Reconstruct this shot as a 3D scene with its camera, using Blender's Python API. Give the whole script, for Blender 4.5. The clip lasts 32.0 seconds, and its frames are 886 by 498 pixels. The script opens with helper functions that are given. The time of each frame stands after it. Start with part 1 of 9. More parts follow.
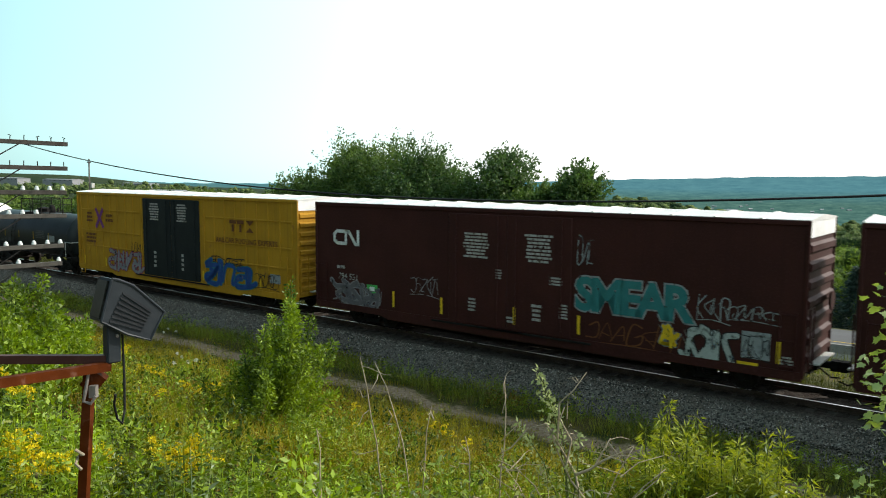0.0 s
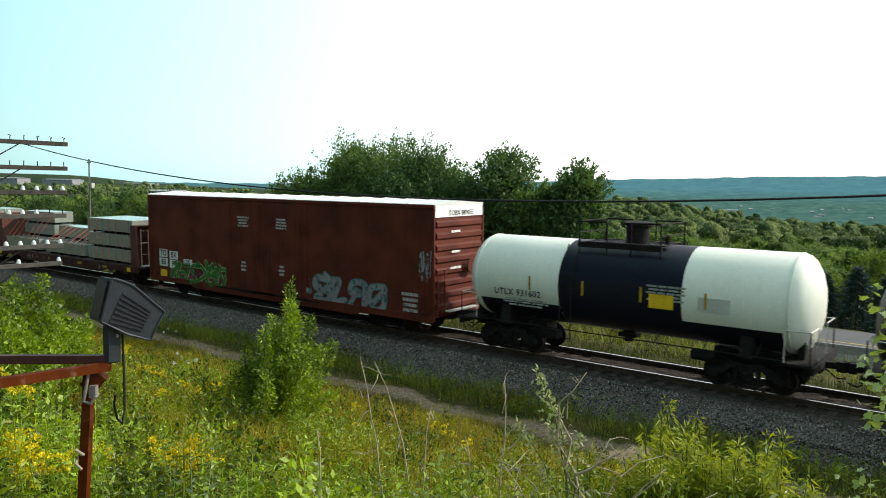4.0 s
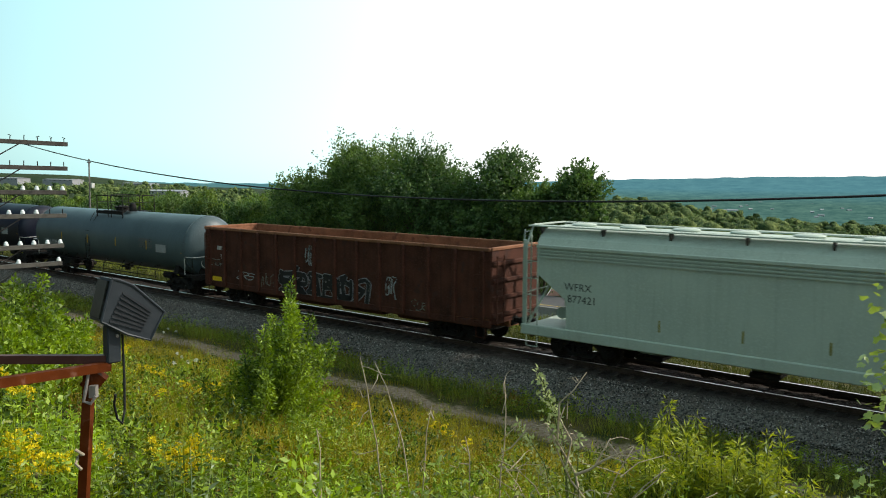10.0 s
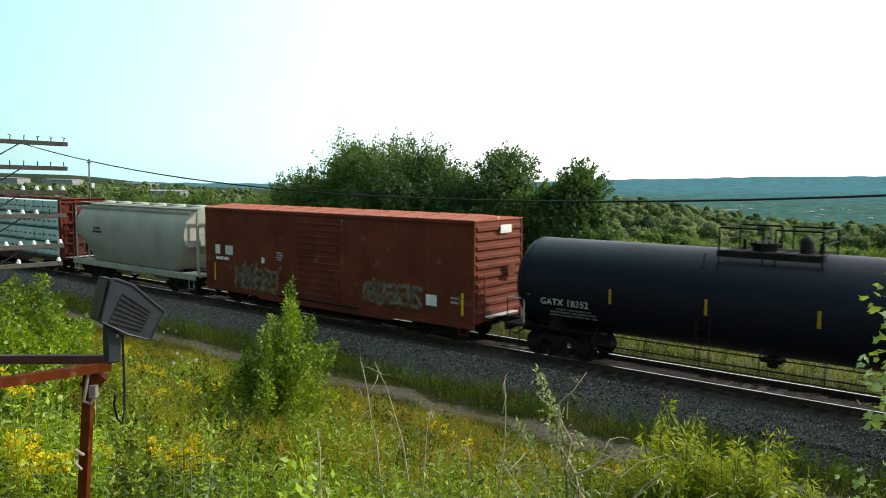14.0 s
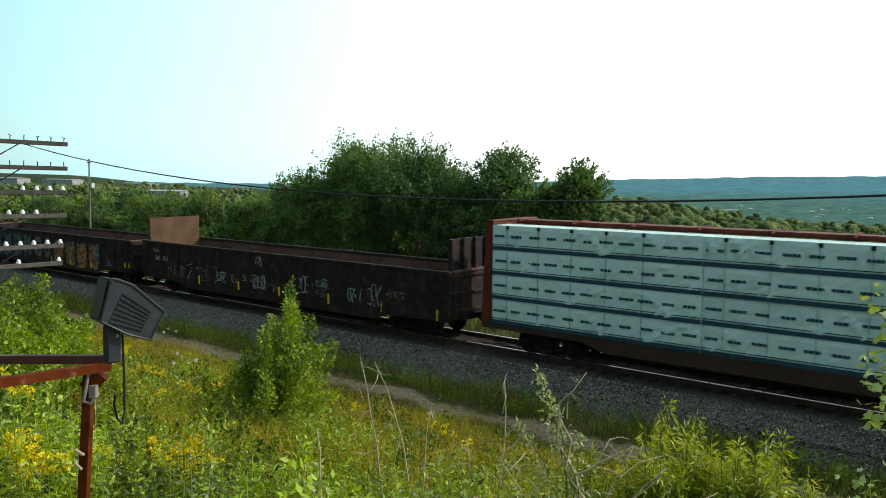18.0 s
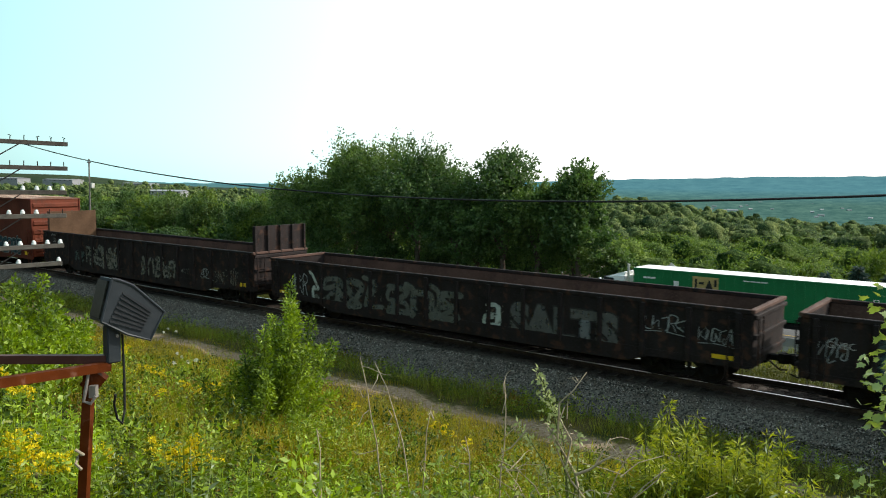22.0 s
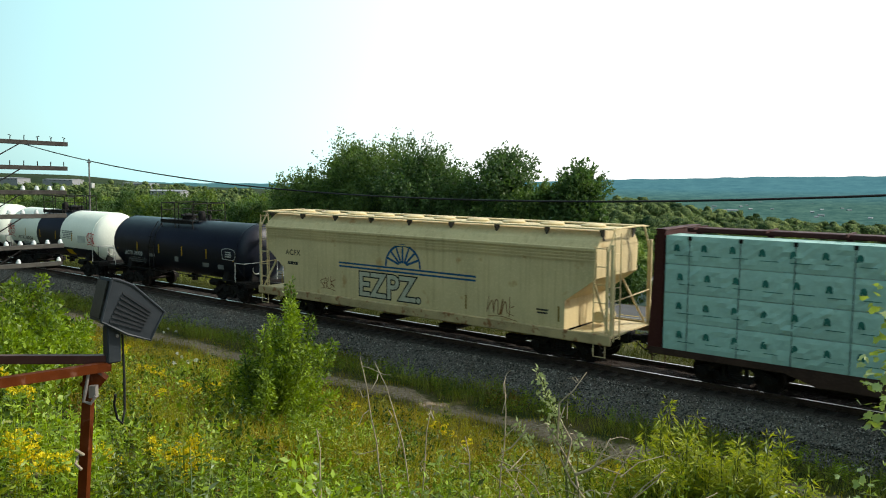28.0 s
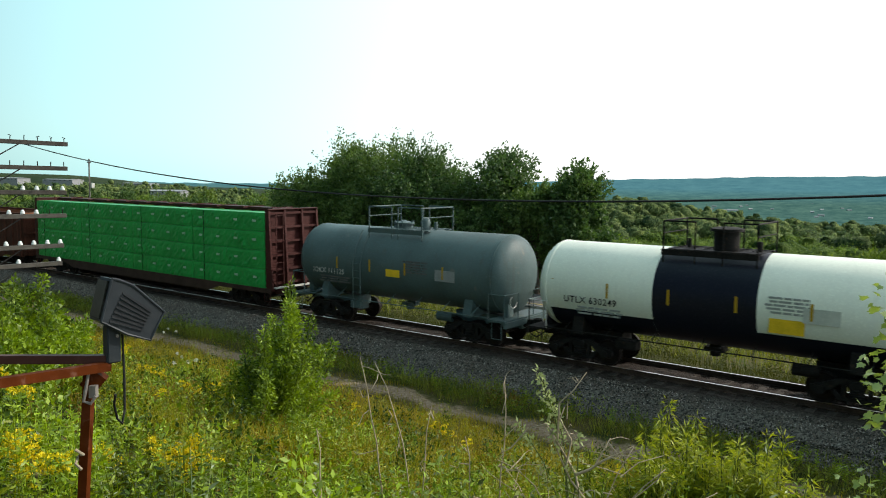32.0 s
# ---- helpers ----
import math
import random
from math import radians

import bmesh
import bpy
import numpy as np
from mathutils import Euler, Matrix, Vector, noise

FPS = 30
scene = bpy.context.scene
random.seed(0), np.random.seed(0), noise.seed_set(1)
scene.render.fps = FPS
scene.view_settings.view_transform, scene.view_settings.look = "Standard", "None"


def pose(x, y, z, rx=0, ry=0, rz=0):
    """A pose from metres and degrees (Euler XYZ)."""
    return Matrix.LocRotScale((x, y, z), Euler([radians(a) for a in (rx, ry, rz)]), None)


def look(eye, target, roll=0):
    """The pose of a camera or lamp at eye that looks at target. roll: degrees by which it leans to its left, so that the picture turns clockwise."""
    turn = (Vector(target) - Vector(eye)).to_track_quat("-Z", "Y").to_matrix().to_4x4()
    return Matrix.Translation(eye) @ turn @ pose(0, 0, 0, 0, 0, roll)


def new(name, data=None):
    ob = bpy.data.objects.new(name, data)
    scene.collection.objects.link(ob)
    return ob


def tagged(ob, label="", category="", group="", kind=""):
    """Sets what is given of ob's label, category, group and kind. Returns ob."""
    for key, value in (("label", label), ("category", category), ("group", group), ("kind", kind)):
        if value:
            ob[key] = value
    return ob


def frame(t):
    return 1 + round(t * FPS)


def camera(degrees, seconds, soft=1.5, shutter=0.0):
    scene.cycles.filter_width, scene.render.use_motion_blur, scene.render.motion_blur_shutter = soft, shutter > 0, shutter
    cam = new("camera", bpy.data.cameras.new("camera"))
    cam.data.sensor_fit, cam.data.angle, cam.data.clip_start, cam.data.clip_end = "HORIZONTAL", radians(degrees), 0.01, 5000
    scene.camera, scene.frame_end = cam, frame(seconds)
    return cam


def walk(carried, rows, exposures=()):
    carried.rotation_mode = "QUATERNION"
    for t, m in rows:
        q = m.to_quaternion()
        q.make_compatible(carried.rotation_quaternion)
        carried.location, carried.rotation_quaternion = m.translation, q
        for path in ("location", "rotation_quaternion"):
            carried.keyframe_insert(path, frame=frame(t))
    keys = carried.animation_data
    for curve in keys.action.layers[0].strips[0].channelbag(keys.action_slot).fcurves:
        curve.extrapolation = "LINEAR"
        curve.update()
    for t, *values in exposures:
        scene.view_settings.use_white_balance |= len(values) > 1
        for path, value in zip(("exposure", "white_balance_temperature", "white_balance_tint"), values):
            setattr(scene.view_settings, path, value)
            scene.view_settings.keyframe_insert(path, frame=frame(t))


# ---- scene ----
# ---------------------------------------------------------------- camera
cam = camera(60.12, 32.0, soft=1.0, shutter=0.14)
EYE = Vector((0.0, 0.0, 5.658))
YAW, PITCH, ROLL = radians(128.13), radians(4.637), 0.83
AHEAD = Vector((math.cos(YAW) * math.cos(PITCH), math.sin(YAW) * math.cos(PITCH), -math.sin(PITCH)))
STAND = look(EYE, EYE + AHEAD * 50, ROLL)
walk(cam, [(0.0, STAND), (32.0, STAND)], exposures=[(t, e, 6600, 10) for t, e in ((0.0, -0.06), (6.0, -0.07), (8.0, -0.11), (10.0, -0.11), (13.0, -0.04), (14.0, -0.03), (17.0, -0.07), (18.0, -0.10), (20.0, -0.02), (22.0, -0.03), (25.0, -0.07), (28.0, -0.15), (31.0, -0.18), (32.0, -0.17))])

# ---------------------------------------------------------------- light
SUN = Vector((0.66, 0.75, 0.66)).normalized()
world = bpy.data.worlds.new("world")
scene.world = world
world.use_nodes = True
wn = world.node_tree.nodes
sky = wn.new("ShaderNodeTexSky")
sky.sky_type = "NISHITA"
sky.sun_disc = False
sky.sun_elevation = math.asin(SUN.z)
sky.sun_rotation = math.atan2(SUN.x, SUN.y)
sky.air_density, sky.dust_density, sky.ozone_density = 1.0, 2.2, 1.0
sky.altitude = 200
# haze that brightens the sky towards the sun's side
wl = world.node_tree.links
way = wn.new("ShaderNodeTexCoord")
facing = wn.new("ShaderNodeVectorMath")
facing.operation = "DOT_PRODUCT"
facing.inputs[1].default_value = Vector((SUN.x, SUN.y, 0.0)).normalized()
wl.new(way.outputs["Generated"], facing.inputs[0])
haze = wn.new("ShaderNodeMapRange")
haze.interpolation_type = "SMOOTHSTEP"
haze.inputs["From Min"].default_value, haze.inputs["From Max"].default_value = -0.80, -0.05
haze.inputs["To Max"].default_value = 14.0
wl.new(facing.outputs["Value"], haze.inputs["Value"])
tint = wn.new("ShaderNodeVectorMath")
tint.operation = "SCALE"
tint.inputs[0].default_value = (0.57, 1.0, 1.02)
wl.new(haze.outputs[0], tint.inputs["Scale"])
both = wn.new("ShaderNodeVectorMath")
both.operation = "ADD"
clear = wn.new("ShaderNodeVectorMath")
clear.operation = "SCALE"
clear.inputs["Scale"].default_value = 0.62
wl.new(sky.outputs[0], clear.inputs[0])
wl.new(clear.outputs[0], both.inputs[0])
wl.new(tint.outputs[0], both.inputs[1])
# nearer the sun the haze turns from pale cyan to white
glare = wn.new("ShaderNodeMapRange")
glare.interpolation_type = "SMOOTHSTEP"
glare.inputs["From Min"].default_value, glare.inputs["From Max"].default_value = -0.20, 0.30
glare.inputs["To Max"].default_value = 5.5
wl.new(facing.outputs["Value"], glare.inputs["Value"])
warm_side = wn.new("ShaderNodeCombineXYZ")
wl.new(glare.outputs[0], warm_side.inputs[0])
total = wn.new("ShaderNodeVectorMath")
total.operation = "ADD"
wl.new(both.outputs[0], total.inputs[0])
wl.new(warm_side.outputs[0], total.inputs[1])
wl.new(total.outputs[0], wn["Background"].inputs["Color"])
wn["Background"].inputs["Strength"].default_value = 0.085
lamp = bpy.data.lights.new("sun", "SUN")
lamp.energy, lamp.angle, lamp.color = 5.0, radians(0.53), (1.0, 0.94, 0.84)
sun = new("sun", lamp)
sun.matrix_world = look((60, 60, 80), Vector((60, 60, 80)) - SUN)


# ---------------------------------------------------------------- materials
def material(name, rgb, rough=0.7, metal=0.0, dark=0.6, scale=1.5, grain=18.0, bump=0.15, streak=0.0, stain=None, stain_at=0.6, spec=0.2):
    """Paint or stone: two scales of variation, optional downward streaks and stains of another colour."""
    m = bpy.data.materials.new(name)
    m.use_nodes = True
    n, l = m.node_tree.nodes, m.node_tree.links
    b = n["Principled BSDF"]
    b.inputs["Roughness"].default_value, b.inputs["Metallic"].default_value = rough, metal
    b.inputs["Specular IOR Level"].default_value = spec
    tc = n.new("ShaderNodeTexCoord")

    def noise_tex(s, stretch=None, detail=4):
        t = n.new("ShaderNodeTexNoise")
        t.inputs["Scale"].default_value, t.inputs["Detail"].default_value = s, detail
        if stretch:
            mp = n.new("ShaderNodeMapping")
            mp.inputs["Scale"].default_value = stretch
            l.new(tc.outputs["Object"], mp.inputs["Vector"])
            l.new(mp.outputs[0], t.inputs["Vector"])
        else:
            l.new(tc.outputs["Object"], t.inputs["Vector"])
        return t

    def ramp(src, a, c):
        r = n.new("ShaderNodeMapRange")
        r.inputs["From Min"].default_value, r.inputs["From Max"].default_value = a, c
        l.new(src, r.inputs["Value"])
        return r.outputs[0]

    def mixed(f, a, c):
        x = n.new("ShaderNodeMix")
        x.data_type = "RGBA"
        l.new(f, x.inputs[0])
        for v, i in ((a, 6), (c, 7)):
            if isinstance(v, tuple):
                x.inputs[i].default_value = (*v, 1)
            else:
                l.new(v, x.inputs[i])
        return x.outputs[2]

    big, fine = noise_tex(scale), noise_tex(grain)
    deep = tuple(c * dark for c in rgb)
    col = mixed(ramp(big.outputs[0], 0.35, 0.7), rgb, deep)
    lift = tuple(min(1, c * 1.12 + 0.01) for c in rgb)
    col = mixed(ramp(fine.outputs[0], 0.5, 0.85), col, lift)
    if streak:
        s = noise_tex(3.0, (2.2, 2.2, 0.12))
        col = mixed(ramp(s.outputs[0], 0.52, 0.52 + 0.3 / streak), col, tuple(c * 0.45 for c in (stain or rgb)))
    if stain:
        s = noise_tex(scale * 2.3, None, 8)
        col = mixed(ramp(s.outputs[0], stain_at, stain_at + 0.08), col, stain)
    l.new(col, b.inputs["Base Color"])
    rr = n.new("ShaderNodeMapRange")
    rr.inputs["To Min"].default_value, rr.inputs["To Max"].default_value = max(0.05, rough - 0.15), min(1, rough + 0.12)
    l.new(big.outputs[0], rr.inputs["Value"])
    l.new(rr.outputs[0], b.inputs["Roughness"])
    if bump:
        bp = n.new("ShaderNodeBump")
        bp.inputs["Strength"].default_value, bp.inputs["Distance"].default_value = bump, 0.02
        l.new(fine.outputs[0], bp.inputs["Height"])
        l.new(bp.outputs[0], b.inputs["Normal"])
    return m


def leaf_material(name, a, c, gleam=0.18, through_light=0.38, drift=0.45, speckle=0.6, glow=(1.15, 1.12, 0.4)):
    """Leaves: colour varies leaf by leaf, part of the light passes through."""
    m = bpy.data.materials.new(name)
    m.use_nodes = True
    n, l = m.node_tree.nodes, m.node_tree.links
    b = n["Principled BSDF"]
    b.inputs["Roughness"].default_value = 0.5
    b.inputs["Specular IOR Level"].default_value = gleam
    g = n.new("ShaderNodeNewGeometry")
    tc = n.new("ShaderNodeTexCoord")
    t = n.new("ShaderNodeTexNoise")
    t.inputs["Scale"].default_value = drift
    l.new(tc.outputs["Object"], t.inputs["Vector"])
    add = n.new("ShaderNodeMath")
    add.operation = "MULTIPLY_ADD"
    add.inputs[1].default_value = speckle
    l.new(g.outputs["Random Per Island"], add.inputs[0])
    sub = n.new("ShaderNodeMath")
    sub.operation = "MULTIPLY_ADD"
    sub.inputs[1].default_value, sub.inputs[2].default_value = 2.2 - speckle, -0.6
    l.new(t.outputs[0], sub.inputs[0])
    l.new(sub.outputs[0], add.inputs[2])
    r = n.new("ShaderNodeValToRGB")
    r.color_ramp.elements[0].color, r.color_ramp.elements[1].color = (*a, 1), (*c, 1)
    l.new(add.outputs[0], r.inputs[0])
    l.new(r.outputs[0], b.inputs["Base Color"])
    tr = n.new("ShaderNodeBsdfTranslucent")
    warm = n.new("ShaderNodeVectorMath")
    warm.operation = "MULTIPLY"
    warm.inputs[1].default_value = glow
    l.new(r.outputs[0], warm.inputs[0])
    l.new(warm.outputs[0], tr.inputs["Color"])
    mx = n.new("ShaderNodeMixShader")
    mx.inputs[0].default_value = through_light
    l.new(b.outputs[0], mx.inputs[1])
    l.new(tr.outputs[0], mx.inputs[2])
    l.new(mx.outputs[0], n["Material Output"].inputs["Surface"])
    return m


# ---------------------------------------------------------------- mesh building
class Geo:
    """A mesh under construction: plain lists of points and faces."""

    def __init__(self):
        self.v, self.f = [], []

    def add(self, vs, fs):
        k = len(self.v)
        self.v += [tuple(p) for p in vs]
        self.f += [tuple(i + k for i in q) for q in fs]
        return self

    def box(self, x0, y0, z0, x1, y1, z1, c=0.0):
        if c <= 0:
            vs = [(x, y, z) for x in (x0, x1) for y in (y0, y1) for z in (z0, z1)]
            return self.add(vs, [(0, 1, 3, 2), (4, 6, 7, 5), (0, 4, 5, 1), (2, 3, 7, 6), (0, 2, 6, 4), (1, 5, 7, 3)])
        c = min(c, (x1 - x0) / 2.2, (y1 - y0) / 2.2, (z1 - z0) / 2.2)
        vs, ix = [], {}
        for sx in (0, 1):
            for sy in (0, 1):
                for sz in (0, 1):
                    X, Y, Z = (x0, x1)[sx], (y0, y1)[sy], (z0, z1)[sz]
                    dx, dy, dz = c * (1 - 2 * sx), c * (1 - 2 * sy), c * (1 - 2 * sz)
                    for a, p in enumerate(((X, Y + dy, Z + dz), (X + dx, Y, Z + dz), (X + dx, Y + dy, Z))):
                        ix[sx, sy, sz, a] = len(vs)
                        vs.append(p)
        fs = []
        for a, (u, w) in enumerate(((1, 2), (0, 2), (0, 1))):
            for s in (0, 1):
                q = []
                for p, r in ((0, 0), (1, 0), (1, 1), (0, 1)):
                    k = [0, 0, 0]
                    k[a], k[u], k[w] = s, p, r
                    q.append(ix[k[0], k[1], k[2], a])
                fs.append(tuple(q))
        for a, u, w in ((0, 1, 2), (1, 0, 2), (2, 0, 1)):
            for p in (0, 1):
                for r in (0, 1):
                    k0, k1 = [0, 0, 0], [0, 0, 0]
                    k0[u], k0[w], k1[u], k1[w] = p, r, p, r
                    k1[a] = 1
                    fs.append((ix[(*k0, u)], ix[(*k1, u)], ix[(*k1, w)], ix[(*k0, w)]))
        for sx in (0, 1):
            for sy in (0, 1):
                for sz in (0, 1):
                    fs.append(tuple(ix[sx, sy, sz, a] for a in range(3)))
        return self.add(vs, fs)

    def cyl(self, p0, p1, r0, r1=None, n=8, caps=True):
        p0, p1 = Vector(p0), Vector(p1)
        r1 = r0 if r1 is None else r1
        d = (p1 - p0).normalized()
        u = d.orthogonal().normalized()
        w = d.cross(u)
        vs = []
        for p, r in ((p0, r0), (p1, r1)):
            vs += [p + (u * math.cos(a) + w * math.sin(a)) * r for a in (2 * math.pi * i / n for i in range(n))]
        fs = [(i, (i + 1) % n, n + (i + 1) % n, n + i) for i in range(n)]
        if caps:
            fs += [tuple(range(n))[::-1], tuple(range(n, 2 * n))]
        return self.add(vs, fs)

    def tube(self, pts, r, n=6):
        """A bent round bar with mitred corners and one skin."""
        pts = [Vector(p) for p in pts]
        k = len(self.v)
        last = None
        for i, p in enumerate(pts):
            a = (p - pts[i - 1]).normalized() if i else None
            c = (pts[i + 1] - p).normalized() if i < len(pts) - 1 else None
            d = ((a or c) + (c or a)).normalized()
            u = d.orthogonal().normalized() if last is None else (last - d * last.dot(d)).normalized()
            last = u
            w = d.cross(u)
            self.v += [tuple(p + (u * math.cos(t) + w * math.sin(t)) * r) for t in (2 * math.pi * j / n for j in range(n))]
        for i in range(len(pts) - 1):
            self.f += [(k + i * n + j, k + i * n + (j + 1) % n, k + (i + 1) * n + (j + 1) % n, k + (i + 1) * n + j) for j in range(n)]
        self.f += [tuple(range(k, k + n)), tuple(range(len(self.v) - n, len(self.v)))]
        return self

    def taper(self, pts, r0, r1, n=5):
        """A bent stem with one skin, thinning from r0 to r1."""
        pts = [Vector(p) for p in pts]
        vs, fs = [], []
        for i, p in enumerate(pts):
            d = (pts[min(i + 1, len(pts) - 1)] - pts[max(i - 1, 0)]).normalized()
            u = d.cross(Vector((0.3, 0.9, 0.1))).normalized()
            w = d.cross(u)
            r = r0 + (r1 - r0) * i / (len(pts) - 1)
            vs += [p + (u * math.cos(a) + w * math.sin(a)) * r for a in (2 * math.pi * k / n for k in range(n))]
        for i in range(len(pts) - 1):
            fs += [(i * n + k, i * n + (k + 1) % n, (i + 1) * n + (k + 1) % n, (i + 1) * n + k) for k in range(n)]
        fs.append(tuple(range(len(vs) - n, len(vs))))
        return self.add(vs, fs)

    def prism(self, poly, axis, a, c):
        """Extrude a polygon, given in the two other axes in order, from a to c."""
        n = len(poly)

        def at(p, t):
            q = list(p)
            q.insert(axis, t)
            return tuple(q)
        vs = [at(p, a) for p in poly] + [at(p, c) for p in poly]
        fs = [tuple(range(n)), tuple(range(2 * n - 1, n - 1, -1))]
        fs += [(i, n + i, n + (i + 1) % n, (i + 1) % n) for i in range(n)]
        return self.add(vs, fs)

    def lathe(self, prof, n=32, origin=(0, 0, 0), axis=0):
        """Turn a profile of (along, radius) round an axis."""
        vs, fs = [], []
        for a, r in prof:
            for i in range(n):
                t = 2 * math.pi * i / n
                p = [r * math.cos(t), r * math.sin(t)]
                p.insert(axis, a)
                vs.append(tuple(p[k] + origin[k] for k in range(3)))
        for j in range(len(prof) - 1):
            fs += [(j * n + i, j * n + (i + 1) % n, (j + 1) * n + (i + 1) % n, (j + 1) * n + i) for i in range(n)]
        fs += [tuple(range(n)), tuple(range(len(vs) - n, len(vs)))]
        return self.add(vs, fs)

    def ribbon(self, pts, w, y):
        """A flat painted stroke in the x-z plane at depth y."""
        for (x0, z0), (x1, z1) in zip(pts, pts[1:]):
            L = math.hypot(x1 - x0, z1 - z0) or 1
            nx, nz = -(z1 - z0) / L * w / 2, (x1 - x0) / L * w / 2
            ex, ez = (x1 - x0) / L * w * 0.3, (z1 - z0) / L * w * 0.3
            self.add([(x0 + nx - ex, y, z0 + nz - ez), (x0 - nx - ex, y, z0 - nz - ez), (x1 - nx + ex, y, z1 - nz + ez), (x1 + nx + ex, y, z1 + nz + ez)], [(0, 1, 2, 3)])
        return self

    def stroke(self, pts, w, y, rounds=4):
        """A flat brush stroke in the x-z plane: a smooth line through the points, as one strip with round ends."""
        P = [Vector((p[0], p[1])) for p in pts]
        P = [P[0] * 2 - P[1]] + P + [P[-1] * 2 - P[-2]]
        line = []
        for i in range(1, len(P) - 2):
            a, b, c, d = P[i - 1:i + 3]
            for k in range(rounds):
                t = k / rounds
                line.append(0.5 * (2 * b + (c - a) * t + (2 * a - 5 * b + 4 * c - d) * t * t + (3 * b - a - 3 * c + d) * t * t * t))
        line.append(P[-2])
        n = len(line)
        k0 = len(self.v)
        ways = []
        for i in range(n):
            d = line[min(i + 1, n - 1)] - line[max(i - 1, 0)]
            ways.append(d.normalized() if d.length > 1e-6 else Vector((1, 0)))
        rows = [(line[0] - ways[0] * w * 0.42, ways[0], 0.45)] + [(p, d, 1.0) for p, d in zip(line, ways)] + [(line[-1] + ways[-1] * w * 0.42, ways[-1], 0.45)]
        for p, d, s in rows:
            nx, nz = -d.y * w / 2 * s, d.x * w / 2 * s
            self.v += [(p.x + nx, y, p.y + nz), (p.x - nx, y, p.y - nz)]
        self.f += [(k0 + 2 * i, k0 + 2 * i + 1, k0 + 2 * i + 3, k0 + 2 * i + 2) for i in range(len(rows) - 1)]
        return self

    def mesh(self, name, mat, smooth=False):
        me = bpy.data.meshes.new(name)
        me.from_pydata(self.v, [], self.f)
        bm = bmesh.new()
        bm.from_mesh(me)
        bmesh.ops.recalc_face_normals(bm, faces=bm.faces)
        bm.to_mesh(me)
        bm.free()
        me.materials.append(mat)
        if smooth:
            me.shade_smooth()
            if smooth is not True:
                me.set_sharp_from_angle(angle=radians(smooth))
        return me


def put(name, mesh, parent=None, m=None, label=""):
    ob = new(name, mesh)
    if parent is not None:
        ob.parent = parent
    if m is not None:
        ob.matrix_basis = m
    return tagged(ob, label)


def part(name, geo, mat, parent, label="", smooth=False, m=None):
    """Link a piece of geometry as one mesh under a thing or a part."""
    return put(name, geo.mesh(name, mat, smooth), parent, m, label)


def quads(name, V, mat, per=4, smooth=False):
    """A mesh from an array of loose faces, per corners each."""
    V = np.asarray(V, np.float32).reshape(-1, 3)
    k = len(V) // per
    me = bpy.data.meshes.new(name)
    me.vertices.add(len(V))
    me.vertices.foreach_set("co", V.ravel())
    me.loops.add(len(V))
    me.loops.foreach_set("vertex_index", np.arange(len(V), dtype=np.int32))
    me.polygons.add(k)
    me.polygons.foreach_set("loop_start", np.arange(0, len(V), per, dtype=np.int32))
    me.update(calc_edges=True)
    me.materials.append(mat)
    return me


def text_mesh(name, words, size, mat, bold=0.0, spread=1.0, shear=0.0):
    """Flat lettering in the x-z plane, its middle at the origin, read from the side of -y."""
    cu = bpy.data.curves.new(name, "FONT")
    cu.body, cu.size, cu.offset, cu.space_character, cu.shear = words, size, bold, spread, shear
    cu.align_x, cu.align_y, cu.resolution_u = "CENTER", "CENTER", 3
    ob = new(name, cu)
    bpy.context.view_layer.update()
    me = bpy.data.meshes.new_from_object(ob.evaluated_get(bpy.context.evaluated_depsgraph_get()))
    bpy.data.objects.remove(ob)
    bpy.data.curves.remove(cu)
    me.name = name
    me.transform(pose(0, 0, 0, 90, 0, 0))
    me.materials.clear()
    me.materials.append(mat)
    return me


def smooth_step(a, c, x):
    t = np.clip((x - a) / (c - a), 0, 1)
    return t * t * (3 - 2 * t)


# ---------------------------------------------------------------- the lie of the land
TRACK_Y = 22.957
TRACK = pose(0, TRACK_Y, 0.04, 1.1, 0.1618, 0)
PROFILE_Y = (-60, -8, -2, 2, 4, 6, 8, 11, 14, 16.5, 19.3, 20.5, 21, 26, 27, 30, 40, 46, 58, 62, 75, 100, 150, 300, 700, 2200, 5000)
PROFILE_Z = (8, 5.0, 4.1, 3.2, 2.6, 1.9, 1.2, 0.25, -0.5, -0.95, -1.05, -1.0, -1.1, -1.1, -1.2, -1.6, -2.9, -3.7, -3.7, -4.5, -7, -12.5, -15, -18, -23, -30, -30)


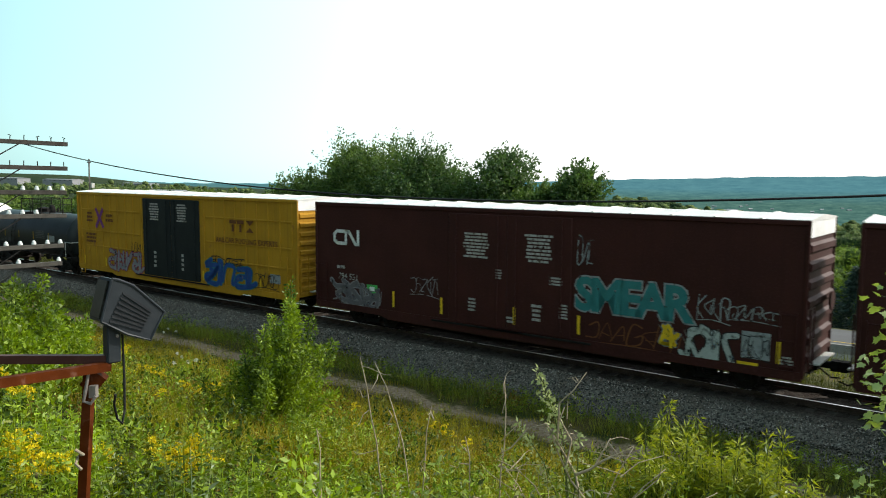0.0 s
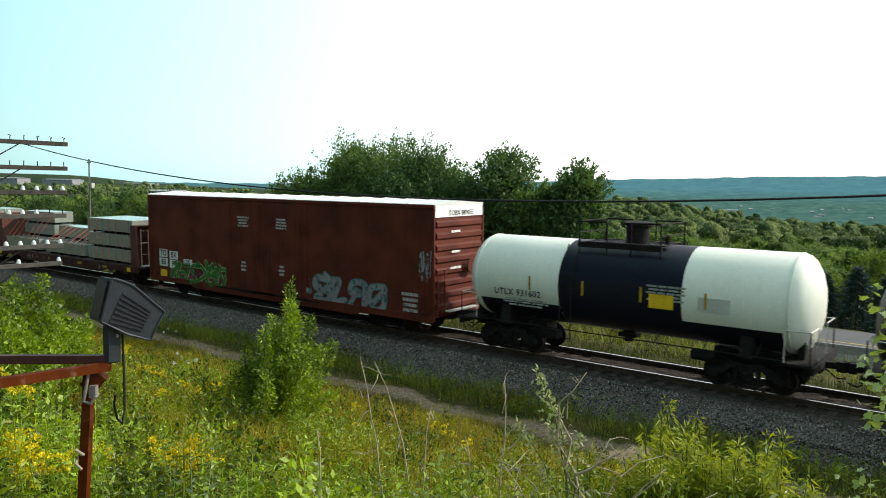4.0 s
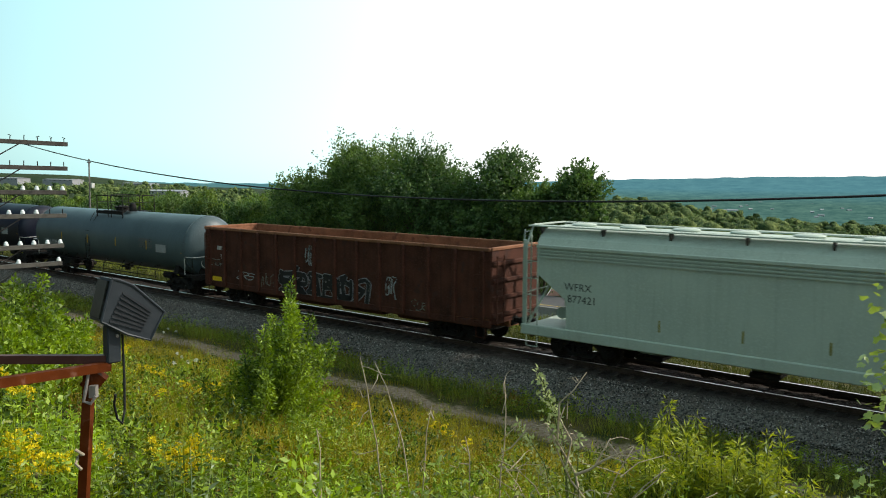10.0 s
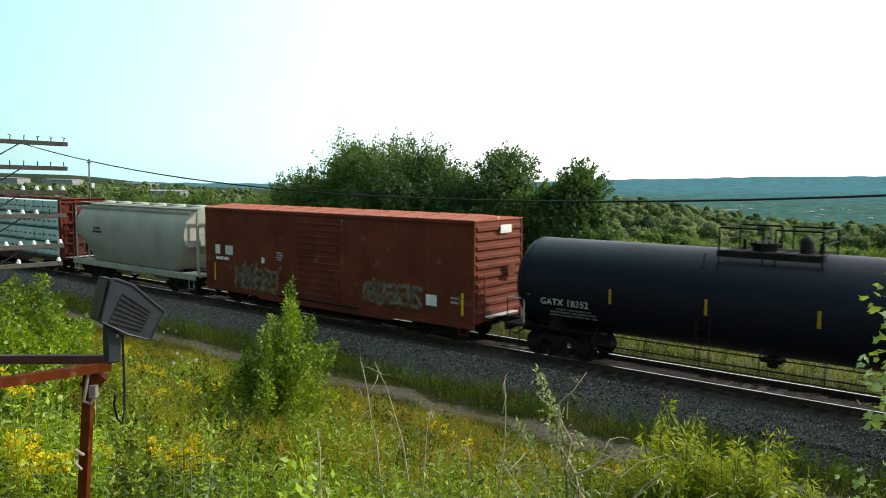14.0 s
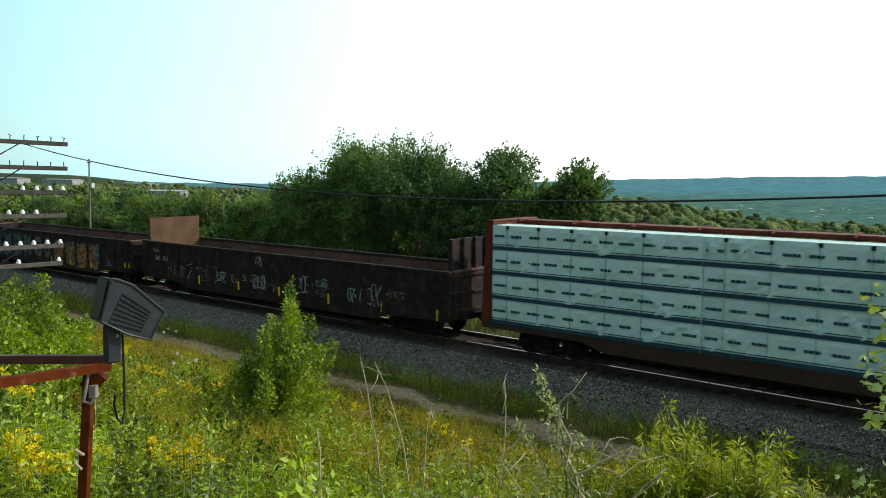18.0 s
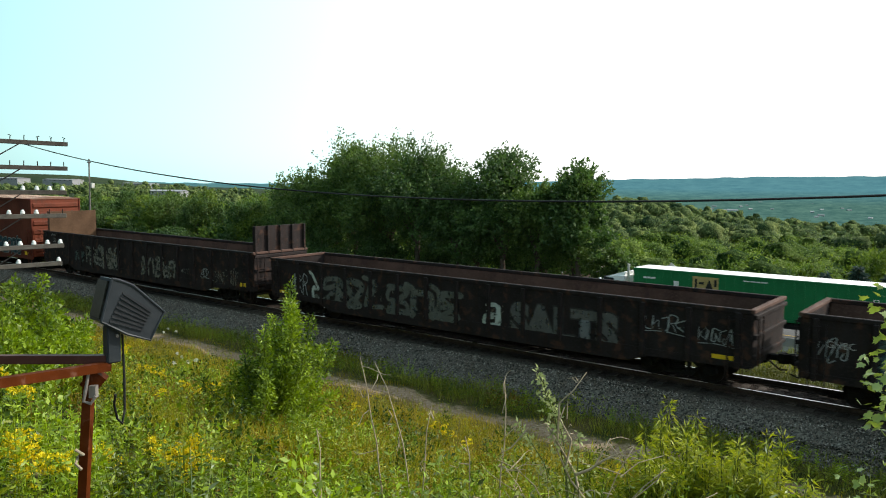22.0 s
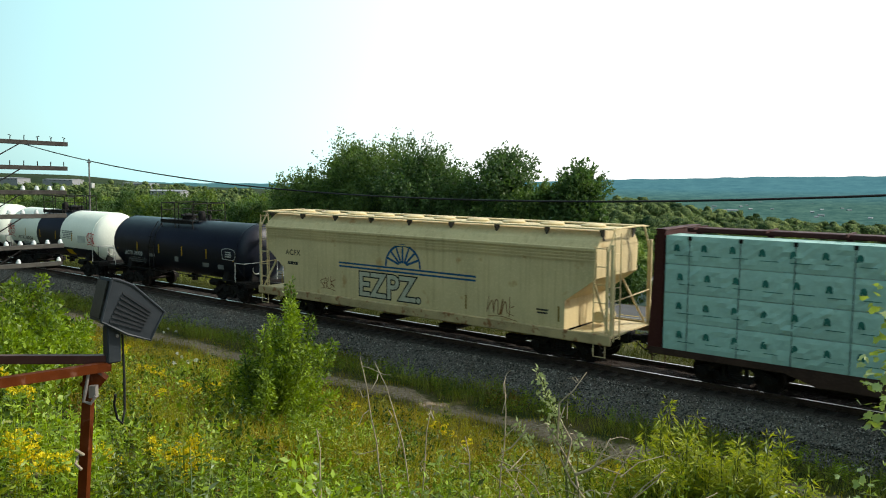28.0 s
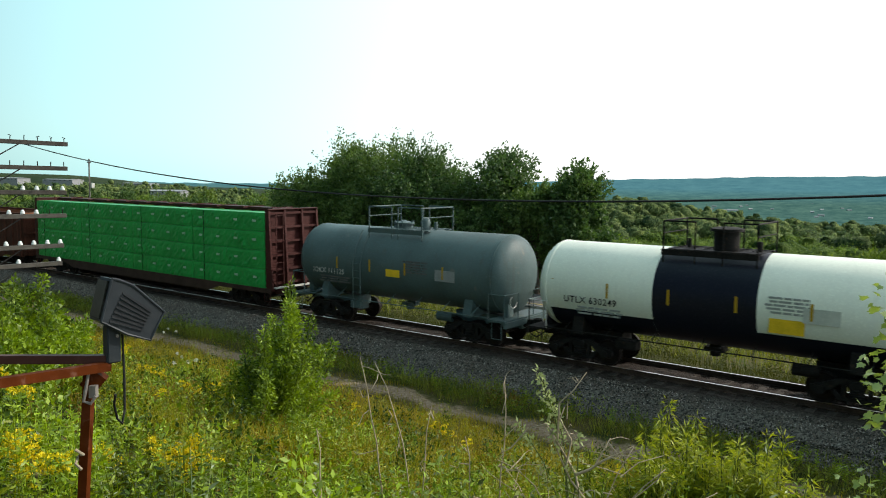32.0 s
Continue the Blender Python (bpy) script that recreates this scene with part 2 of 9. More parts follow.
def ground_z(x, y):
    x, y = np.asarray(x, float), np.asarray(y, float)
    z = np.interp(y, PROFILE_Y, PROFILE_Z)
    th = np.degrees(np.arctan2(y, -x))
    r = np.hypot(x, y)
    deep = smooth_step(30, 52, th)
    level = -2.5 - 4 * smooth_step(60, 200, r) + 26 * smooth_step(900, 1700, r) * smooth_step(36, 24, th)
    z = np.where(z < -3.7, -3.7 + (z + 3.7) * deep + (level + 2.5) * (1 - deep), z)
    z = z + (6 - 14 * smooth_step(62, 80, th)) * smooth_step(50, 60, th) * smooth_step(200, 400, r) * smooth_step(900, 620, r)
    z = z - 24 * smooth_step(660, 880, r) * smooth_step(46, 58, th)
    bumps = 0.12 * np.sin(x * 0.9 + y * 0.4) * np.sin(y * 0.7 - x * 0.3) + 0.06 * np.sin(x * 2.3 + 1) * np.sin(y * 2.1)
    far = 3.0 * np.sin(x * 0.011 + 1.3) * np.sin(y * 0.009) * smooth_step(150, 600, r)
    near_track = np.where(np.abs(y - 52) > 14, smooth_step(3, 5.5, np.abs(y - 23.5)), smooth_step(5, 9, np.abs(y - 52)))
    return z - 0.0028 * np.clip(x, -150, 60) * (r < 2000) + bumps * near_track + far


# ---------------------------------------------------------------- ground, track, road
def ground_material():
    m = bpy.data.materials.new("ground")
    m.use_nodes = True
    n, l = m.node_tree.nodes, m.node_tree.links
    b = n["Principled BSDF"]
    b.inputs["Roughness"].default_value = 0.95
    b.inputs["Specular IOR Level"].default_value = 0.1
    tc = n.new("ShaderNodeTexCoord")
    sep = n.new("ShaderNodeSeparateXYZ")
    l.new(tc.outputs["Object"], sep.inputs[0])

    def nz(s, detail=5):
        t = n.new("ShaderNodeTexNoise")
        t.inputs["Scale"].default_value, t.inputs["Detail"].default_value = s, detail
        l.new(tc.outputs["Object"], t.inputs["Vector"])
        return t.outputs[0]

    def mp(v, a, c, lo=0.0, hi=1.0):
        r = n.new("ShaderNodeMapRange")
        for k, x in zip((1, 2, 3, 4), (a, c, lo, hi)):
            r.inputs[k].default_value = x
        l.new(v, r.inputs[0])
        return r.outputs[0]

    def mix(f, a, c):
        x = n.new("ShaderNodeMix")
        x.data_type = "RGBA"
        l.new(f, x.inputs[0])
        for v, i in ((a, 6), (c, 7)):
            if isinstance(v, tuple):
                x.inputs[i].default_value = (*v, 1)
            else:
                l.new(v, x.inputs[i])
        return x.outputs[2]

    def math2(op, a, c):
        x = n.new("ShaderNodeMath")
        x.operation = op
        for v, i in ((a, 0), (c, 1)):
            if isinstance(v, (int, float)):
                x.inputs[i].default_value = v
            else:
                l.new(v, x.inputs[i])
        return x.outputs[0]

    turf = mix(mp(nz(1.3), 0.35, 0.65), (0.03, 0.04, 0.008), (0.075, 0.06, 0.022))
    far = mix(mp(nz(0.018), 0.35, 0.65), (0.010, 0.021, 0.006), (0.025, 0.038, 0.010))
    r = n.new("ShaderNodeVectorMath")
    r.operation = "LENGTH"
    l.new(tc.outputs["Object"], r.inputs[0])
    col = mix(mp(r.outputs["Value"], 80, 160), turf, far)
    # the trodden dirt path that runs along the line
    off = math2("ABSOLUTE", math2("SUBTRACT", math2("ADD", sep.outputs[1], math2("MULTIPLY", nz(0.5), 1.0)), 18.35), 0)
    ragged = math2("ADD", off, math2("MULTIPLY", math2("SUBTRACT", nz(2.6, 8), 0.5), 1.3))
    path = mp(ragged, 0.66, 0.32)
    dirt = mix(mp(nz(9.0), 0.4, 0.65), (0.14, 0.098, 0.060), (0.25, 0.19, 0.13))
    dirt = mix(mp(nz(38.0, 3), 0.58, 0.68), dirt, (0.30, 0.27, 0.225))
    col = mix(path, col, dirt)
    l.new(col, b.inputs["Base Color"])
    bp = n.new("ShaderNodeBump")
    bp.inputs["Strength"].default_value, bp.inputs["Distance"].default_value = 0.7, 0.05
    l.new(nz(14.0, 8), bp.inputs["Height"])
    l.new(bp.outputs[0], b.inputs["Normal"])
    return m


def ballast_material():
    m = bpy.data.materials.new("ballast")
    m.use_nodes = True
    n, l = m.node_tree.nodes, m.node_tree.links
    b = n["Principled BSDF"]
    b.inputs["Roughness"].default_value = 0.9
    b.inputs["Specular IOR Level"].default_value = 0.2
    tc = n.new("ShaderNodeTexCoord")
    v = n.new("ShaderNodeTexVoronoi")
    v.inputs["Scale"].default_value = 25
    l.new(tc.outputs["Object"], v.inputs["Vector"])
    t = n.new("ShaderNodeTexNoise")
    t.inputs["Scale"].default_value = 0.7
    l.new(tc.outputs["Object"], t.inputs["Vector"])
    r = n.new("ShaderNodeValToRGB")
    e = r.color_ramp.elements
    e[0].color, e[1].color = (0.022, 0.020, 0.018, 1), (0.25, 0.235, 0.205, 1)
    sep = n.new("ShaderNodeSeparateColor")
    l.new(v.outputs["Color"], sep.inputs[0])
    l.new(sep.outputs[0], r.inputs[0])
    x = n.new("ShaderNodeMix")
    x.data_type = "RGBA"
    x.blend_type = "MULTIPLY"
    x.inputs[0].default_value = 0.5
    l.new(r.outputs[0], x.inputs[6])
    l.new(t.outputs[0], x.inputs[7])
    # dark brown along the rails, fading out over the shoulder
    place, way, near_rail, browned = n.new("ShaderNodeSeparateXYZ"), n.new("ShaderNodeMath"), n.new("ShaderNodeMapRange"), n.new("ShaderNodeMix")
    way.operation = "ABSOLUTE"
    l.new(tc.outputs["Object"], place.inputs[0])
    l.new(place.outputs[1], way.inputs[0])
    l.new(way.outputs[0], near_rail.inputs[0])
    near_rail.inputs[1].default_value, near_rail.inputs[2].default_value = 2.15, 1.25
    near_rail.inputs[4].default_value = 0.9
    browned.data_type = "RGBA"
    browned.inputs[7].default_value = (0.028, 0.019, 0.014, 1)
    l.new(near_rail.outputs[0], browned.inputs[0])
    l.new(x.outputs[2], browned.inputs[6])
    l.new(browned.outputs[2], b.inputs["Base Color"])
    bp = n.new("ShaderNodeBump")
    bp.invert = True
    bp.inputs["Strength"].default_value, bp.inputs["Distance"].default_value = 1.0, 0.04
    l.new(v.outputs["Distance"], bp.inputs["Height"])
    l.new(bp.outputs[0], b.inputs["Normal"])
    return m


def stone_material():
    """Crushed stone: every stone its own grey or brown."""
    m = bpy.data.materials.new("stone")
    m.use_nodes = True
    n, l = m.node_tree.nodes, m.node_tree.links
    b = n["Principled BSDF"]
    b.inputs["Roughness"].default_value = 0.85
    g, r = n.new("ShaderNodeNewGeometry"), n.new("ShaderNodeValToRGB")
    l.new(g.outputs["Random Per Island"], r.inputs[0])
    e = r.color_ramp.elements
    e[0].color, e[1].color = (0.03, 0.027, 0.024, 1), (0.33, 0.31, 0.275, 1)
    for at, c in ((0.35, (0.09, 0.08, 0.068, 1)), (0.6, (0.13, 0.10, 0.075, 1)), (0.85, (0.19, 0.18, 0.165, 1))):
        e.new(at).color = c
    l.new(r.outputs[0], b.inputs["Base Color"])
    return m


M_GROUND, M_BALLAST = ground_material(), ballast_material()
M_STONE = stone_material()
M_RAIL = material("rail", (0.06, 0.04, 0.03), 0.75, 0.2, dark=0.6, scale=3)
M_RAILHEAD = material("rail_head", (0.62, 0.60, 0.58), 0.32, 1.0, dark=0.85, scale=2, bump=0.03)
M_TIE = material("tie", (0.06, 0.05, 0.042), 0.95, dark=0.6, scale=4, bump=0.5)
M_ASPHALT = material("asphalt", (0.085, 0.085, 0.088), 0.9, dark=0.8, scale=0.4, grain=30, bump=0.3)
M_CONCRETE = material("concrete", (0.26, 0.255, 0.24), 0.9, dark=0.75, scale=0.8, streak=0.4)
M_WHITEPAINT = material("white_paint", (0.78, 0.78, 0.76), 0.6, dark=0.85, scale=2)


def build_ground():
    rings = np.concatenate([[0.05], np.geomspace(0.6, 4800, 190)])
    fine = np.radians(np.linspace(88, 172, 150))
    rest = np.radians(np.linspace(172, 448, 70))[1:-1]
    ang = np.concatenate([fine, rest])
    A, Rr = np.meshgrid(ang, rings)
    X, Y = Rr * np.cos(A), Rr * np.sin(A)
    Z = ground_z(X, Y)
    nr, na = X.shape
    g = Geo()
    g.v = [tuple(p) for p in np.stack([X, Y, Z], -1).reshape(-1, 3).tolist()]
    g.f = [(j * na + i, j * na + (i + 1) % na, (j + 1) * na + (i + 1) % na, (j + 1) * na + i) for j in range(nr - 1) for i in range(na)]
    g.f.append(tuple(range(na)))
    ob = part("ground", g, M_GROUND, None, smooth=True)
    tagged(ob, "weedy hillside that falls to the track and the wooded valley", "ground", kind="structure")


def build_track():
    base = new("railway_track")
    base.matrix_basis = TRACK
    tagged(base, "single railway track of worn steel rails on grey ballast", "track", kind="structure")
    prof = [(-3.4, -1.35), (-2.7, -0.85), (-2.1, -0.42), (-1.75, -0.27), (-1.4, -0.18), (-0.9, -0.185), (-0.5, -0.165), (0, -0.16), (0.5, -0.165), (0.9, -0.185), (1.4, -0.18), (1.75, -0.27), (2.1, -0.42), (2.7, -0.85), (3.6, -1.5)]
    py, pz = np.array(prof).T
    yy = np.interp(np.linspace(0, 1, 57), np.linspace(0, 1, len(py)), py)
    xs = np.arange(-170, 50, 0.24)
    X, Y = np.meshgrid(xs, yy, indexing="ij")
    rs = np.random.RandomState(3)
    Z = np.interp(Y, py, pz) + rs.normal(0, 0.018, X.shape) + 0.03 * np.sin(X * 0.8) * np.sin(Y * 1.9 + X * 0.2)
    Y = Y + rs.normal(0, 0.02, X.shape) - 0.18 * np.sin(X * 0.35) * (np.abs(Y) > 2.5)
    g = Geo()
    g.v = [tuple(p) for p in np.stack([X, Y, Z], -1).reshape(-1, 3).tolist()]
    k = len(yy)
    g.f = [(i * k + j, (i + 1) * k + j, (i + 1) * k + j + 1, i * k + j + 1) for i in range(len(xs) - 1) for j in range(k - 1)]
    tagged(part("ballast_bed", g, M_BALLAST, base, "crushed grey stone ballast"), kind="stuff")
    # loose stones on the shoulder towards the camera
    n = 38000
    sx, sy = rs.uniform(-62, 6, n), -3.35 + 1.75 * rs.beta(1.1, 1.0, n)
    sz = np.interp(sy, py, pz) + 0.012
    oct_ = np.array([(1, 0, 0), (0, 1, 0), (-1, 0, 0), (0, -1, 0), (0, 0, 1), (0, 0, -1)], float)
    tri = np.array([(0, 1, 4), (1, 2, 4), (2, 3, 4), (3, 0, 4)])
    P = oct_[None] * (rs.uniform(0.016, 0.046, (n, 1, 1)) * rs.uniform(0.6, 1.3, (n, 6, 1)))
    a = rs.uniform(0, 6.28, n)
    ca, sa = np.cos(a)[:, None], np.sin(a)[:, None]
    P = np.stack([P[..., 0] * ca - P[..., 1] * sa, P[..., 0] * sa + P[..., 1] * ca, P[..., 2] * 0.8], -1)
    P += np.stack([sx, sy, sz], -1)[:, None]
    tagged(put("ballast_stone", quads("ballast_stone", P[:, tri].reshape(-1, 3), M_STONE, 3), base), kind="stuff")
    rail = [(-0.07, -0.165), (0.07, -0.165), (0.07, -0.15), (0.012, -0.13), (0.012, -0.045), (0.035, -0.035), (0.035, -0.003), (-0.035, -0.003), (-0.035, -0.035), (-0.012, -0.045), (-0.012, -0.13), (-0.07, -0.15)]
    for y in (-0.75, 0.75):
        r = part("rail", Geo().prism([(p[0] + y, p[1]) for p in rail], 0, -170, 50), M_RAIL, base, "rusty steel rail")
        part("rail_head", Geo().box(-170, y - 0.033, -0.004, 50, y + 0.033, 0.0), M_RAILHEAD, r, "bright worn running surface")
    tie = Geo().box(-0.11, -1.3, -0.34, 0.11, 1.3, -0.168, 0.012).mesh("tie", M_TIE)
    plate = Geo().box(-0.09, -0.9, -0.168, 0.09, -0.6, -0.15).box(-0.09, 0.6, -0.168, 0.09, 0.9, -0.15).mesh("tie_plate", M_RAIL)
    for i in range(300):
        x = 12 - i * 0.52
        t = put("tie", tie, base, pose(x + random.uniform(-0.03, 0.03), random.uniform(-0.04, 0.04), 0, 0, 0, random.uniform(-1.2, 1.2)))
        if i < 130:
            put("tie_plate", plate, t)


def build_road():
    g = Geo()
    xs = np.arange(-660, 700, 10.0)
    for i, x in enumerate(xs):
        z = -3.62 - 0.0028 * min(max(x, -150), 60)
        g.v += [(x, 47.5, z), (x, 57.0, z)]
        if i:
            k = 2 * i
            g.f.append((k - 2, k, k + 1, k - 1))
    road = part("road", g, M_ASPHALT, None)
    tagged(road, "grey asphalt road running below the railway embankment", "road", kind="structure")
    g = Geo()
    for x in xs[:-1]:
        z = -3.612 - 0.0028 * min(max(x, -150), 60)
        g.add([(x, 52.1, z), (x + 10, 52.1, z - 0.028), (x + 10, 52.25, z - 0.028), (x, 52.25, z)], [(0, 1, 2, 3)])
    part("centre_line", g, material("yellow_line", (0.55, 0.40, 0.05), 0.8), road, "faded yellow centre line")


build_ground()
build_track()
build_road()


# ---------------------------------------------------------------- train: materials
def decal_material(name, rgb, wear=0.45, rough=0.6):
    """Sprayed or stencilled paint, worn through in spots."""
    m = material(name, rgb, rough, dark=0.75, scale=3, grain=25, bump=0)
    n, l = m.node_tree.nodes, m.node_tree.links
    tc, t, r = n.new("ShaderNodeTexCoord"), n.new("ShaderNodeTexNoise"), n.new("ShaderNodeMapRange")
    t.inputs["Scale"].default_value, t.inputs["Detail"].default_value = 5.0, 8
    r.inputs[1].default_value, r.inputs[2].default_value, r.inputs[4].default_value = wear + 0.06, wear + 0.22, 0.85
    tr, mx = n.new("ShaderNodeBsdfTransparent"), n.new("ShaderNodeMixShader")
    l.new(tc.outputs["Object"], t.inputs["Vector"])
    l.new(t.outputs[0], r.inputs[0])
    l.new(r.outputs[0], mx.inputs[0])
    l.new(n["Principled BSDF"].outputs[0], mx.inputs[1])
    l.new(tr.outputs[0], mx.inputs[2])
    l.new(mx.outputs[0], n["Material Output"].inputs["Surface"])
    return m


RUST = (0.16, 0.07, 0.035)
M_STEEL = material("dark_steel", (0.012, 0.011, 0.010), 0.8, 0.1, dark=0.6, scale=3, stain=(0.035, 0.022, 0.014), stain_at=0.62)
M_WHEEL = material("wheel_steel", (0.018, 0.014, 0.012), 0.6, 0.4, dark=0.6, scale=4)
M_MAROON = material("maroon_paint", (0.048, 0.012, 0.010), 0.6, dark=0.7, scale=0.6, streak=0.35, bump=0.08)
M_YELLOW = material("yellow_paint", (0.44, 0.225, 0.014), 0.6, dark=0.8, scale=0.7, streak=0.4, stain=(0.30, 0.14, 0.03), stain_at=0.68, bump=0.08)
M_DOORGREEN = material("dark_green_door", (0.013, 0.018, 0.019), 0.6, dark=0.7, scale=1)
M_REDOX = material("oxide_red_paint", (0.115, 0.022, 0.011), 0.62, dark=0.5, scale=0.8, streak=0.8, bump=0.08)
M_BROWNRED = material("brown_red_paint", (0.14, 0.032, 0.014), 0.65, dark=0.55, scale=0.7, streak=0.8, stain=(0.16, 0.08, 0.05), stain_at=0.66)
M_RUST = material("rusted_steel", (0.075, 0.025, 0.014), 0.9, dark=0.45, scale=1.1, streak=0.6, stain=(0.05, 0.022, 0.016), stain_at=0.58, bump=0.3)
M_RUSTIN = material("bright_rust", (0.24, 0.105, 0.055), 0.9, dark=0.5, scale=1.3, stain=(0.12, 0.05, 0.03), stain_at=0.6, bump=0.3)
M_GONDOLA = material("worn_black_steel", (0.020, 0.0155, 0.0155), 0.75, dark=0.5, scale=1.3, streak=0.9, stain=(0.05, 0.026, 0.018), stain_at=0.57, bump=0.25, spec=0.15)
M_GONDIN = material("gondola_inside", (0.10, 0.058, 0.045), 0.85, dark=0.5, scale=1.0, stain=(0.06, 0.035, 0.03), stain_at=0.6, bump=0.3)
M_GREYROOF = material("galvanised_roof", (0.66, 0.66, 0.64), 0.5, 0.35, dark=0.85, scale=0.9, bump=0.05)
M_REDROOF = material("weathered_red_roof", (0.36, 0.10, 0.055), 0.7, dark=0.7, scale=1.0, stain=(0.5, 0.36, 0.3), stain_at=0.66)
M_BROWNROOF = material("brown_weathered_roof", (0.21, 0.12, 0.085), 0.75, dark=0.7, scale=1.2, stain=(0.34, 0.25, 0.19), stain_at=0.62)
M_WORNSEAM = material("pale_worn_seam", (0.55, 0.42, 0.33), 0.7, dark=0.6, scale=2)
M_DARKSILL = material("dark_brown_sill", (0.045, 0.025, 0.018), 0.8, dark=0.6, scale=1.5)
M_PALEHOP = material("pale_grey_green_paint", (0.36, 0.42, 0.35), 0.55, dark=0.86, scale=0.6, streak=0.3, bump=0.04)
M_GREYHOP = material("grey_hopper_paint", (0.33, 0.34, 0.29), 0.6, dark=0.72, scale=0.6, streak=0.25, stain=(0.22, 0.19, 0.14), stain_at=0.68)
M_TAN = material("tan_hopper_paint", (0.60, 0.49, 0.27), 0.6, dark=0.82, scale=0.6, streak=0.35, stain=(0.42, 0.27, 0.12), stain_at=0.62, bump=0.05)
M_TANKGREY = material("blue_grey_tank_paint", (0.062, 0.088, 0.095), 0.42, dark=0.75, scale=0.5, streak=0.35, bump=0.03)
M_TANKDARK = material("charcoal_tank_paint", (0.022, 0.026, 0.028), 0.45, dark=0.75, scale=0.5, streak=0.35, bump=0.03)
M_TANKBLACK = material("black_tank_paint", (0.007, 0.009, 0.018), 0.42, dark=0.75, scale=0.5, bump=0.03)
M_TANKWHITE = material("white_tank_paint", (0.74, 0.77, 0.67), 0.42, dark=0.92, scale=0.5, streak=0.15, bump=0.02)
M_OLDGREY = material("slate_tank_paint", (0.075, 0.115, 0.117), 0.5, dark=0.72, scale=0.7, streak=0.5, stain=(0.16, 0.15, 0.13), stain_at=0.66)
M_SLAB = material("grey_wrapped_board", (0.225, 0.245, 0.208), 0.2, dark=0.8, scale=1.5, bump=0.02, streak=0.25, spec=0.9)
M_WRAPWHITE = material("white_lumber_wrap", (0.46, 0.62, 0.60), 0.32, dark=0.85, scale=1.6, grain=6, bump=0.5)
M_WRAPPALE = material("pale_green_lumber_wrap", (0.33, 0.54, 0.48), 0.32, dark=0.88, scale=1.6, grain=6, bump=0.5)
M_WRAPGREEN = material("green_lumber_wrap", (0.015, 0.30, 0.06), 0.35, dark=0.7, scale=1.6, grain=6, bump=0.5)
M_WRAPBLUE = material("dark_blue_wrap_band", (0.015, 0.06, 0.085), 0.45, dark=0.7, scale=2)
M_WRAPTEXT = material("grey_teal_print", (0.11, 0.17, 0.17), 0.5)
M_WRAPTREE = material("green_print", (0.03, 0.17, 0.14), 0.5)
M_PLY = material("weathered_board", (0.085, 0.048, 0.026), 0.85, dark=0.65, scale=1.5, streak=0.4)
M_STRAP = material("orange_strap", (0.60, 0.15, 0.08), 0.6)
M_GALV = material("pale_handrail", (0.55, 0.55, 0.52), 0.5, 0.2, dark=0.8)
D_WHITE = decal_material("white_lettering", (0.40, 0.38, 0.36), 0.5)
D_CLEAN = decal_material("fresh_white_lettering", (0.75, 0.76, 0.74), 0.66)
D_BLACK = decal_material("black_lettering", (0.02, 0.02, 0.02), 0.62)
D_SILVER = decal_material("silver_spray", (0.27, 0.29, 0.29), 0.46)
D_DIMLINE = decal_material("dim_outline", (0.03, 0.028, 0.027), 0.5)
D_PALE = decal_material("pale_spray", (0.40, 0.44, 0.41), 0.48)
D_TEAL = decal_material("teal_spray", (0.035, 0.19, 0.19), 0.6)
D_DKTEAL = decal_material("dark_teal_spray", (0.012, 0.045, 0.058), 0.5)
D_BLUE = decal_material("blue_spray", (0.02, 0.07, 0.24), 0.58)
D_LOGOBLUE = decal_material("blue_lettering", (0.015, 0.08, 0.19), 0.62)
D_MAGENTA = decal_material("magenta_spray", (0.25, 0.02, 0.09), 0.58)
D_ORANGE = decal_material("orange_spray", (0.30, 0.145, 0.055), 0.46)
D_RED = decal_material("red_spray", (0.5, 0.05, 0.04), 0.6)
D_GOLD = decal_material("yellow_reflector", (0.75, 0.48, 0.02), 0.7)
D_LILAC = decal_material("lilac_spray", (0.24, 0.23, 0.24), 0.48)
D_BROWN = decal_material("brown_lettering", (0.16, 0.06, 0.02), 0.6)

# ---------------------------------------------------------------- train: running gear shared by all cars
WHEEL_R = 0.42


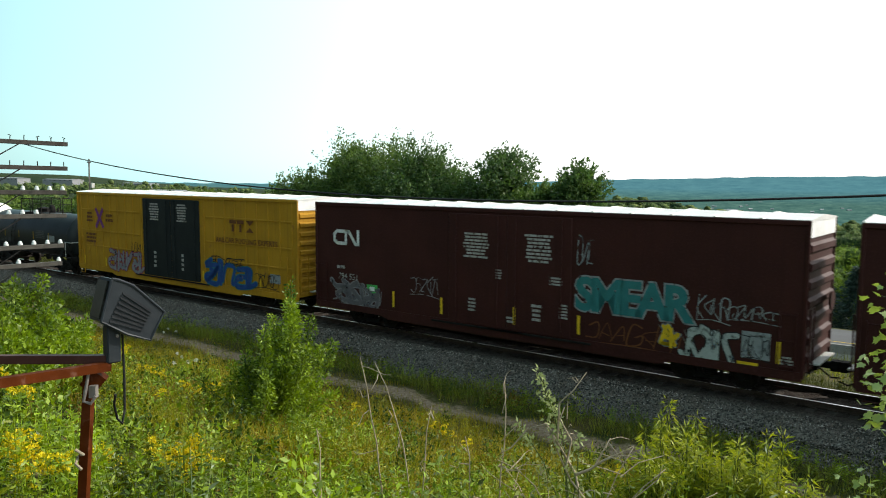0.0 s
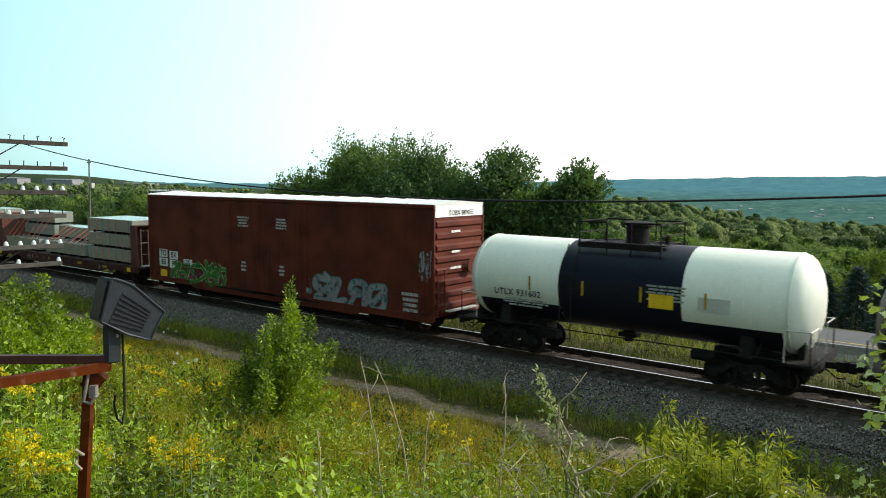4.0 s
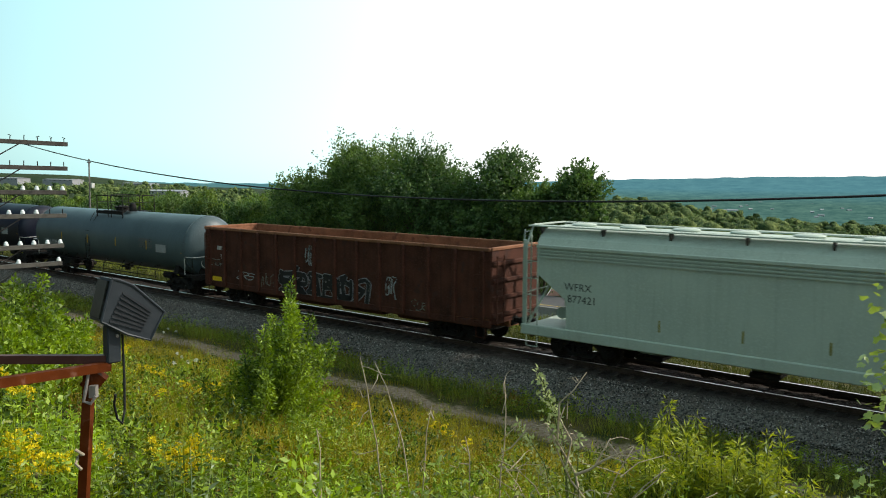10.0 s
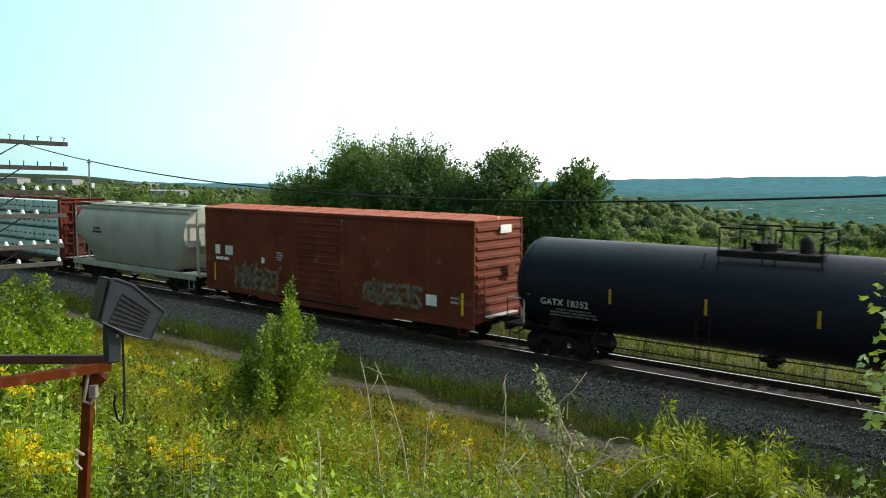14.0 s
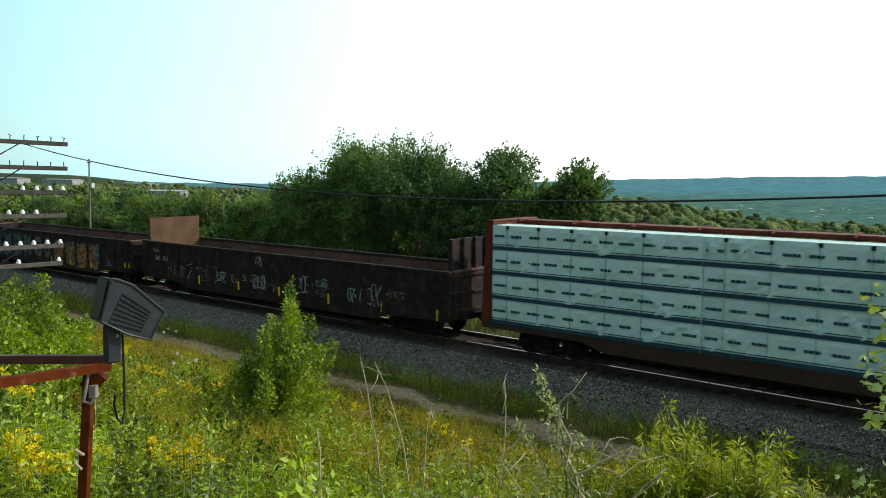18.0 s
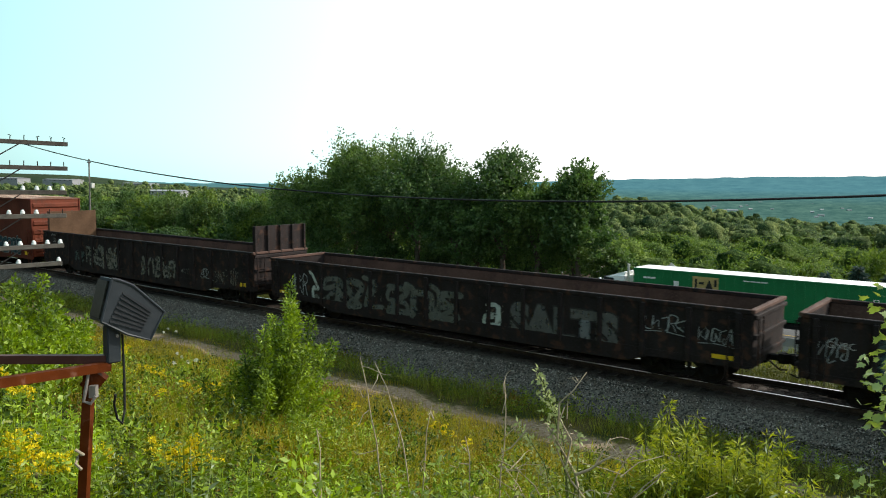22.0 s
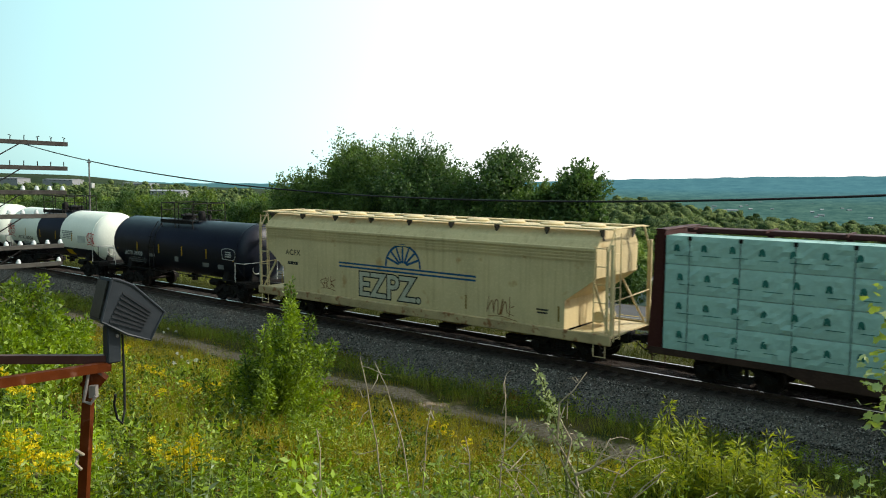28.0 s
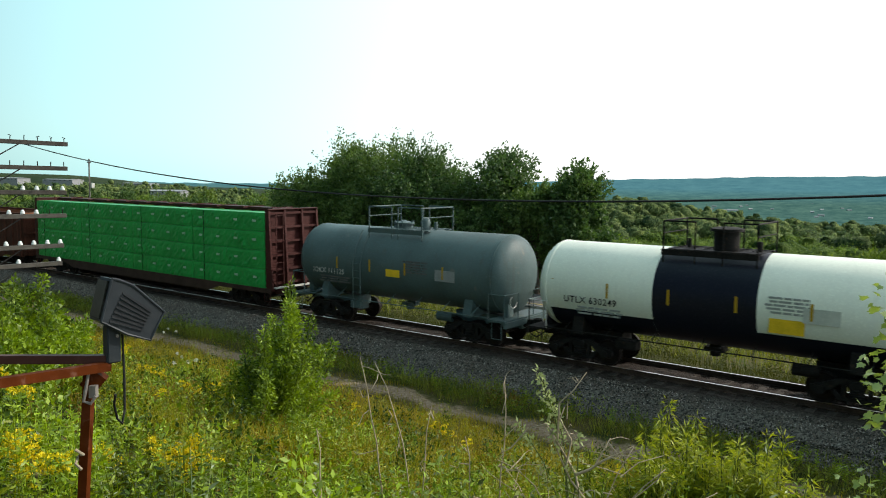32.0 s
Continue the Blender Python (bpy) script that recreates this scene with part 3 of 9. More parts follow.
def gear_meshes():
    g = Geo()
    prof = [(-0.06, 0.10), (-0.06, 0.16), (-0.02, 0.19), (-0.02, 0.34), (-0.05, 0.37), (-0.07, 0.41), (0.05, 0.42), (0.06, 0.445), (0.08, 0.445), (0.08, 0.36), (0.04, 0.33), (0.02, 0.20), (0.06, 0.15), (0.06, 0.10)]
    for s in (-1, 1):
        g.lathe([(s * 0.75 - s * a, r) for a, r in prof[::s]], 28, axis=1)
    g.cyl((0, -1.02, 0), (0, 1.02, 0), 0.075, n=12)
    wheelset = g.mesh("wheelset", M_WHEEL, 35)
    g = Geo()
    arch = [(-1.12, 0.36), (-1.12, 0.52), (-0.85, 0.60), (-0.4, 0.80), (0.4, 0.80), (0.85, 0.60), (1.12, 0.52), (1.12, 0.36), (0.95, 0.34), (0.62, 0.46), (0.42, 0.64), (-0.42, 0.64), (-0.62, 0.46), (-0.95, 0.34)]
    g.prism(arch, 1, -0.07, 0.07)
    g.prism([(-0.62, 0.46), (-0.45, 0.22), (0.45, 0.22), (0.62, 0.46), (0.5, 0.46), (0.36, 0.32), (-0.36, 0.32), (-0.5, 0.46)], 1, -0.07, 0.07)
    for x in (-0.31, 0.31):
        g.box(x - 0.05, -0.06, 0.28, x + 0.05, 0.06, 0.66)
    for x in (-0.875, 0.875):
        g.cyl((x, -0.13, 0.42), (x, 0.06, 0.42), 0.12, n=12)
        g.box(x - 0.15, -0.08, 0.46, x + 0.15, 0.08, 0.58, 0.02)
    sideframe = g.mesh("sideframe", M_STEEL)
    g = Geo()
    g.lathe([(0.33 + 0.03 * i, 0.2 if i % 2 else 0.16) for i in range(9)], 16, axis=2)
    spring = g.mesh("spring", M_STEEL)
    g = Geo()
    g.box(-0.2, -1.15, 0.55, 0.2, 1.15, 0.76, 0.03).cyl((0, 0, 0.76), (0, 0, 0.9), 0.22, n=16)
    g.box(-0.5, -0.7, 0.36, -0.42, 0.7, 0.44).box(0.42, -0.7, 0.36, 0.5, 0.7, 0.44)
    bolster = g.mesh("truck", M_STEEL)
    g = Geo()
    g.box(-0.15, -0.2, 0.70, 0.3, 0.2, 1.02, 0.02).box(0.3, -0.09, 0.79, 0.62, 0.09, 0.97, 0.02)
    g.prism([(0.6, -0.14), (0.78, -0.17), (0.9, -0.05), (0.86, 0.0), (0.78, -0.03), (0.72, 0.05), (0.8, 0.14), (0.72, 0.18), (0.6, 0.12)], 2, 0.74, 1.02)
    coupler = g.mesh("coupler", M_STEEL)
    hose = Geo().tube([(0.05, 0.35, 0.85), (0.3, 0.36, 0.62), (0.55, 0.32, 0.45), (0.78, 0.22, 0.5)], 0.025).mesh("brake_hose", M_STEEL)
    cut = Geo().tube([(0.0, -1.4, 0.82), (0.1, -1.38, 0.66), (0.12, -0.3, 0.68), (0.45, -0.1, 0.9)], 0.016).mesh("uncoupling_lever", M_STEEL)
    return wheelset, sideframe, spring, bolster, coupler, hose, cut


WHEELSET, SIDEFRAME, SPRING, BOLSTER, COUPLER, HOSE, CUT = gear_meshes()
CARS = []       # (thing, middle of the car along the line at the start)
WHEELSETS = []  # (wheelset, its place under the truck, middle of the car)


def rail_car(name, c, L, label, category, reach=1.9):
    """An empty on the rails with two trucks, couplers and hoses under a car of frame length L."""
    car = new(name)
    car.matrix_basis = TRACK @ Matrix.Translation((c, 0, 0))
    tagged(car, label, category, group="freight cars of the train")
    CARS.append((car, c))
    for s in (-1, 1):
        truck = put("truck", BOLSTER, car, pose(s * (L / 2 - reach), 0, 0))
        for y in (-1.0, 1.0):
            put("sideframe", SIDEFRAME, truck, pose(0, y, 0, 0, 0, 0 if y < 0 else 180))
            put("spring", SPRING, truck, pose(0, y, 0))
        for x in (-0.875, 0.875):
            w = put("wheelset", WHEELSET, truck, pose(x, 0, WHEEL_R))
            WHEELSETS.append((w, x, c))
        turn = pose(s * (L / 2 - 0.25), 0, 0, 0, 0, 0 if s > 0 else 180)
        put("coupler", COUPLER, car, turn)
        put("brake_hose", HOSE, car, turn)
        put("uncoupling_lever", CUT, car, turn)
    return car


def ladder(parent, x, y, z0, z1, width, axis="x", mat=None, r=0.014, n=None, name="ladder"):
    """Rungs between two stiles; axis is the way the rungs run."""
    g = Geo()
    n = n or max(2, int((z1 - z0) / 0.4))
    dx, dy = (width / 2, 0) if axis == "x" else (0, width / 2)
    for s in (-1, 1):
        g.box(x + s * dx - 0.018, y + s * dy - 0.018, z0 - 0.08, x + s * dx + 0.018, y + s * dy + 0.018, z1 + 0.08)
    for i in range(n):
        z = z0 + (z1 - z0) * i / (n - 1)
        g.cyl((x - dx, y - dy, z), (x + dx, y + dy, z), r, n=5)
    return part(name, g, mat or M_STEEL, parent)


def step_iron(parent, x, y, mat):
    g = Geo().tube([(x - 0.2, y, 1.0), (x - 0.2, y, 0.42), (x + 0.2, y, 0.42), (x + 0.2, y, 1.0)], 0.02, 5)
    part("sill_step", g, mat, parent)


def lettering(parent, words, x, z, size, mat, y, bold=0.0, spread=1.0, name="lettering", label=""):
    return put(name, text_mesh(name, words, size, mat, bold, spread), parent, pose(x, y, z), label)


def bars(parent, x, z, w, h, rows, mat, y, seed, name="stencil_block"):
    """Unreadable stencilled lines, as plain bars."""
    rs = random.Random(seed)
    g = Geo()
    for i in range(rows):
        zz = z + h / 2 - h * (i + 0.5) / rows
        ww = w * rs.uniform(0.7, 1.0)
        x0 = x - ww / 2
        while x0 < x + ww / 2 - 0.02:
            run = min(rs.uniform(0.12, 0.32) * max(0.4, w), x + ww / 2 - x0)
            g.add([(x0, y, zz - h / rows * 0.3), (x0 + run * 0.88, y, zz - h / rows * 0.3), (x0 + run * 0.88, y, zz + h / rows * 0.3), (x0, y, zz + h / rows * 0.3)], [(0, 1, 2, 3)])
            x0 += run
    return tagged(part(name, g, mat, parent), kind="stuff")


FORMS = [
    [[(-0.4, -0.5), (-0.4, 0.45), (0.3, 0.5), (0.42, 0.1), (-0.2, 0.0)], [(-0.1, 0.0), (0.45, -0.5)]],
    [[(0.42, 0.42), (-0.2, 0.5), (-0.42, 0.05), (-0.3, -0.45), (0.4, -0.42), (0.4, -0.05), (0.05, -0.05)]],
    [[(0.4, 0.45), (-0.35, 0.45), (-0.38, 0.08), (0.36, -0.02), (0.38, -0.42), (-0.42, -0.48)]],
    [[(-0.42, -0.5), (-0.05, 0.5), (0.42, -0.5)], [(-0.28, -0.12), (0.3, -0.15)]],
    [[(-0.42, 0.48), (0.42, 0.44), (-0.38, -0.42), (0.46, -0.46)]],
    [[(-0.4, 0.5), (-0.4, -0.48)], [(0.42, 0.46), (-0.3, 0.0), (0.42, -0.5)]],
    [[(-0.35, 0.4), (-0.42, -0.3), (0.0, -0.5), (0.4, -0.3), (0.38, 0.45)]],
    [[(-0.3, 0.5), (-0.3, -0.5)], [(0.35, 0.5), (0.35, -0.45)], [(-0.3, 0.05), (0.35, 0.1)]]]


def scrawl(parent, x, z, w, h, mat, y, seed, letters=5, stroke=0.045, label="", name="graffiti"):
    """A hand-sprayed tag: quick thin strokes, one sign after another."""
    rs = random.Random(seed)
    g = Geo()
    W = w / letters
    k = 0
    for i in range(letters):
        cx, tall = x - w / 2 + W * (i + 0.5), h * rs.uniform(0.65, 1.05)
        for line in FORMS[rs.randrange(len(FORMS))]:
            if rs.random() < 0.5:
                line = [(-c * 0.9, -a) for a, c in line]
            pts = [(cx + (a + 0.2 * c + rs.uniform(-0.12, 0.12)) * W * 1.15, z + (c + rs.uniform(-0.1, 0.1)) * tall) for a, c in line]
            g.stroke(pts, stroke * rs.uniform(0.6, 1.2), y - 0.0003 * k)
            k += 1
    if letters > 3:
        g.stroke([(x - w * 0.5, z - h * 0.55), (x, z - h * 0.48), (x + w * 0.55, z - h * 0.62)], stroke * 0.7, y - 0.0003 * k)
    return tagged(part(name, g, mat, parent, label), kind="stuff")


def piece(parent, x0, x1, z0, z1, fill, line, y, seed, n=5, label="", lean=0.12, cloud=None):
    """A sprayed piece: fat rounded interlocking strokes over a wider outline."""
    rs = random.Random(seed)
    W, H = (x1 - x0) / n, z1 - z0
    edge = Geo()
    shapes = []
    thick = min(0.15 * W + 0.04, 0.17 * H)
    k = 0
    for i in range(n):
        cx, cz = x0 + W * (i + 0.5), (z0 + z1) / 2 + rs.uniform(-0.04, 0.04) * H
        g = Geo()
        signs = FORMS[rs.randrange(len(FORMS))] + FORMS[rs.randrange(len(FORMS))][:1]
        mirror, over = rs.choice((-1, 1)), rs.choice((-1, 1))
        for stroke in signs:
            stroke = [(a * mirror, c * over) if rs.random() < 0.85 else (c * 0.8, -a) for a, c in stroke]
            if rs.random() < 0.5:
                a, c = stroke[-1]
                stroke = stroke + [(a + rs.choice((-0.35, 0.35)), c + 0.25)]
            pts = [(cx + (a + lean * c + rs.uniform(-0.06, 0.06)) * W * 0.95, cz + (c * 0.82 + rs.uniform(-0.06, 0.06)) * H) for a, c in stroke]
            t = thick * rs.uniform(0.8, 1.2)
            edge.stroke(pts, t + 0.075, y - 0.0003 * k, 5)
            g.stroke(pts, t, y - 0.009 - 0.0003 * k, 5)
            k += 1
        shapes.append(g)
    shine = Geo()
    for i in range(n * 2):
        a, c = x0 + (x1 - x0) * rs.random(), z0 + H * rs.uniform(0.25, 0.8)
        shine.stroke([(a, c), (a + rs.uniform(-0.12, 0.12), c + 0.14 * H), (a + rs.uniform(-0.2, 0.2), c + 0.3 * H)], 0.022, y - 0.02, 3)
    gr = tagged(part("graffiti", edge, line, parent, label), kind="stuff")
    if cloud:
        puff = Geo()
        rows = max(2, int(H / 0.32))
        for i in range(rows):
            zz = z0 + H * (i + 0.5) / rows
            puff.stroke([(x0 - 0.1 + (x1 - x0 + 0.2) * q / 6, zz + rs.uniform(-0.06, 0.06)) for q in range(7)], H / rows * 1.35, y + 0.006 - 0.0004 * i, 4)
        for i in range(n * 2):
            a = x0 + (x1 - x0) * i / (2 * n - 1)
            puff.stroke([(a - 0.1, z1 - 0.08), (a + 0.1, z1 + rs.uniform(-0.05, 0.12))], rs.uniform(0.25, 0.42), y + 0.004 - 0.0003 * i, 3)
        tagged(part("backing_spray", puff, cloud, gr), kind="stuff")
    tagged(part("shine_line", shine, D_CHALK, gr), kind="stuff")
    for s in shapes:
        tagged(part("letter", s, fill, gr), kind="stuff")
    return gr


def word_piece(parent, words, x, z, size, fill, line, y, bold=0.03, spread=0.9, label=""):
    """A sprayed word in fat letters over a wider outline."""
    gr = put("graffiti", text_mesh("outline", words, size, line, bold + 0.05, spread), parent, pose(x, y, z), label)
    put("letters", text_mesh("letters", words, size, fill, bold, spread), gr, pose(0, -0.004, 0))
    return gr


def patch(parent, x, z, w, h, mat, y, name="placard", label=""):
    return part(name, Geo().box(x - w / 2, y - 0.004, z - h / 2, x + w / 2, y, z + h / 2), mat, parent, label)


def reflectors(parent, xs, z, mat, y, h=0.45, w=0.1):
    mesh = Geo().box(-w / 2, -0.004, -h / 2, w / 2, 0, h / 2).mesh("reflector", mat)
    for x in xs:
        put("reflector", mesh, parent, pose(x, y, z))


# ---------------------------------------------------------------- train: kinds of car
def boxcar(c, L, top, paint, roof_mat, label, ribs=7, door=None, door_mat=None, door_ribs=0, band=None, posts=0, bottom=0.62, ends=None, roof_rise=0.12):
    car = rail_car("boxcar", c, L, label, "boxcar", reach=2.6 if L > 17 else 2.1)
    h, W = L / 2, 1.5
    ends = ends or paint
    part("body", Geo().box(-h + 0.06, -W, bottom + 0.25, h - 0.06, W, top - 0.04, 0.02), paint, car)
    part("underframe", Geo().box(-h + 0.1, -0.35, 0.62, h - 0.1, 0.35, bottom + 0.27).box(-h + 2.9, -1.1, 0.6, -h + 4.3, -0.5, 0.95), M_STEEL, car)
    for y in (-1, 1):
        belly = [(-h + 0.06, bottom + 0.27), (-h + 0.06, bottom + 0.02), (-h + 3.6, bottom + 0.02), (-h + 4.0, bottom - 0.1), (h - 4.0, bottom - 0.1), (h - 3.6, bottom + 0.02), (h - 0.06, bottom + 0.02), (h - 0.06, bottom + 0.27)]
        part("side_sill", Geo().prism(belly, 1, y * W - 0.03, y * W + 0.03), paint, car)
        part("top_chord", Geo().box(-h, y * W - 0.05, top - 0.14, h, y * W + 0.05, top, 0.02), paint, car)
        for x in (-h + 0.05, h - 0.05):
            part("corner_post", Geo().box(x - 0.05, y * W - 0.04, bottom + 0.1, x + 0.05, y * W + 0.04, top - 0.02, 0.015), paint, car)
    # roof of raised panels
    n = max(8, round(L / 1.25))
    seam_mat = M_WORNSEAM if roof_mat is M_BROWNROOF else roof_mat
    seam = Geo().prism([(-W - 0.03, 0), (0, roof_rise), (W + 0.03, 0), (W + 0.03, 0.035), (0, roof_rise + 0.035), (-W - 0.03, 0.035)], 0, -0.035, 0.035).mesh("roof_seam", seam_mat)
    pan = Geo().prism([(-W - 0.02, -0.03), (W + 0.02, -0.03), (W + 0.02, 0.012), (0, roof_rise), (-W - 0.02, 0.012)], 0, -L / n / 2, L / n / 2).mesh("roof_panel", roof_mat)
    for i in range(n):
        put("roof_panel", pan, car, pose(-h + L * (i + 0.5) / n, 0, top))
        put("roof_seam", seam, car, pose(-h + L * (i + (0 if i else 0.04)) / n, 0, top))
    # corrugated ends
    for s in (-1, 1):
        part("end_sheet", Geo().box(s * (h - 0.07) - 0.02, -W + 0.03, bottom + 0.2, s * (h - 0.07) + 0.02, W - 0.03, top - 0.02), ends, car)
        z0, z1 = bottom + 0.35, (top - 0.5 if band else top - 0.15)
        step = (z1 - z0) / ribs
        rib = Geo().prism([(0, -step * 0.32), (0.075, -step * 0.16), (0.075, step * 0.16), (0, step * 0.32)], 1, -W + 0.12, W - 0.12).mesh("end_rib", ends)
        for i in range(ribs):
            put("end_rib", rib, car, pose(s * (h - 0.05), 0, z0 + step * (i + 0.5), 0, 0, 0 if s > 0 else 180))
        if band:
            part("end_panel", Geo().box(s * (h - 0.035) - 0.02, -W + 0.02, top - 0.46, s * (h - 0.035) + 0.02, W - 0.02, top - 0.02), band, car, "white painted top panel")
        ladder(car, s * (h + 0.07), -W + 0.3, 1.0, 2.5, 0.42, "y", ends)
        ladder(car, s * (h - 0.45), -W - 0.05, 1.0, 2.4, 0.42, "x", paint)
        step_iron(car, s * (h - 0.45), -W - 0.02, ends)
        part("crossover_step", Geo().box(s * (h + 0.12) - 0.12, -0.9, 1.0, s * (h + 0.12) + 0.12, 0.9, 1.04), M_GALV, car)
    g = Geo().lathe([(0, 0.02), (0, 0.28), (0.03, 0.3), (0.05, 0.28), (0.05, 0.02)], 16, (h + 0.14, 0.55, 2.6))
    part("hand_brake_wheel", g, ends, car)
    # exterior posts
    for i in range(posts):
        x = -h + L * (i + 0.5) / posts
        if door and any(a - 0.2 < x < b + 0.2 for a, b in door):
            continue
        part("side_post", Geo().box(x - 0.045, -W - 0.035, bottom + 0.2, x + 0.045, -W, top - 0.1, 0.012), paint, car)
    for a, b in door or ():
        d = part("door", Geo().box(a, -W - 0.05, bottom + 0.22, b, -W - 0.002, top - 0.2, 0.02), door_mat or paint, car)
        for k in range(door_ribs):
            z = bottom + 0.3 + (top - bottom - 0.6) * (k + 0.5) / door_ribs
            part("door_rib", Geo().box(a + 0.08, -W - 0.085, z - 0.03, b - 0.08, -W - 0.05, z + 0.03, 0.01), door_mat or paint, d)
        for x in (a + 0.35, b - 0.35):
            part("lock_rod", Geo().cyl((x, -W - 0.075, bottom + 0.25), (x, -W - 0.075, top - 0.25), 0.022, n=6), door_mat or paint, d)
        part("door_track", Geo().box(a - (b - a) * 0.3, -W - 0.09, bottom + 0.14, b + (b - a) * 0.3, -W - 0.03, bottom + 0.2), M_STEEL, car)
    return car


def gondola(c, L, top, label, paint, inside, posts=15, bottom=0.48, high_end=False, board=False):
    car = rail_car("gondola_car", c, L, label, "gondola car", reach=2.2)
    h, W = L / 2, 1.52
    part("floor", Geo().box(-h + 0.1, -W, 0.98, h - 0.1, W, 1.08).box(-h + 0.2, -0.3, 0.66, h - 0.2, 0.3, 0.98), inside, car)
    for y in (-1, 1):
        part("side_wall", Geo().box(-h, y * W - 0.03, 0.85, h, y * W + 0.03, top - 0.05), paint, car)
        part("side_lining", Geo().box(-h + 0.06, y * W * 0.975 - 0.012, 1.08, h - 0.06, y * W * 0.975 - 0.004 * y, top - 0.06), inside, car, "rust-brown inner face")
        part("top_rail", Geo().box(-h, y * W - 0.07, top - 0.13, h, y * W + 0.07, top, 0.02), paint, car)
        belly = [(-h, 0.95), (-h, 0.78), (-h + 2.9, 0.72), (-h + 3.7, bottom), (h - 3.7, bottom), (h - 2.9, 0.72), (h, 0.78), (h, 0.95)]
        part("side_sill", Geo().prism(belly, 1, y * W - 0.05, y * W + 0.05), paint, car)
        post = Geo().box(-0.07, -0.06, 0.75, 0.07, 0.06, top - 0.1, 0.015).mesh("side_post", paint)
        for i in range(posts):
            put("side_post", post, car, pose(-h + 0.35 + (L - 0.7) * i / (posts - 1), y * (W + 0.07), 0))
    for s in (-1, 1):
        part("end_wall", Geo().box(s * h - 0.04, -W, 0.8, s * h + 0.04, W, top), paint, car)
        for k in range(3):
            z = 1.1 + (top - 1.3) * k / 2
            part("end_rib", Geo().box(s * (h + 0.07) - 0.05, -W, z - 0.06, s * (h + 0.07) + 0.05, W, z + 0.06, 0.015), paint, car)
        # worn cap in the paler inside colour, which also stands in for sunlight
        part("end_cap", Geo().box(s * h - 0.08, -W - 0.07, top - 0.1, s * h + 0.08, W + 0.07, top + 0.012, 0.02), inside, car, "worn end rail coloured lighter as if sunlit")
        ladder(car, s * (h - 0.4), -W - 0.15, 0.95, top - 0.3, 0.4, "x", paint, n=4)
        ladder(car, s * (h + 0.16), -W + 0.3, 0.95, top - 0.3, 0.4, "y", paint, n=4)
        step_iron(car, s * (h - 0.4), -W - 0.05, paint)
    if high_end:
        e = part("raised_end", Geo().box(h - 0.10, -W + 0.05, top, h - 0.04, W - 0.05, top + 1.15), paint, car, "tall weathered steel end panel")
        for k in range(5):
            y = -W + 0.1 + (2 * W - 0.2) * k / 4
            part("stiffener", Geo().box(h - 0.04, y - 0.05, top - 0.2, h + 0.08, y + 0.05, top + 1.15, 0.015), paint, e)
    if board:
        x = -h + 0.5
        bd = part("end_board", Geo().box(x - 0.03, -W + 0.08, top - 0.9, x + 0.03, W - 0.1, top + 1.15), M_PLY, car, "upright weathered plywood bulkhead")
        for y in (-W + 0.1, 0.0, W - 0.12):
            part("board_post", Geo().box(x - 0.13, y - 0.05, top - 0.9, x - 0.03, y + 0.05, top + 1.17), M_GONDIN, bd)
    return car


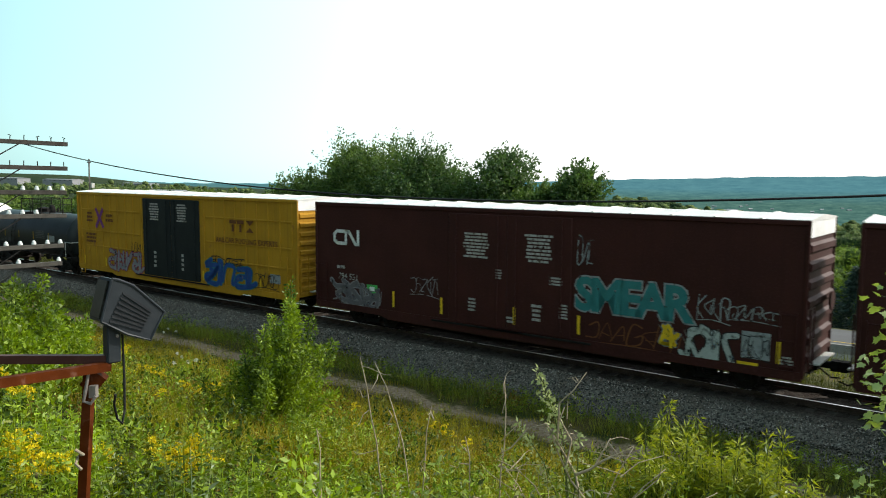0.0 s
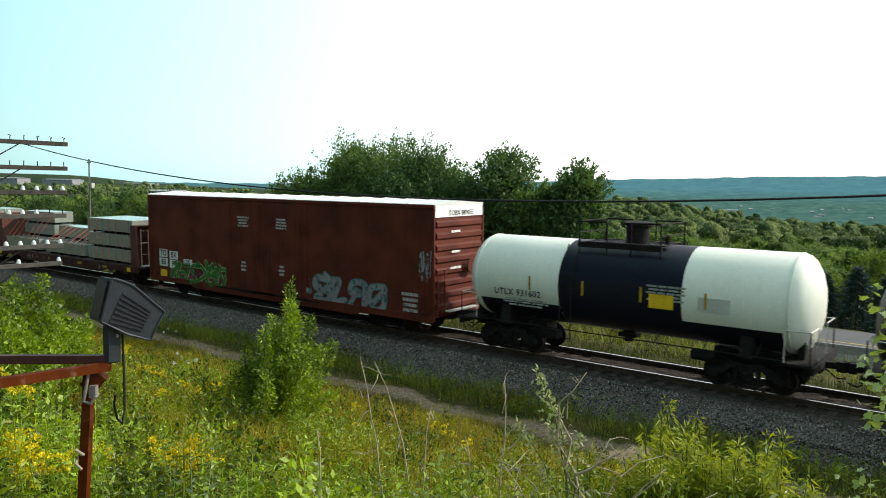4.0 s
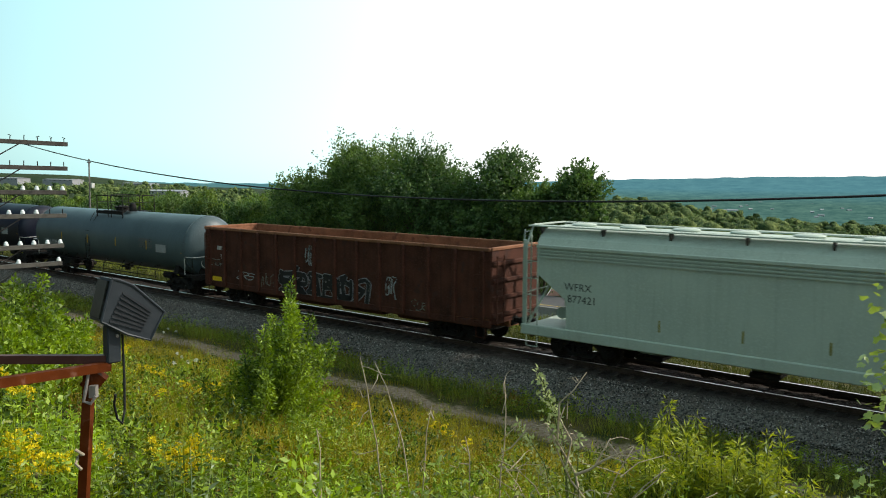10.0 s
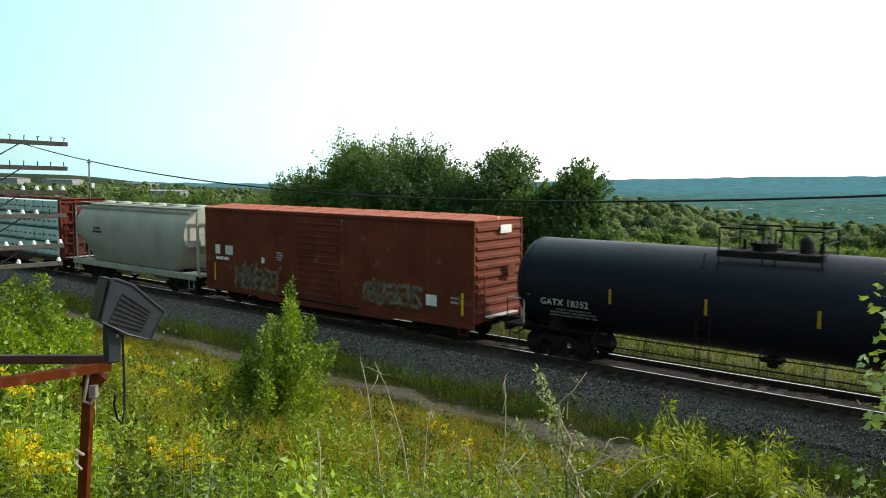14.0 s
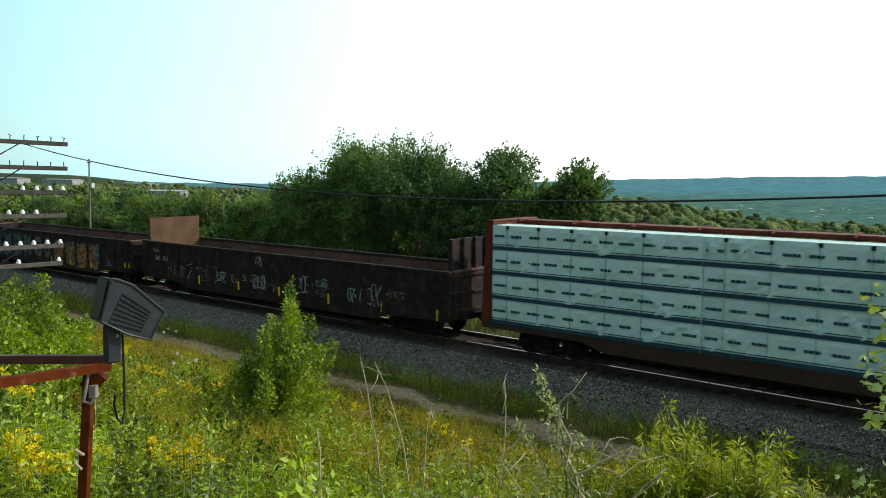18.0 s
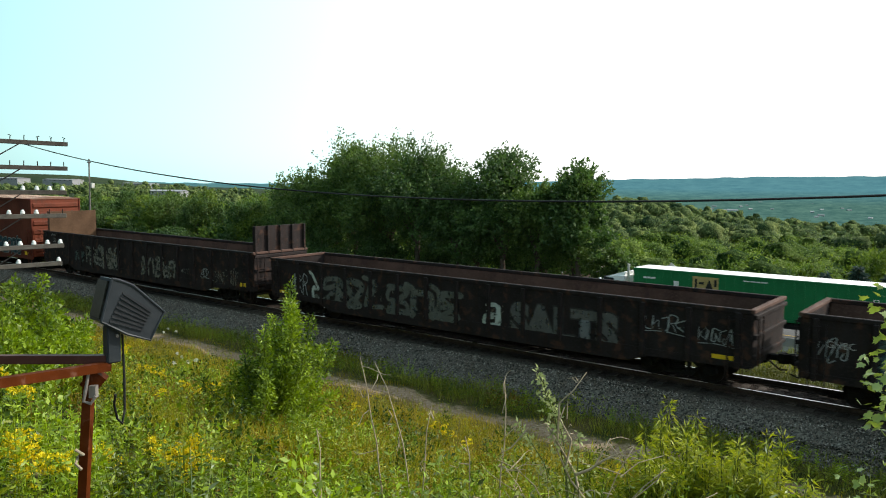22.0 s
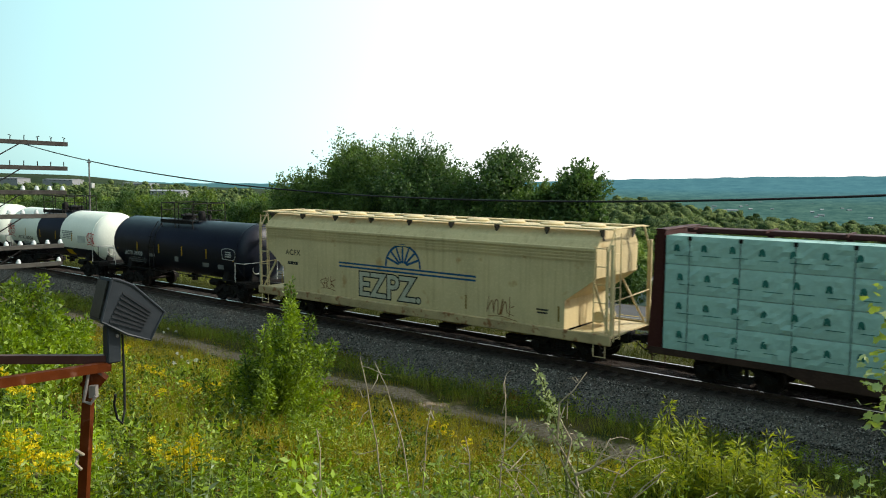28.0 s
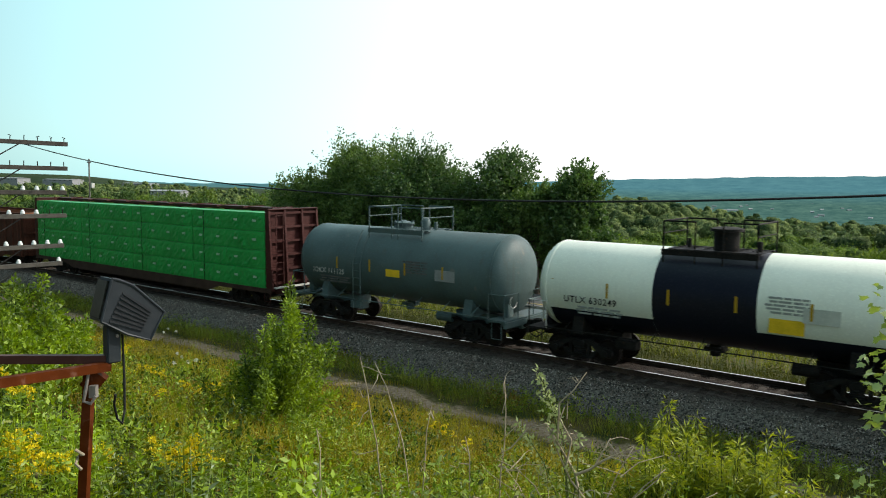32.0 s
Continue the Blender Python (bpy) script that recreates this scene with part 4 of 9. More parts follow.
def tank_car(c, L, label, shell, band=None, band_x=(-1.6, 1.6), lower=None, radius=1.42, rails="low", base_mat=None, crest=3.92, fittings="hatch_ball", side_ladder=True):
    car = rail_car("tank_car", c, L, label, "tank car", reach=1.75)
    base_mat = base_mat or M_STEEL
    h, zc = L / 2, crest - radius
    t = h - 0.04

    def barrel(x0, x1, mat, name, lbl="", dl=False, dr=False, parent=None):
        prof = []
        if dl:
            prof += [(x0 + 0.62 * (1 - math.cos(a)) - 0.0, radius * math.sin(a)) for a in (0.05, 0.3, 0.55, 0.8, 1.05, 1.3)]
            prof += [(x0 + 0.62, radius)]
        else:
            prof += [(x0, radius)]
        if dr:
            prof += [(x1 - 0.62, radius)] + [(x1 - 0.62 * (1 - math.cos(a)), radius * math.sin(a)) for a in (1.3, 1.05, 0.8, 0.55, 0.3, 0.05)]
        else:
            prof += [(x1, radius)]
        return part(name, Geo().lathe(prof, 48, (0, 0, zc)), mat, parent or car, lbl, smooth=40)
    if band:
        barrel(-t, band_x[0], shell, "shell", dl=True)
        barrel(band_x[0], band_x[1], band, "shell_band", "black painted middle band")
        barrel(band_x[1], t, shell, "shell", dr=True)
    else:
        barrel(-t, t, shell, "shell", dl=True, dr=True)
    if lower:
        # the dark painted underside, a shallow saddle skin
        for a, b in ((-t + 0.75, band_x[0] if band else 0), (band_x[1] if band else 0, t - 0.75)):
            vs, fs = [], []
            n = 14
            for x in (a, b):
                vs += [(x, (radius + 0.006) * math.sin(q), zc - (radius + 0.006) * math.cos(q)) for q in (radians(-62 + 124 * i / n) for i in range(n + 1))]
            fs = [(i, i + 1, n + 2 + i, n + 1 + i) for i in range(n)]
            part("shell_underside", Geo().add(vs, fs), lower, car, "black painted underside", smooth=True)
    seam = Geo().lathe([(-0.03, radius), (-0.03, radius + 0.012), (0.03, radius + 0.012), (0.03, radius)], 48).mesh("shell_seam", shell)
    for x in (-t + 0.62, t - 0.62):
        put("shell_seam", seam, car, pose(x, 0, zc))
    # stub sills, saddles, end platforms with railings
    for s in (-1, 1):
        x = s * h
        part("stub_sill", Geo().box(min(x, x - s * 2.9), -0.33, 0.66, max(x, x - s * 2.9), 0.33, 1.02), base_mat, car)
        xb = x - s * 1.75
        part("saddle", Geo().prism([(-1.25, 1.0), (1.25, 1.0), (1.1, zc - radius * 0.62), (0.5, zc - radius * 0.92), (-0.5, zc - radius * 0.92), (-1.1, zc - radius * 0.62)], 0, xb - 0.18, xb + 0.18), base_mat, car)
        part("end_platform", Geo().box(min(x, x - s * 0.75), -1.42, 1.0, max(x, x - s * 0.75), 1.42, 1.07), base_mat, car)
        part("end_beam", Geo().box(x - 0.06, -1.42, 0.82, x + 0.06, 1.42, 1.02), base_mat, car)
        for y in (-1.4, 1.4):
            rail = [(x - s * 0.7, y, 1.07), (x - s * 0.7, y, 1.95), (x - s * 0.05, y, 1.95), (x - s * 0.05, y * 0.36, 1.95), (x - s * 0.05, y * 0.36, 1.07)]
            part("end_handrail", Geo().tube(rail, 0.02, 5), M_GALV if base_mat is M_STEEL else base_mat, car)
            part("handrail_post", Geo().tube([(x - s * 0.05, y, 1.95), (x - s * 0.05, y, 1.07)], 0.02, 5), base_mat, car)
        step_iron(car, x - s * 0.35, -1.4, base_mat)
        part("brake_stand", Geo().box(x - s * 0.42 - 0.1, -0.75, 1.07, x - s * 0.42 + 0.1, -0.35, 1.75, 0.02), base_mat, car)
        part("brake_wheel", Geo().tube([(x - s * 0.22, -0.55 + 0.22 * math.cos(q), 1.62 + 0.22 * math.sin(q)) for q in (2 * math.pi * k / 14 for k in range(15))], 0.018, 5), M_GALV, car)
    for y in (-1.46, 1.46):
        part("side_rail", Geo().cyl((-h + 0.7, y, 1.12), (h - 0.7, y, 1.12), 0.022, n=6), base_mat, car)
    for i in range(7):
        x = -h + 1.4 + (L - 2.8) * i / 6
        part("rail_bracket", Geo().cyl((x, -1.46, 1.12), (x, -0.9, zc - radius * 0.75), 0.018, n=5), base_mat, car)
    part("brake_cylinder", Geo().cyl((h - 3.4, -0.75, 0.8), (h - 2.7, -0.75, 0.8), 0.17, n=14), base_mat, car)
    part("brake_valve", Geo().box(-h + 2.9, -0.9, 0.62, -h + 3.6, -0.5, 0.92, 0.03), base_mat, car)
    part("outlet_valve", Geo().cyl((0, 0, zc - radius - 0.35), (0, 0, zc - radius + 0.1), 0.16, n=12).box(-0.3, -0.2, zc - radius - 0.2, 0.3, 0.2, zc - radius - 0.08), base_mat, car)
    # fittings on top
    top = zc + radius
    plat = Geo()
    for i in range(5):
        plat.box(-1.35, -1.0 + i * 0.42, top - 0.04, 1.35, -0.82 + i * 0.42, top)
    part("top_platform", plat, base_mat, car)
    if fittings == "dome":
        part("dome", Geo().lathe([(top - 0.25, 0.36), (top + 0.55, 0.36), (top + 0.56, 0.47), (top + 0.64, 0.47), (top + 0.68, 0.30), (top + 0.69, 0.02)], 24, (0.2, 0, 0), axis=2), base_mat, car, smooth=35)
    else:
        a, b = (-0.35, 0.75) if fittings == "hatch_ball" else (0.6, -0.6)
        part("manway", Geo().lathe([(top - 0.2, 0.34), (top + 0.16, 0.34), (top + 0.17, 0.41), (top + 0.23, 0.41), (top + 0.27, 0.16), (top + 0.33, 0.02)], 20, (a, 0, 0), axis=2), base_mat, car, smooth=35)
        for k in range(6):
            q = math.pi * k / 3
            part("manway_bolt", Geo().cyl((a + 0.38 * math.cos(q), 0.38 * math.sin(q), top + 0.1), (a + 0.38 * math.cos(q), 0.38 * math.sin(q), top + 0.3), 0.03, n=6), base_mat, car)
        part("relief_valve", Geo().lathe([(top - 0.1, 0.19), (top + 0.30, 0.19), (top + 0.40, 0.15), (top + 0.46, 0.06), (top + 0.47, 0.01)], 16, (b, 0, 0), axis=2), base_mat, car, smooth=50)
    for x, r in ((-0.98, 0.07), (1.1, 0.08)):
        part("valve", Geo().cyl((x, 0.2, top - 0.1), (x, 0.2, top + 0.28), r, r * 0.8, n=10), base_mat, car)
    rz = top + (0.85 if rails == "high" else 0.66)
    for x in (-1.35, 1.35):
        k = x / 1.35
        inner = 0.40 if fittings == "dome" else 0.16
        part("top_railing", Geo().tube([(k * inner, -0.95, rz), (x, -0.95, rz), (x, 0.95, rz), (k * inner, 0.95, rz)], 0.026, 6), base_mat, car)
        part("middle_railing", Geo().tube([(x, -0.95, rz - 0.36), (x, 0.95, rz - 0.36)], 0.018, 5), base_mat, car)
        for y in (-0.95, 0.95):
            part("railing_post", Geo().cyl((x, y, top - 0.4), (x, y, rz), 0.026, n=6), base_mat, car)
            part("railing_post", Geo().cyl((k * inner, y, top - 0.4), (k * inner, y, rz), 0.024, n=6), base_mat, car)
    part("platform_skirt", Geo().box(-1.4, -0.99, top - 0.16, 1.4, -0.95, top + 0.02), base_mat, car)
    if not side_ladder:
        return car
    # ladder bent over the barrel
    g = Geo()
    for x in (-1.75, -1.35):
        g.tube([(x, -1.46, 0.75), (x, -1.5, zc), (x, -1.3, zc + 0.7), (x, -0.9, top - 0.1)], 0.02, 5)
    for i in range(8):
        z = 0.85 + i * 0.28
        g.cyl((-1.75, -1.48, z), (-1.35, -1.48, z), 0.014, n=5)
    part("side_ladder", g, base_mat, car)
    return car


M_DARKBRACKET = material("dark_bracket", (0.07, 0.065, 0.055), 0.8)


def covered_hopper(c, L, label, paint, top=4.38, eave=3.80, slope=1.5, sill=None):
    """Flat-sided covered hopper with slanted end sheets, open ends and roof hatches."""
    car = rail_car("covered_hopper", c, L, label, "hopper car", reach=2.0)
    h, W = L / 2, 1.5
    e = h - 0.55
    side = [(-e, eave), (e, eave), (e, 2.85), (e - 1.1, 2.05), (e - 1.1, 1.1), (-e + 1.1, 1.1), (-e + 1.1, 2.05), (-e, 2.85)]
    part("body", Geo().prism(side, 1, -W + 0.02, W - 0.02), paint, car)
    part("roof", Geo().prism([(-W, eave - 0.02), (W, eave - 0.02), (W * 0.90, eave + 0.20), (W * 0.66, top - 0.10), (W * 0.4, top - 0.03), (-W * 0.4, top - 0.03), (-W * 0.66, top - 0.10), (-W * 0.90, eave + 0.20)], 0, -e, e), paint, car)
    for y in (-1, 1):
        part("eave_rail", Geo().box(-e, y * W - 0.05, eave - 0.12, e, y * W + 0.05, eave, 0.02).box(-e, y * W - 0.03, eave - 0.22, e, y * W + 0.03, eave - 0.18).box(-e, y * W - 0.03, eave - 0.32, e, y * W + 0.03, eave - 0.28).box(-e, y * W - 0.03, eave - 0.42, e, y * W + 0.03, eave - 0.38), paint, car)
        part("side_sill", Geo().box(-h, y * W - 0.06, 0.80, h, y * W + 0.045, 1.14, 0.03), sill or paint, car)
        for i in range(9):
            x = -e + 2 * e * i / 8
            part("roof_bracket", Geo().prism([(y * 1.28, top - 0.02), (y * 1.28, top - 0.10), (y * 1.10, top - 0.38), (y * 1.02, top - 0.38), (y * 1.02, top - 0.02)], 0, x - 0.025, x + 0.025), M_DARKBRACKET, car)
    for y in (-1.08, 1.08):
        board = part("running_board", Geo().box(-h + 0.1, y - 0.22, top - 0.02, h - 0.1, y - 0.15, top + 0.02), paint, car)
        for k in range(1, 5):
            part("slat", Geo().box(-h + 0.1, y - 0.22 + k * 0.1, top - 0.02, h - 0.1, y - 0.15 + k * 0.1, top + 0.02), paint, board)
    hatch = Geo().lathe([(0, 0.40), (0.05, 0.42), (0.085, 0.38), (0.10, 0.05)], 18, axis=2).mesh("roof_hatch", paint, 40)
    for i in range(10):
        put("roof_hatch", hatch, car, pose(-e + 0.9 + (2 * e - 1.8) * i / 9, 0, top - 0.03))
    part("center_sill", Geo().box(-h, -0.3, 0.7, h, 0.3, 1.05), M_STEEL, car)
    n = 4
    for i in range(n):
        x = -e + slope + 0.4 + (2 * (e - slope) - 0.8) * (i + 0.5) / n
        w = (2 * (e - slope) - 0.8) / n * 0.42
        g = Geo().add([(x - w, -1.2, 1.35), (x + w, -1.2, 1.35), (x + w, 1.2, 1.35), (x - w, 1.2, 1.35), (x - 0.35, -0.5, 0.5), (x + 0.35, -0.5, 0.5), (x + 0.35, 0.5, 0.5), (x - 0.35, 0.5, 0.5)], [(0, 1, 2, 3), (4, 5, 6, 7), (0, 1, 5, 4), (1, 2, 6, 5), (2, 3, 7, 6), (3, 0, 4, 7)])
        part("discharge_hopper", g, sill or paint, car)
        part("outlet_gate", Geo().box(x - 0.42, -0.75, 0.36, x + 0.42, 0.75, 0.5, 0.02), M_STEEL, car)
    for s in (-1, 1):
        x = s * (h - 0.05)
        part("end_deck", Geo().box(min(x, x - s * 1.5), -W + 0.05, 1.02, max(x, x - s * 1.5), W - 0.05, 1.08), paint, car)
        for y in (-1.42, 1.42):
            part("end_post", Geo().box(x - 0.05, y - 0.04, 1.06, x + 0.05, y + 0.04, top - (0.05 if abs(y) < 1 else 0.45), 0.01), paint, car)
        for y in (-1, 1):
            g = Geo().tube([(x - s * 0.1, y * W, 1.2), (x - s * 0.1, y * W, eave - 0.1), (x - s * 0.1, y * 1.05, top + 0.02), (x - s * 0.1, 0, top + 0.02)], 0.035, 6)
            part("end_hoop", g, paint, car)
        for y in (-1, 1):
            part("end_brace", Geo().tube([(x - s * 0.1, y * 1.35, 1.1), (s * (e - 0.3), y * 1.0, 2.6)], 0.04), paint, car)
        ladder(car, x + s * 0.05, -W + 0.35, 1.0, top - 0.2, 0.42, "y", paint)
        ladder(car, x - s * 0.35, -W - 0.02, 1.0, eave, 0.42, "x", paint)
        part("end_handrail", Geo().tube([(x, -W, 2.15), (x, W, 2.25)], 0.02), paint, car)
        part("brake_reservoir", Geo().cyl((x - s * 0.9, -0.5, 1.45), (x - s * 0.9, 0.4, 1.45), 0.2, n=12), paint, car)
        step_iron(car, x - s * 0.35, -W, paint)
    return car


def rounded_hopper(c, L, label, paint):
    """Two-bay covered hopper with bulging rounded sides."""
    car = rail_car("covered_hopper", c, L, label, "hopper car", reach=2.0)
    h, e, top = L / 2, L / 2 - 0.7, 4.3
    sec = [(0, top), (0.6, top - 0.04), (1.1, top - 0.25), (1.42, top - 0.7), (1.52, 3.0), (1.48, 2.3), (1.35, 1.6), (1.2, 1.15), (-1.2, 1.15)]
    sec = sec[:-1] + [(-y, z) for y, z in reversed(sec[1:-1])]
    n = len(sec)
    vs, fs = [], []
    for x, k in ((-e, 0.0), (-e + 1.5, 1.0), (e - 1.5, 1.0), (e, 0.0)):
        for y, z in sec:
            vs.append((x, y, z if k or z > 2.6 else 2.6 + (z - 2.6) * 0.12))
    for j in range(3):
        fs += [(j * n + i, j * n + (i + 1) % n, (j + 1) * n + (i + 1) % n, (j + 1) * n + i) for i in range(n)]
    fs += [tuple(range(n)), tuple(range(3 * n, 4 * n))]
    part("body", Geo().add(vs, fs), paint, car, smooth=35)
    for y in (-1, 1):
        part("side_sill", Geo().box(-h, y * 1.4 - 0.06, 0.85, h, y * 1.4 + 0.06, 1.15, 0.02), paint, car)
        part("roof_rail", Geo().box(-e, y * 1.12 - 0.05, top - 0.28, e, y * 1.12 + 0.05, top - 0.12, 0.02), paint, car)
    part("center_sill", Geo().box(-h, -0.3, 0.7, h, 0.3, 1.15), M_STEEL, car)
    g = Geo()
    for y in (-0.75, 0.75):
        g.box(-h + 0.1, y - 0.2, top + 0.03, h - 0.1, y + 0.2, top + 0.06)
    part("running_board", g, paint, car)
    hatch = Geo().lathe([(0, 0.33), (0.08, 0.35), (0.14, 0.3), (0.17, 0.05)], 16, axis=2).mesh("roof_hatch", paint, 40)
    for i in range(6):
        put("roof_hatch", hatch, car, pose(-e + 0.9 + (2 * e - 1.8) * i / 5, 0, top - 0.02))
    for x in (-2.2, 2.2):
        part("discharge_hopper", Geo().prism([(-1.2, 1.2), (1.2, 1.2), (0.5, 0.45), (-0.5, 0.45)], 0, x - 1.1, x + 1.1), paint, car)
    for s in (-1, 1):
        x = s * (h - 0.05)
        part("end_deck", Geo().box(min(x, x - s * 1.6), -1.35, 1.02, max(x, x - s * 1.6), 1.35, 1.08), paint, car)
        for y in (-1.2, -0.5, 0.5, 1.2):
            part("end_post", Geo().box(x - 0.05, y - 0.04, 1.06, x + 0.05, y + 0.04, top - 0.2, 0.01), paint, car)
        part("top_crossbar", Geo().box(x - 0.05, -1.2, top - 0.25, x + 0.05, 1.2, top - 0.15), paint, car)
        ladder(car, x + s * 0.05, -0.95, 1.0, top - 0.2, 0.42, "y", paint)
        step_iron(car, x - s * 0.3, -1.4, paint)
    return car


def centre_beam(c, L, label, paint):
    """Centre-beam flat car: low deck, two end bulkheads, a truss down the middle."""
    car = rail_car("centre_beam_flat_car", c, L, label, "flat car", reach=2.4)
    h, top = L / 2, 4.5
    part("deck", Geo().box(-h, -1.42, 0.88, h, 1.42, 1.0).box(-h + 1, -0.35, 0.55, h - 1, 0.35, 0.88), paint, car)
    for y in (-1, 1):
        belly = [(-h, 1.0), (-h, 0.8), (-h + 3.8, 0.8), (-h + 4.6, 0.55), (h - 4.6, 0.55), (h - 3.8, 0.8), (h, 0.8), (h, 1.0)]
        part("side_sill", Geo().prism(belly, 1, y * 1.42 - 0.04, y * 1.42 + 0.04), M_DARKSILL, car, "dark brown side sill")
    part("beam_top_chord", Geo().box(-h + 0.6, -0.32, top - 0.14, h - 0.6, 0.32, top, 0.02), paint, car)
    for i in range(11):
        x = -h + 0.9 + (L - 1.8) * i / 10
        part("beam_post", Geo().box(x - 0.08, -0.1, 1.0, x + 0.08, 0.1, top - 0.1), paint, car)
        part("strap_arm", Geo().box(x - 0.03, -0.6, top - 0.05, x + 0.03, 0.6, top + 0.03), paint, car)
    for s in (-1, 1):
        x = s * (h - 0.35)
        b = part("bulkhead", Geo().box(x - 0.04, -1.4, 0.95, x + 0.04, 1.4, top - 0.05), paint, car)
        for y in (-1.38, -0.5, 0.5, 1.38):
            part("bulkhead_post", Geo().prism([(0, 0.9), (s * 0.42, 0.9), (s * 0.22, top), (0, top)], 1, y - 0.05, y + 0.05), paint, b, m=pose(x, 0, 0))
        for k in range(6):
            z = 1.2 + k * 0.62
            part("bulkhead_rib", Geo().box(min(x, x + s * 0.2), -1.35, z - 0.05, max(x, x + s * 0.2), 1.35, z + 0.05), paint, b)
        part("bulkhead_cap", Geo().box(x - 0.06 if s > 0 else x - 0.26, -1.43, top - 0.06, x + 0.26 if s > 0 else x + 0.06, 1.43, top, 0.02), paint, b)
        ladder(car, s * (h + 0.03), -0.95, 1.1, 4.2, 0.4, "y", paint)
        part("crossover_step", Geo().box(s * h - 0.14, -1.3, 1.0, s * h + 0.14, 1.3, 1.05), M_GALV, car)
        step_iron(car, s * (h - 0.3), -1.42, paint)
    return car


LOADS = []   # (thing, place along the car's line at the start, lateral, height)


def loaded(ob, c, x, y, z):
    ob.matrix_basis = TRACK @ Matrix.Translation((c + x, y, z))
    LOADS.append((ob, c + x, y, z))
    return ob


def lumber_pack(name, w, d, hgt, wrap, label, group, style, seed, top_row=False):
    """A wrapped bundle of boards with print on the wrap and runners under it."""
    ob = new(name)
    tagged(ob, label, "lumber pack", group)
    rs = random.Random(seed)
    nx, nz = max(14, int(w / 0.16)), 6
    fold = [(rs.uniform(-w / 2, w / 2), rs.uniform(0.4, 1.6), rs.choice((-1, 1)) * rs.uniform(0.5, 1.6)) for _ in range(5)]
    vs, fs = [], []
    for i in range(nx + 1):
        for j in range(nz + 1):
            edge = i in (0, nx) or j in (0, nz)
            vs.append((-w / 2 + w * i / nx, -d / 2 + (0.012 if edge else rs.uniform(-0.012, 0.010) - sum(0.02 for fx, fl, fs_ in fold if abs((-w / 2 + w * i / nx - fx) * fs_ - (hgt * j / nz - hgt / 2)) < 0.09)), hgt * j / nz))
    for i in range(nx):
        for j in range(nz):
            a = i * (nz + 1) + j
            fs.append((a, a + nz + 1, a + nz + 2, a + 1))
    g = Geo().box(-w / 2, -d / 2 + 0.012, 0, w / 2, d / 2, hgt, 0.025).add([(x, y - 0.004, z) for x, y, z in vs], fs)
    body = part("wrap", g, wrap, ob)
    y = -d / 2 - 0.026
    if style == "banded":
        for z0, z1, m in ((0.005, 0.125, M_WRAPBLUE), (0.165, 0.19, M_WRAPBLUE)):
            part("printed_band", Geo().box(-w / 2 + 0.005, y + 0.004, z0, w / 2 - 0.005, y + 0.03, z1), m, body)
        n = int(w / 0.62)
        for k in range(n):
            x = -w / 2 + w * (k + 0.5) / n + rs.uniform(-0.04, 0.04)
            bars(body, x, hgt * 0.56 + rs.uniform(-0.02, 0.02), 0.50, 0.14, 1, M_WRAPBLUE, y, seed * 7 + k, "print")
        for k in range(int(w / 1.2)):
            x = -w / 2 + 0.6 + 1.2 * k
            part("seam", Geo().box(x - 0.005, y + 0.003, 0.1, x + 0.005, y + 0.02, hgt - 0.02), M_WRAPTEXT, body)
            if top_row:
                part("tie_mark", Geo().box(x - 0.05, y, hgt - 0.12, x + 0.05, y + 0.03, hgt - 0.01), M_STEEL, body)
    elif style == "trees":
        n = int(w / 0.78)
        off = rs.uniform(-0.3, 0.3)
        for k in range(n):
            x = -w / 2 + w * (k + 0.5) / n + off * 0.5
            z = hgt * (0.6 + rs.uniform(-0.02, 0.02))
            part("print", Geo().prism([(x + 0.8 * p, z + 0.8 * q) for p, q in ((-0.11, -0.13), (-0.03, -0.13), (-0.02, -0.05), (0.02, -0.13), (0.11, -0.13), (0.09, 0.05), (0.02, 0.13), (-0.08, 0.09))], 1, y, y + 0.01), M_WRAPTREE, body)
            bars(body, x + 0.2, z - 0.22, 0.55, 0.035, 1, M_WRAPTREE, y, seed + k, "print")
        for k in range(5):
            x = -w / 2 + w * (k + 0.5) / 5
            part("strap", Geo().box(x - 0.01, y + 0.002, 0, x + 0.01, y + 0.02, hgt), M_WRAPTEXT, body)
            if top_row:
                part("tie_mark", Geo().box(x - 0.05, y, hgt - 0.12, x + 0.05, y + 0.03, hgt - 0.01), M_STEEL, body)
    else:
        for k in range(4):
            x = -w / 2 + w * (k + 0.5) / 4
            part("print", Geo().box(x - 0.12, y, hgt * 0.5, x + 0.12, y + 0.01, hgt * 0.62), material_white_print(), body)
        part("strap", Geo().box(-w * 0.33, y, 0, -w * 0.33 + 0.03, y + 0.01, hgt), M_STEEL, body)
    return ob


_print = []


def material_white_print():
    if not _print:
        _print.append(material("faded_print", (0.35, 0.55, 0.4), 0.5))
    return _print[0]


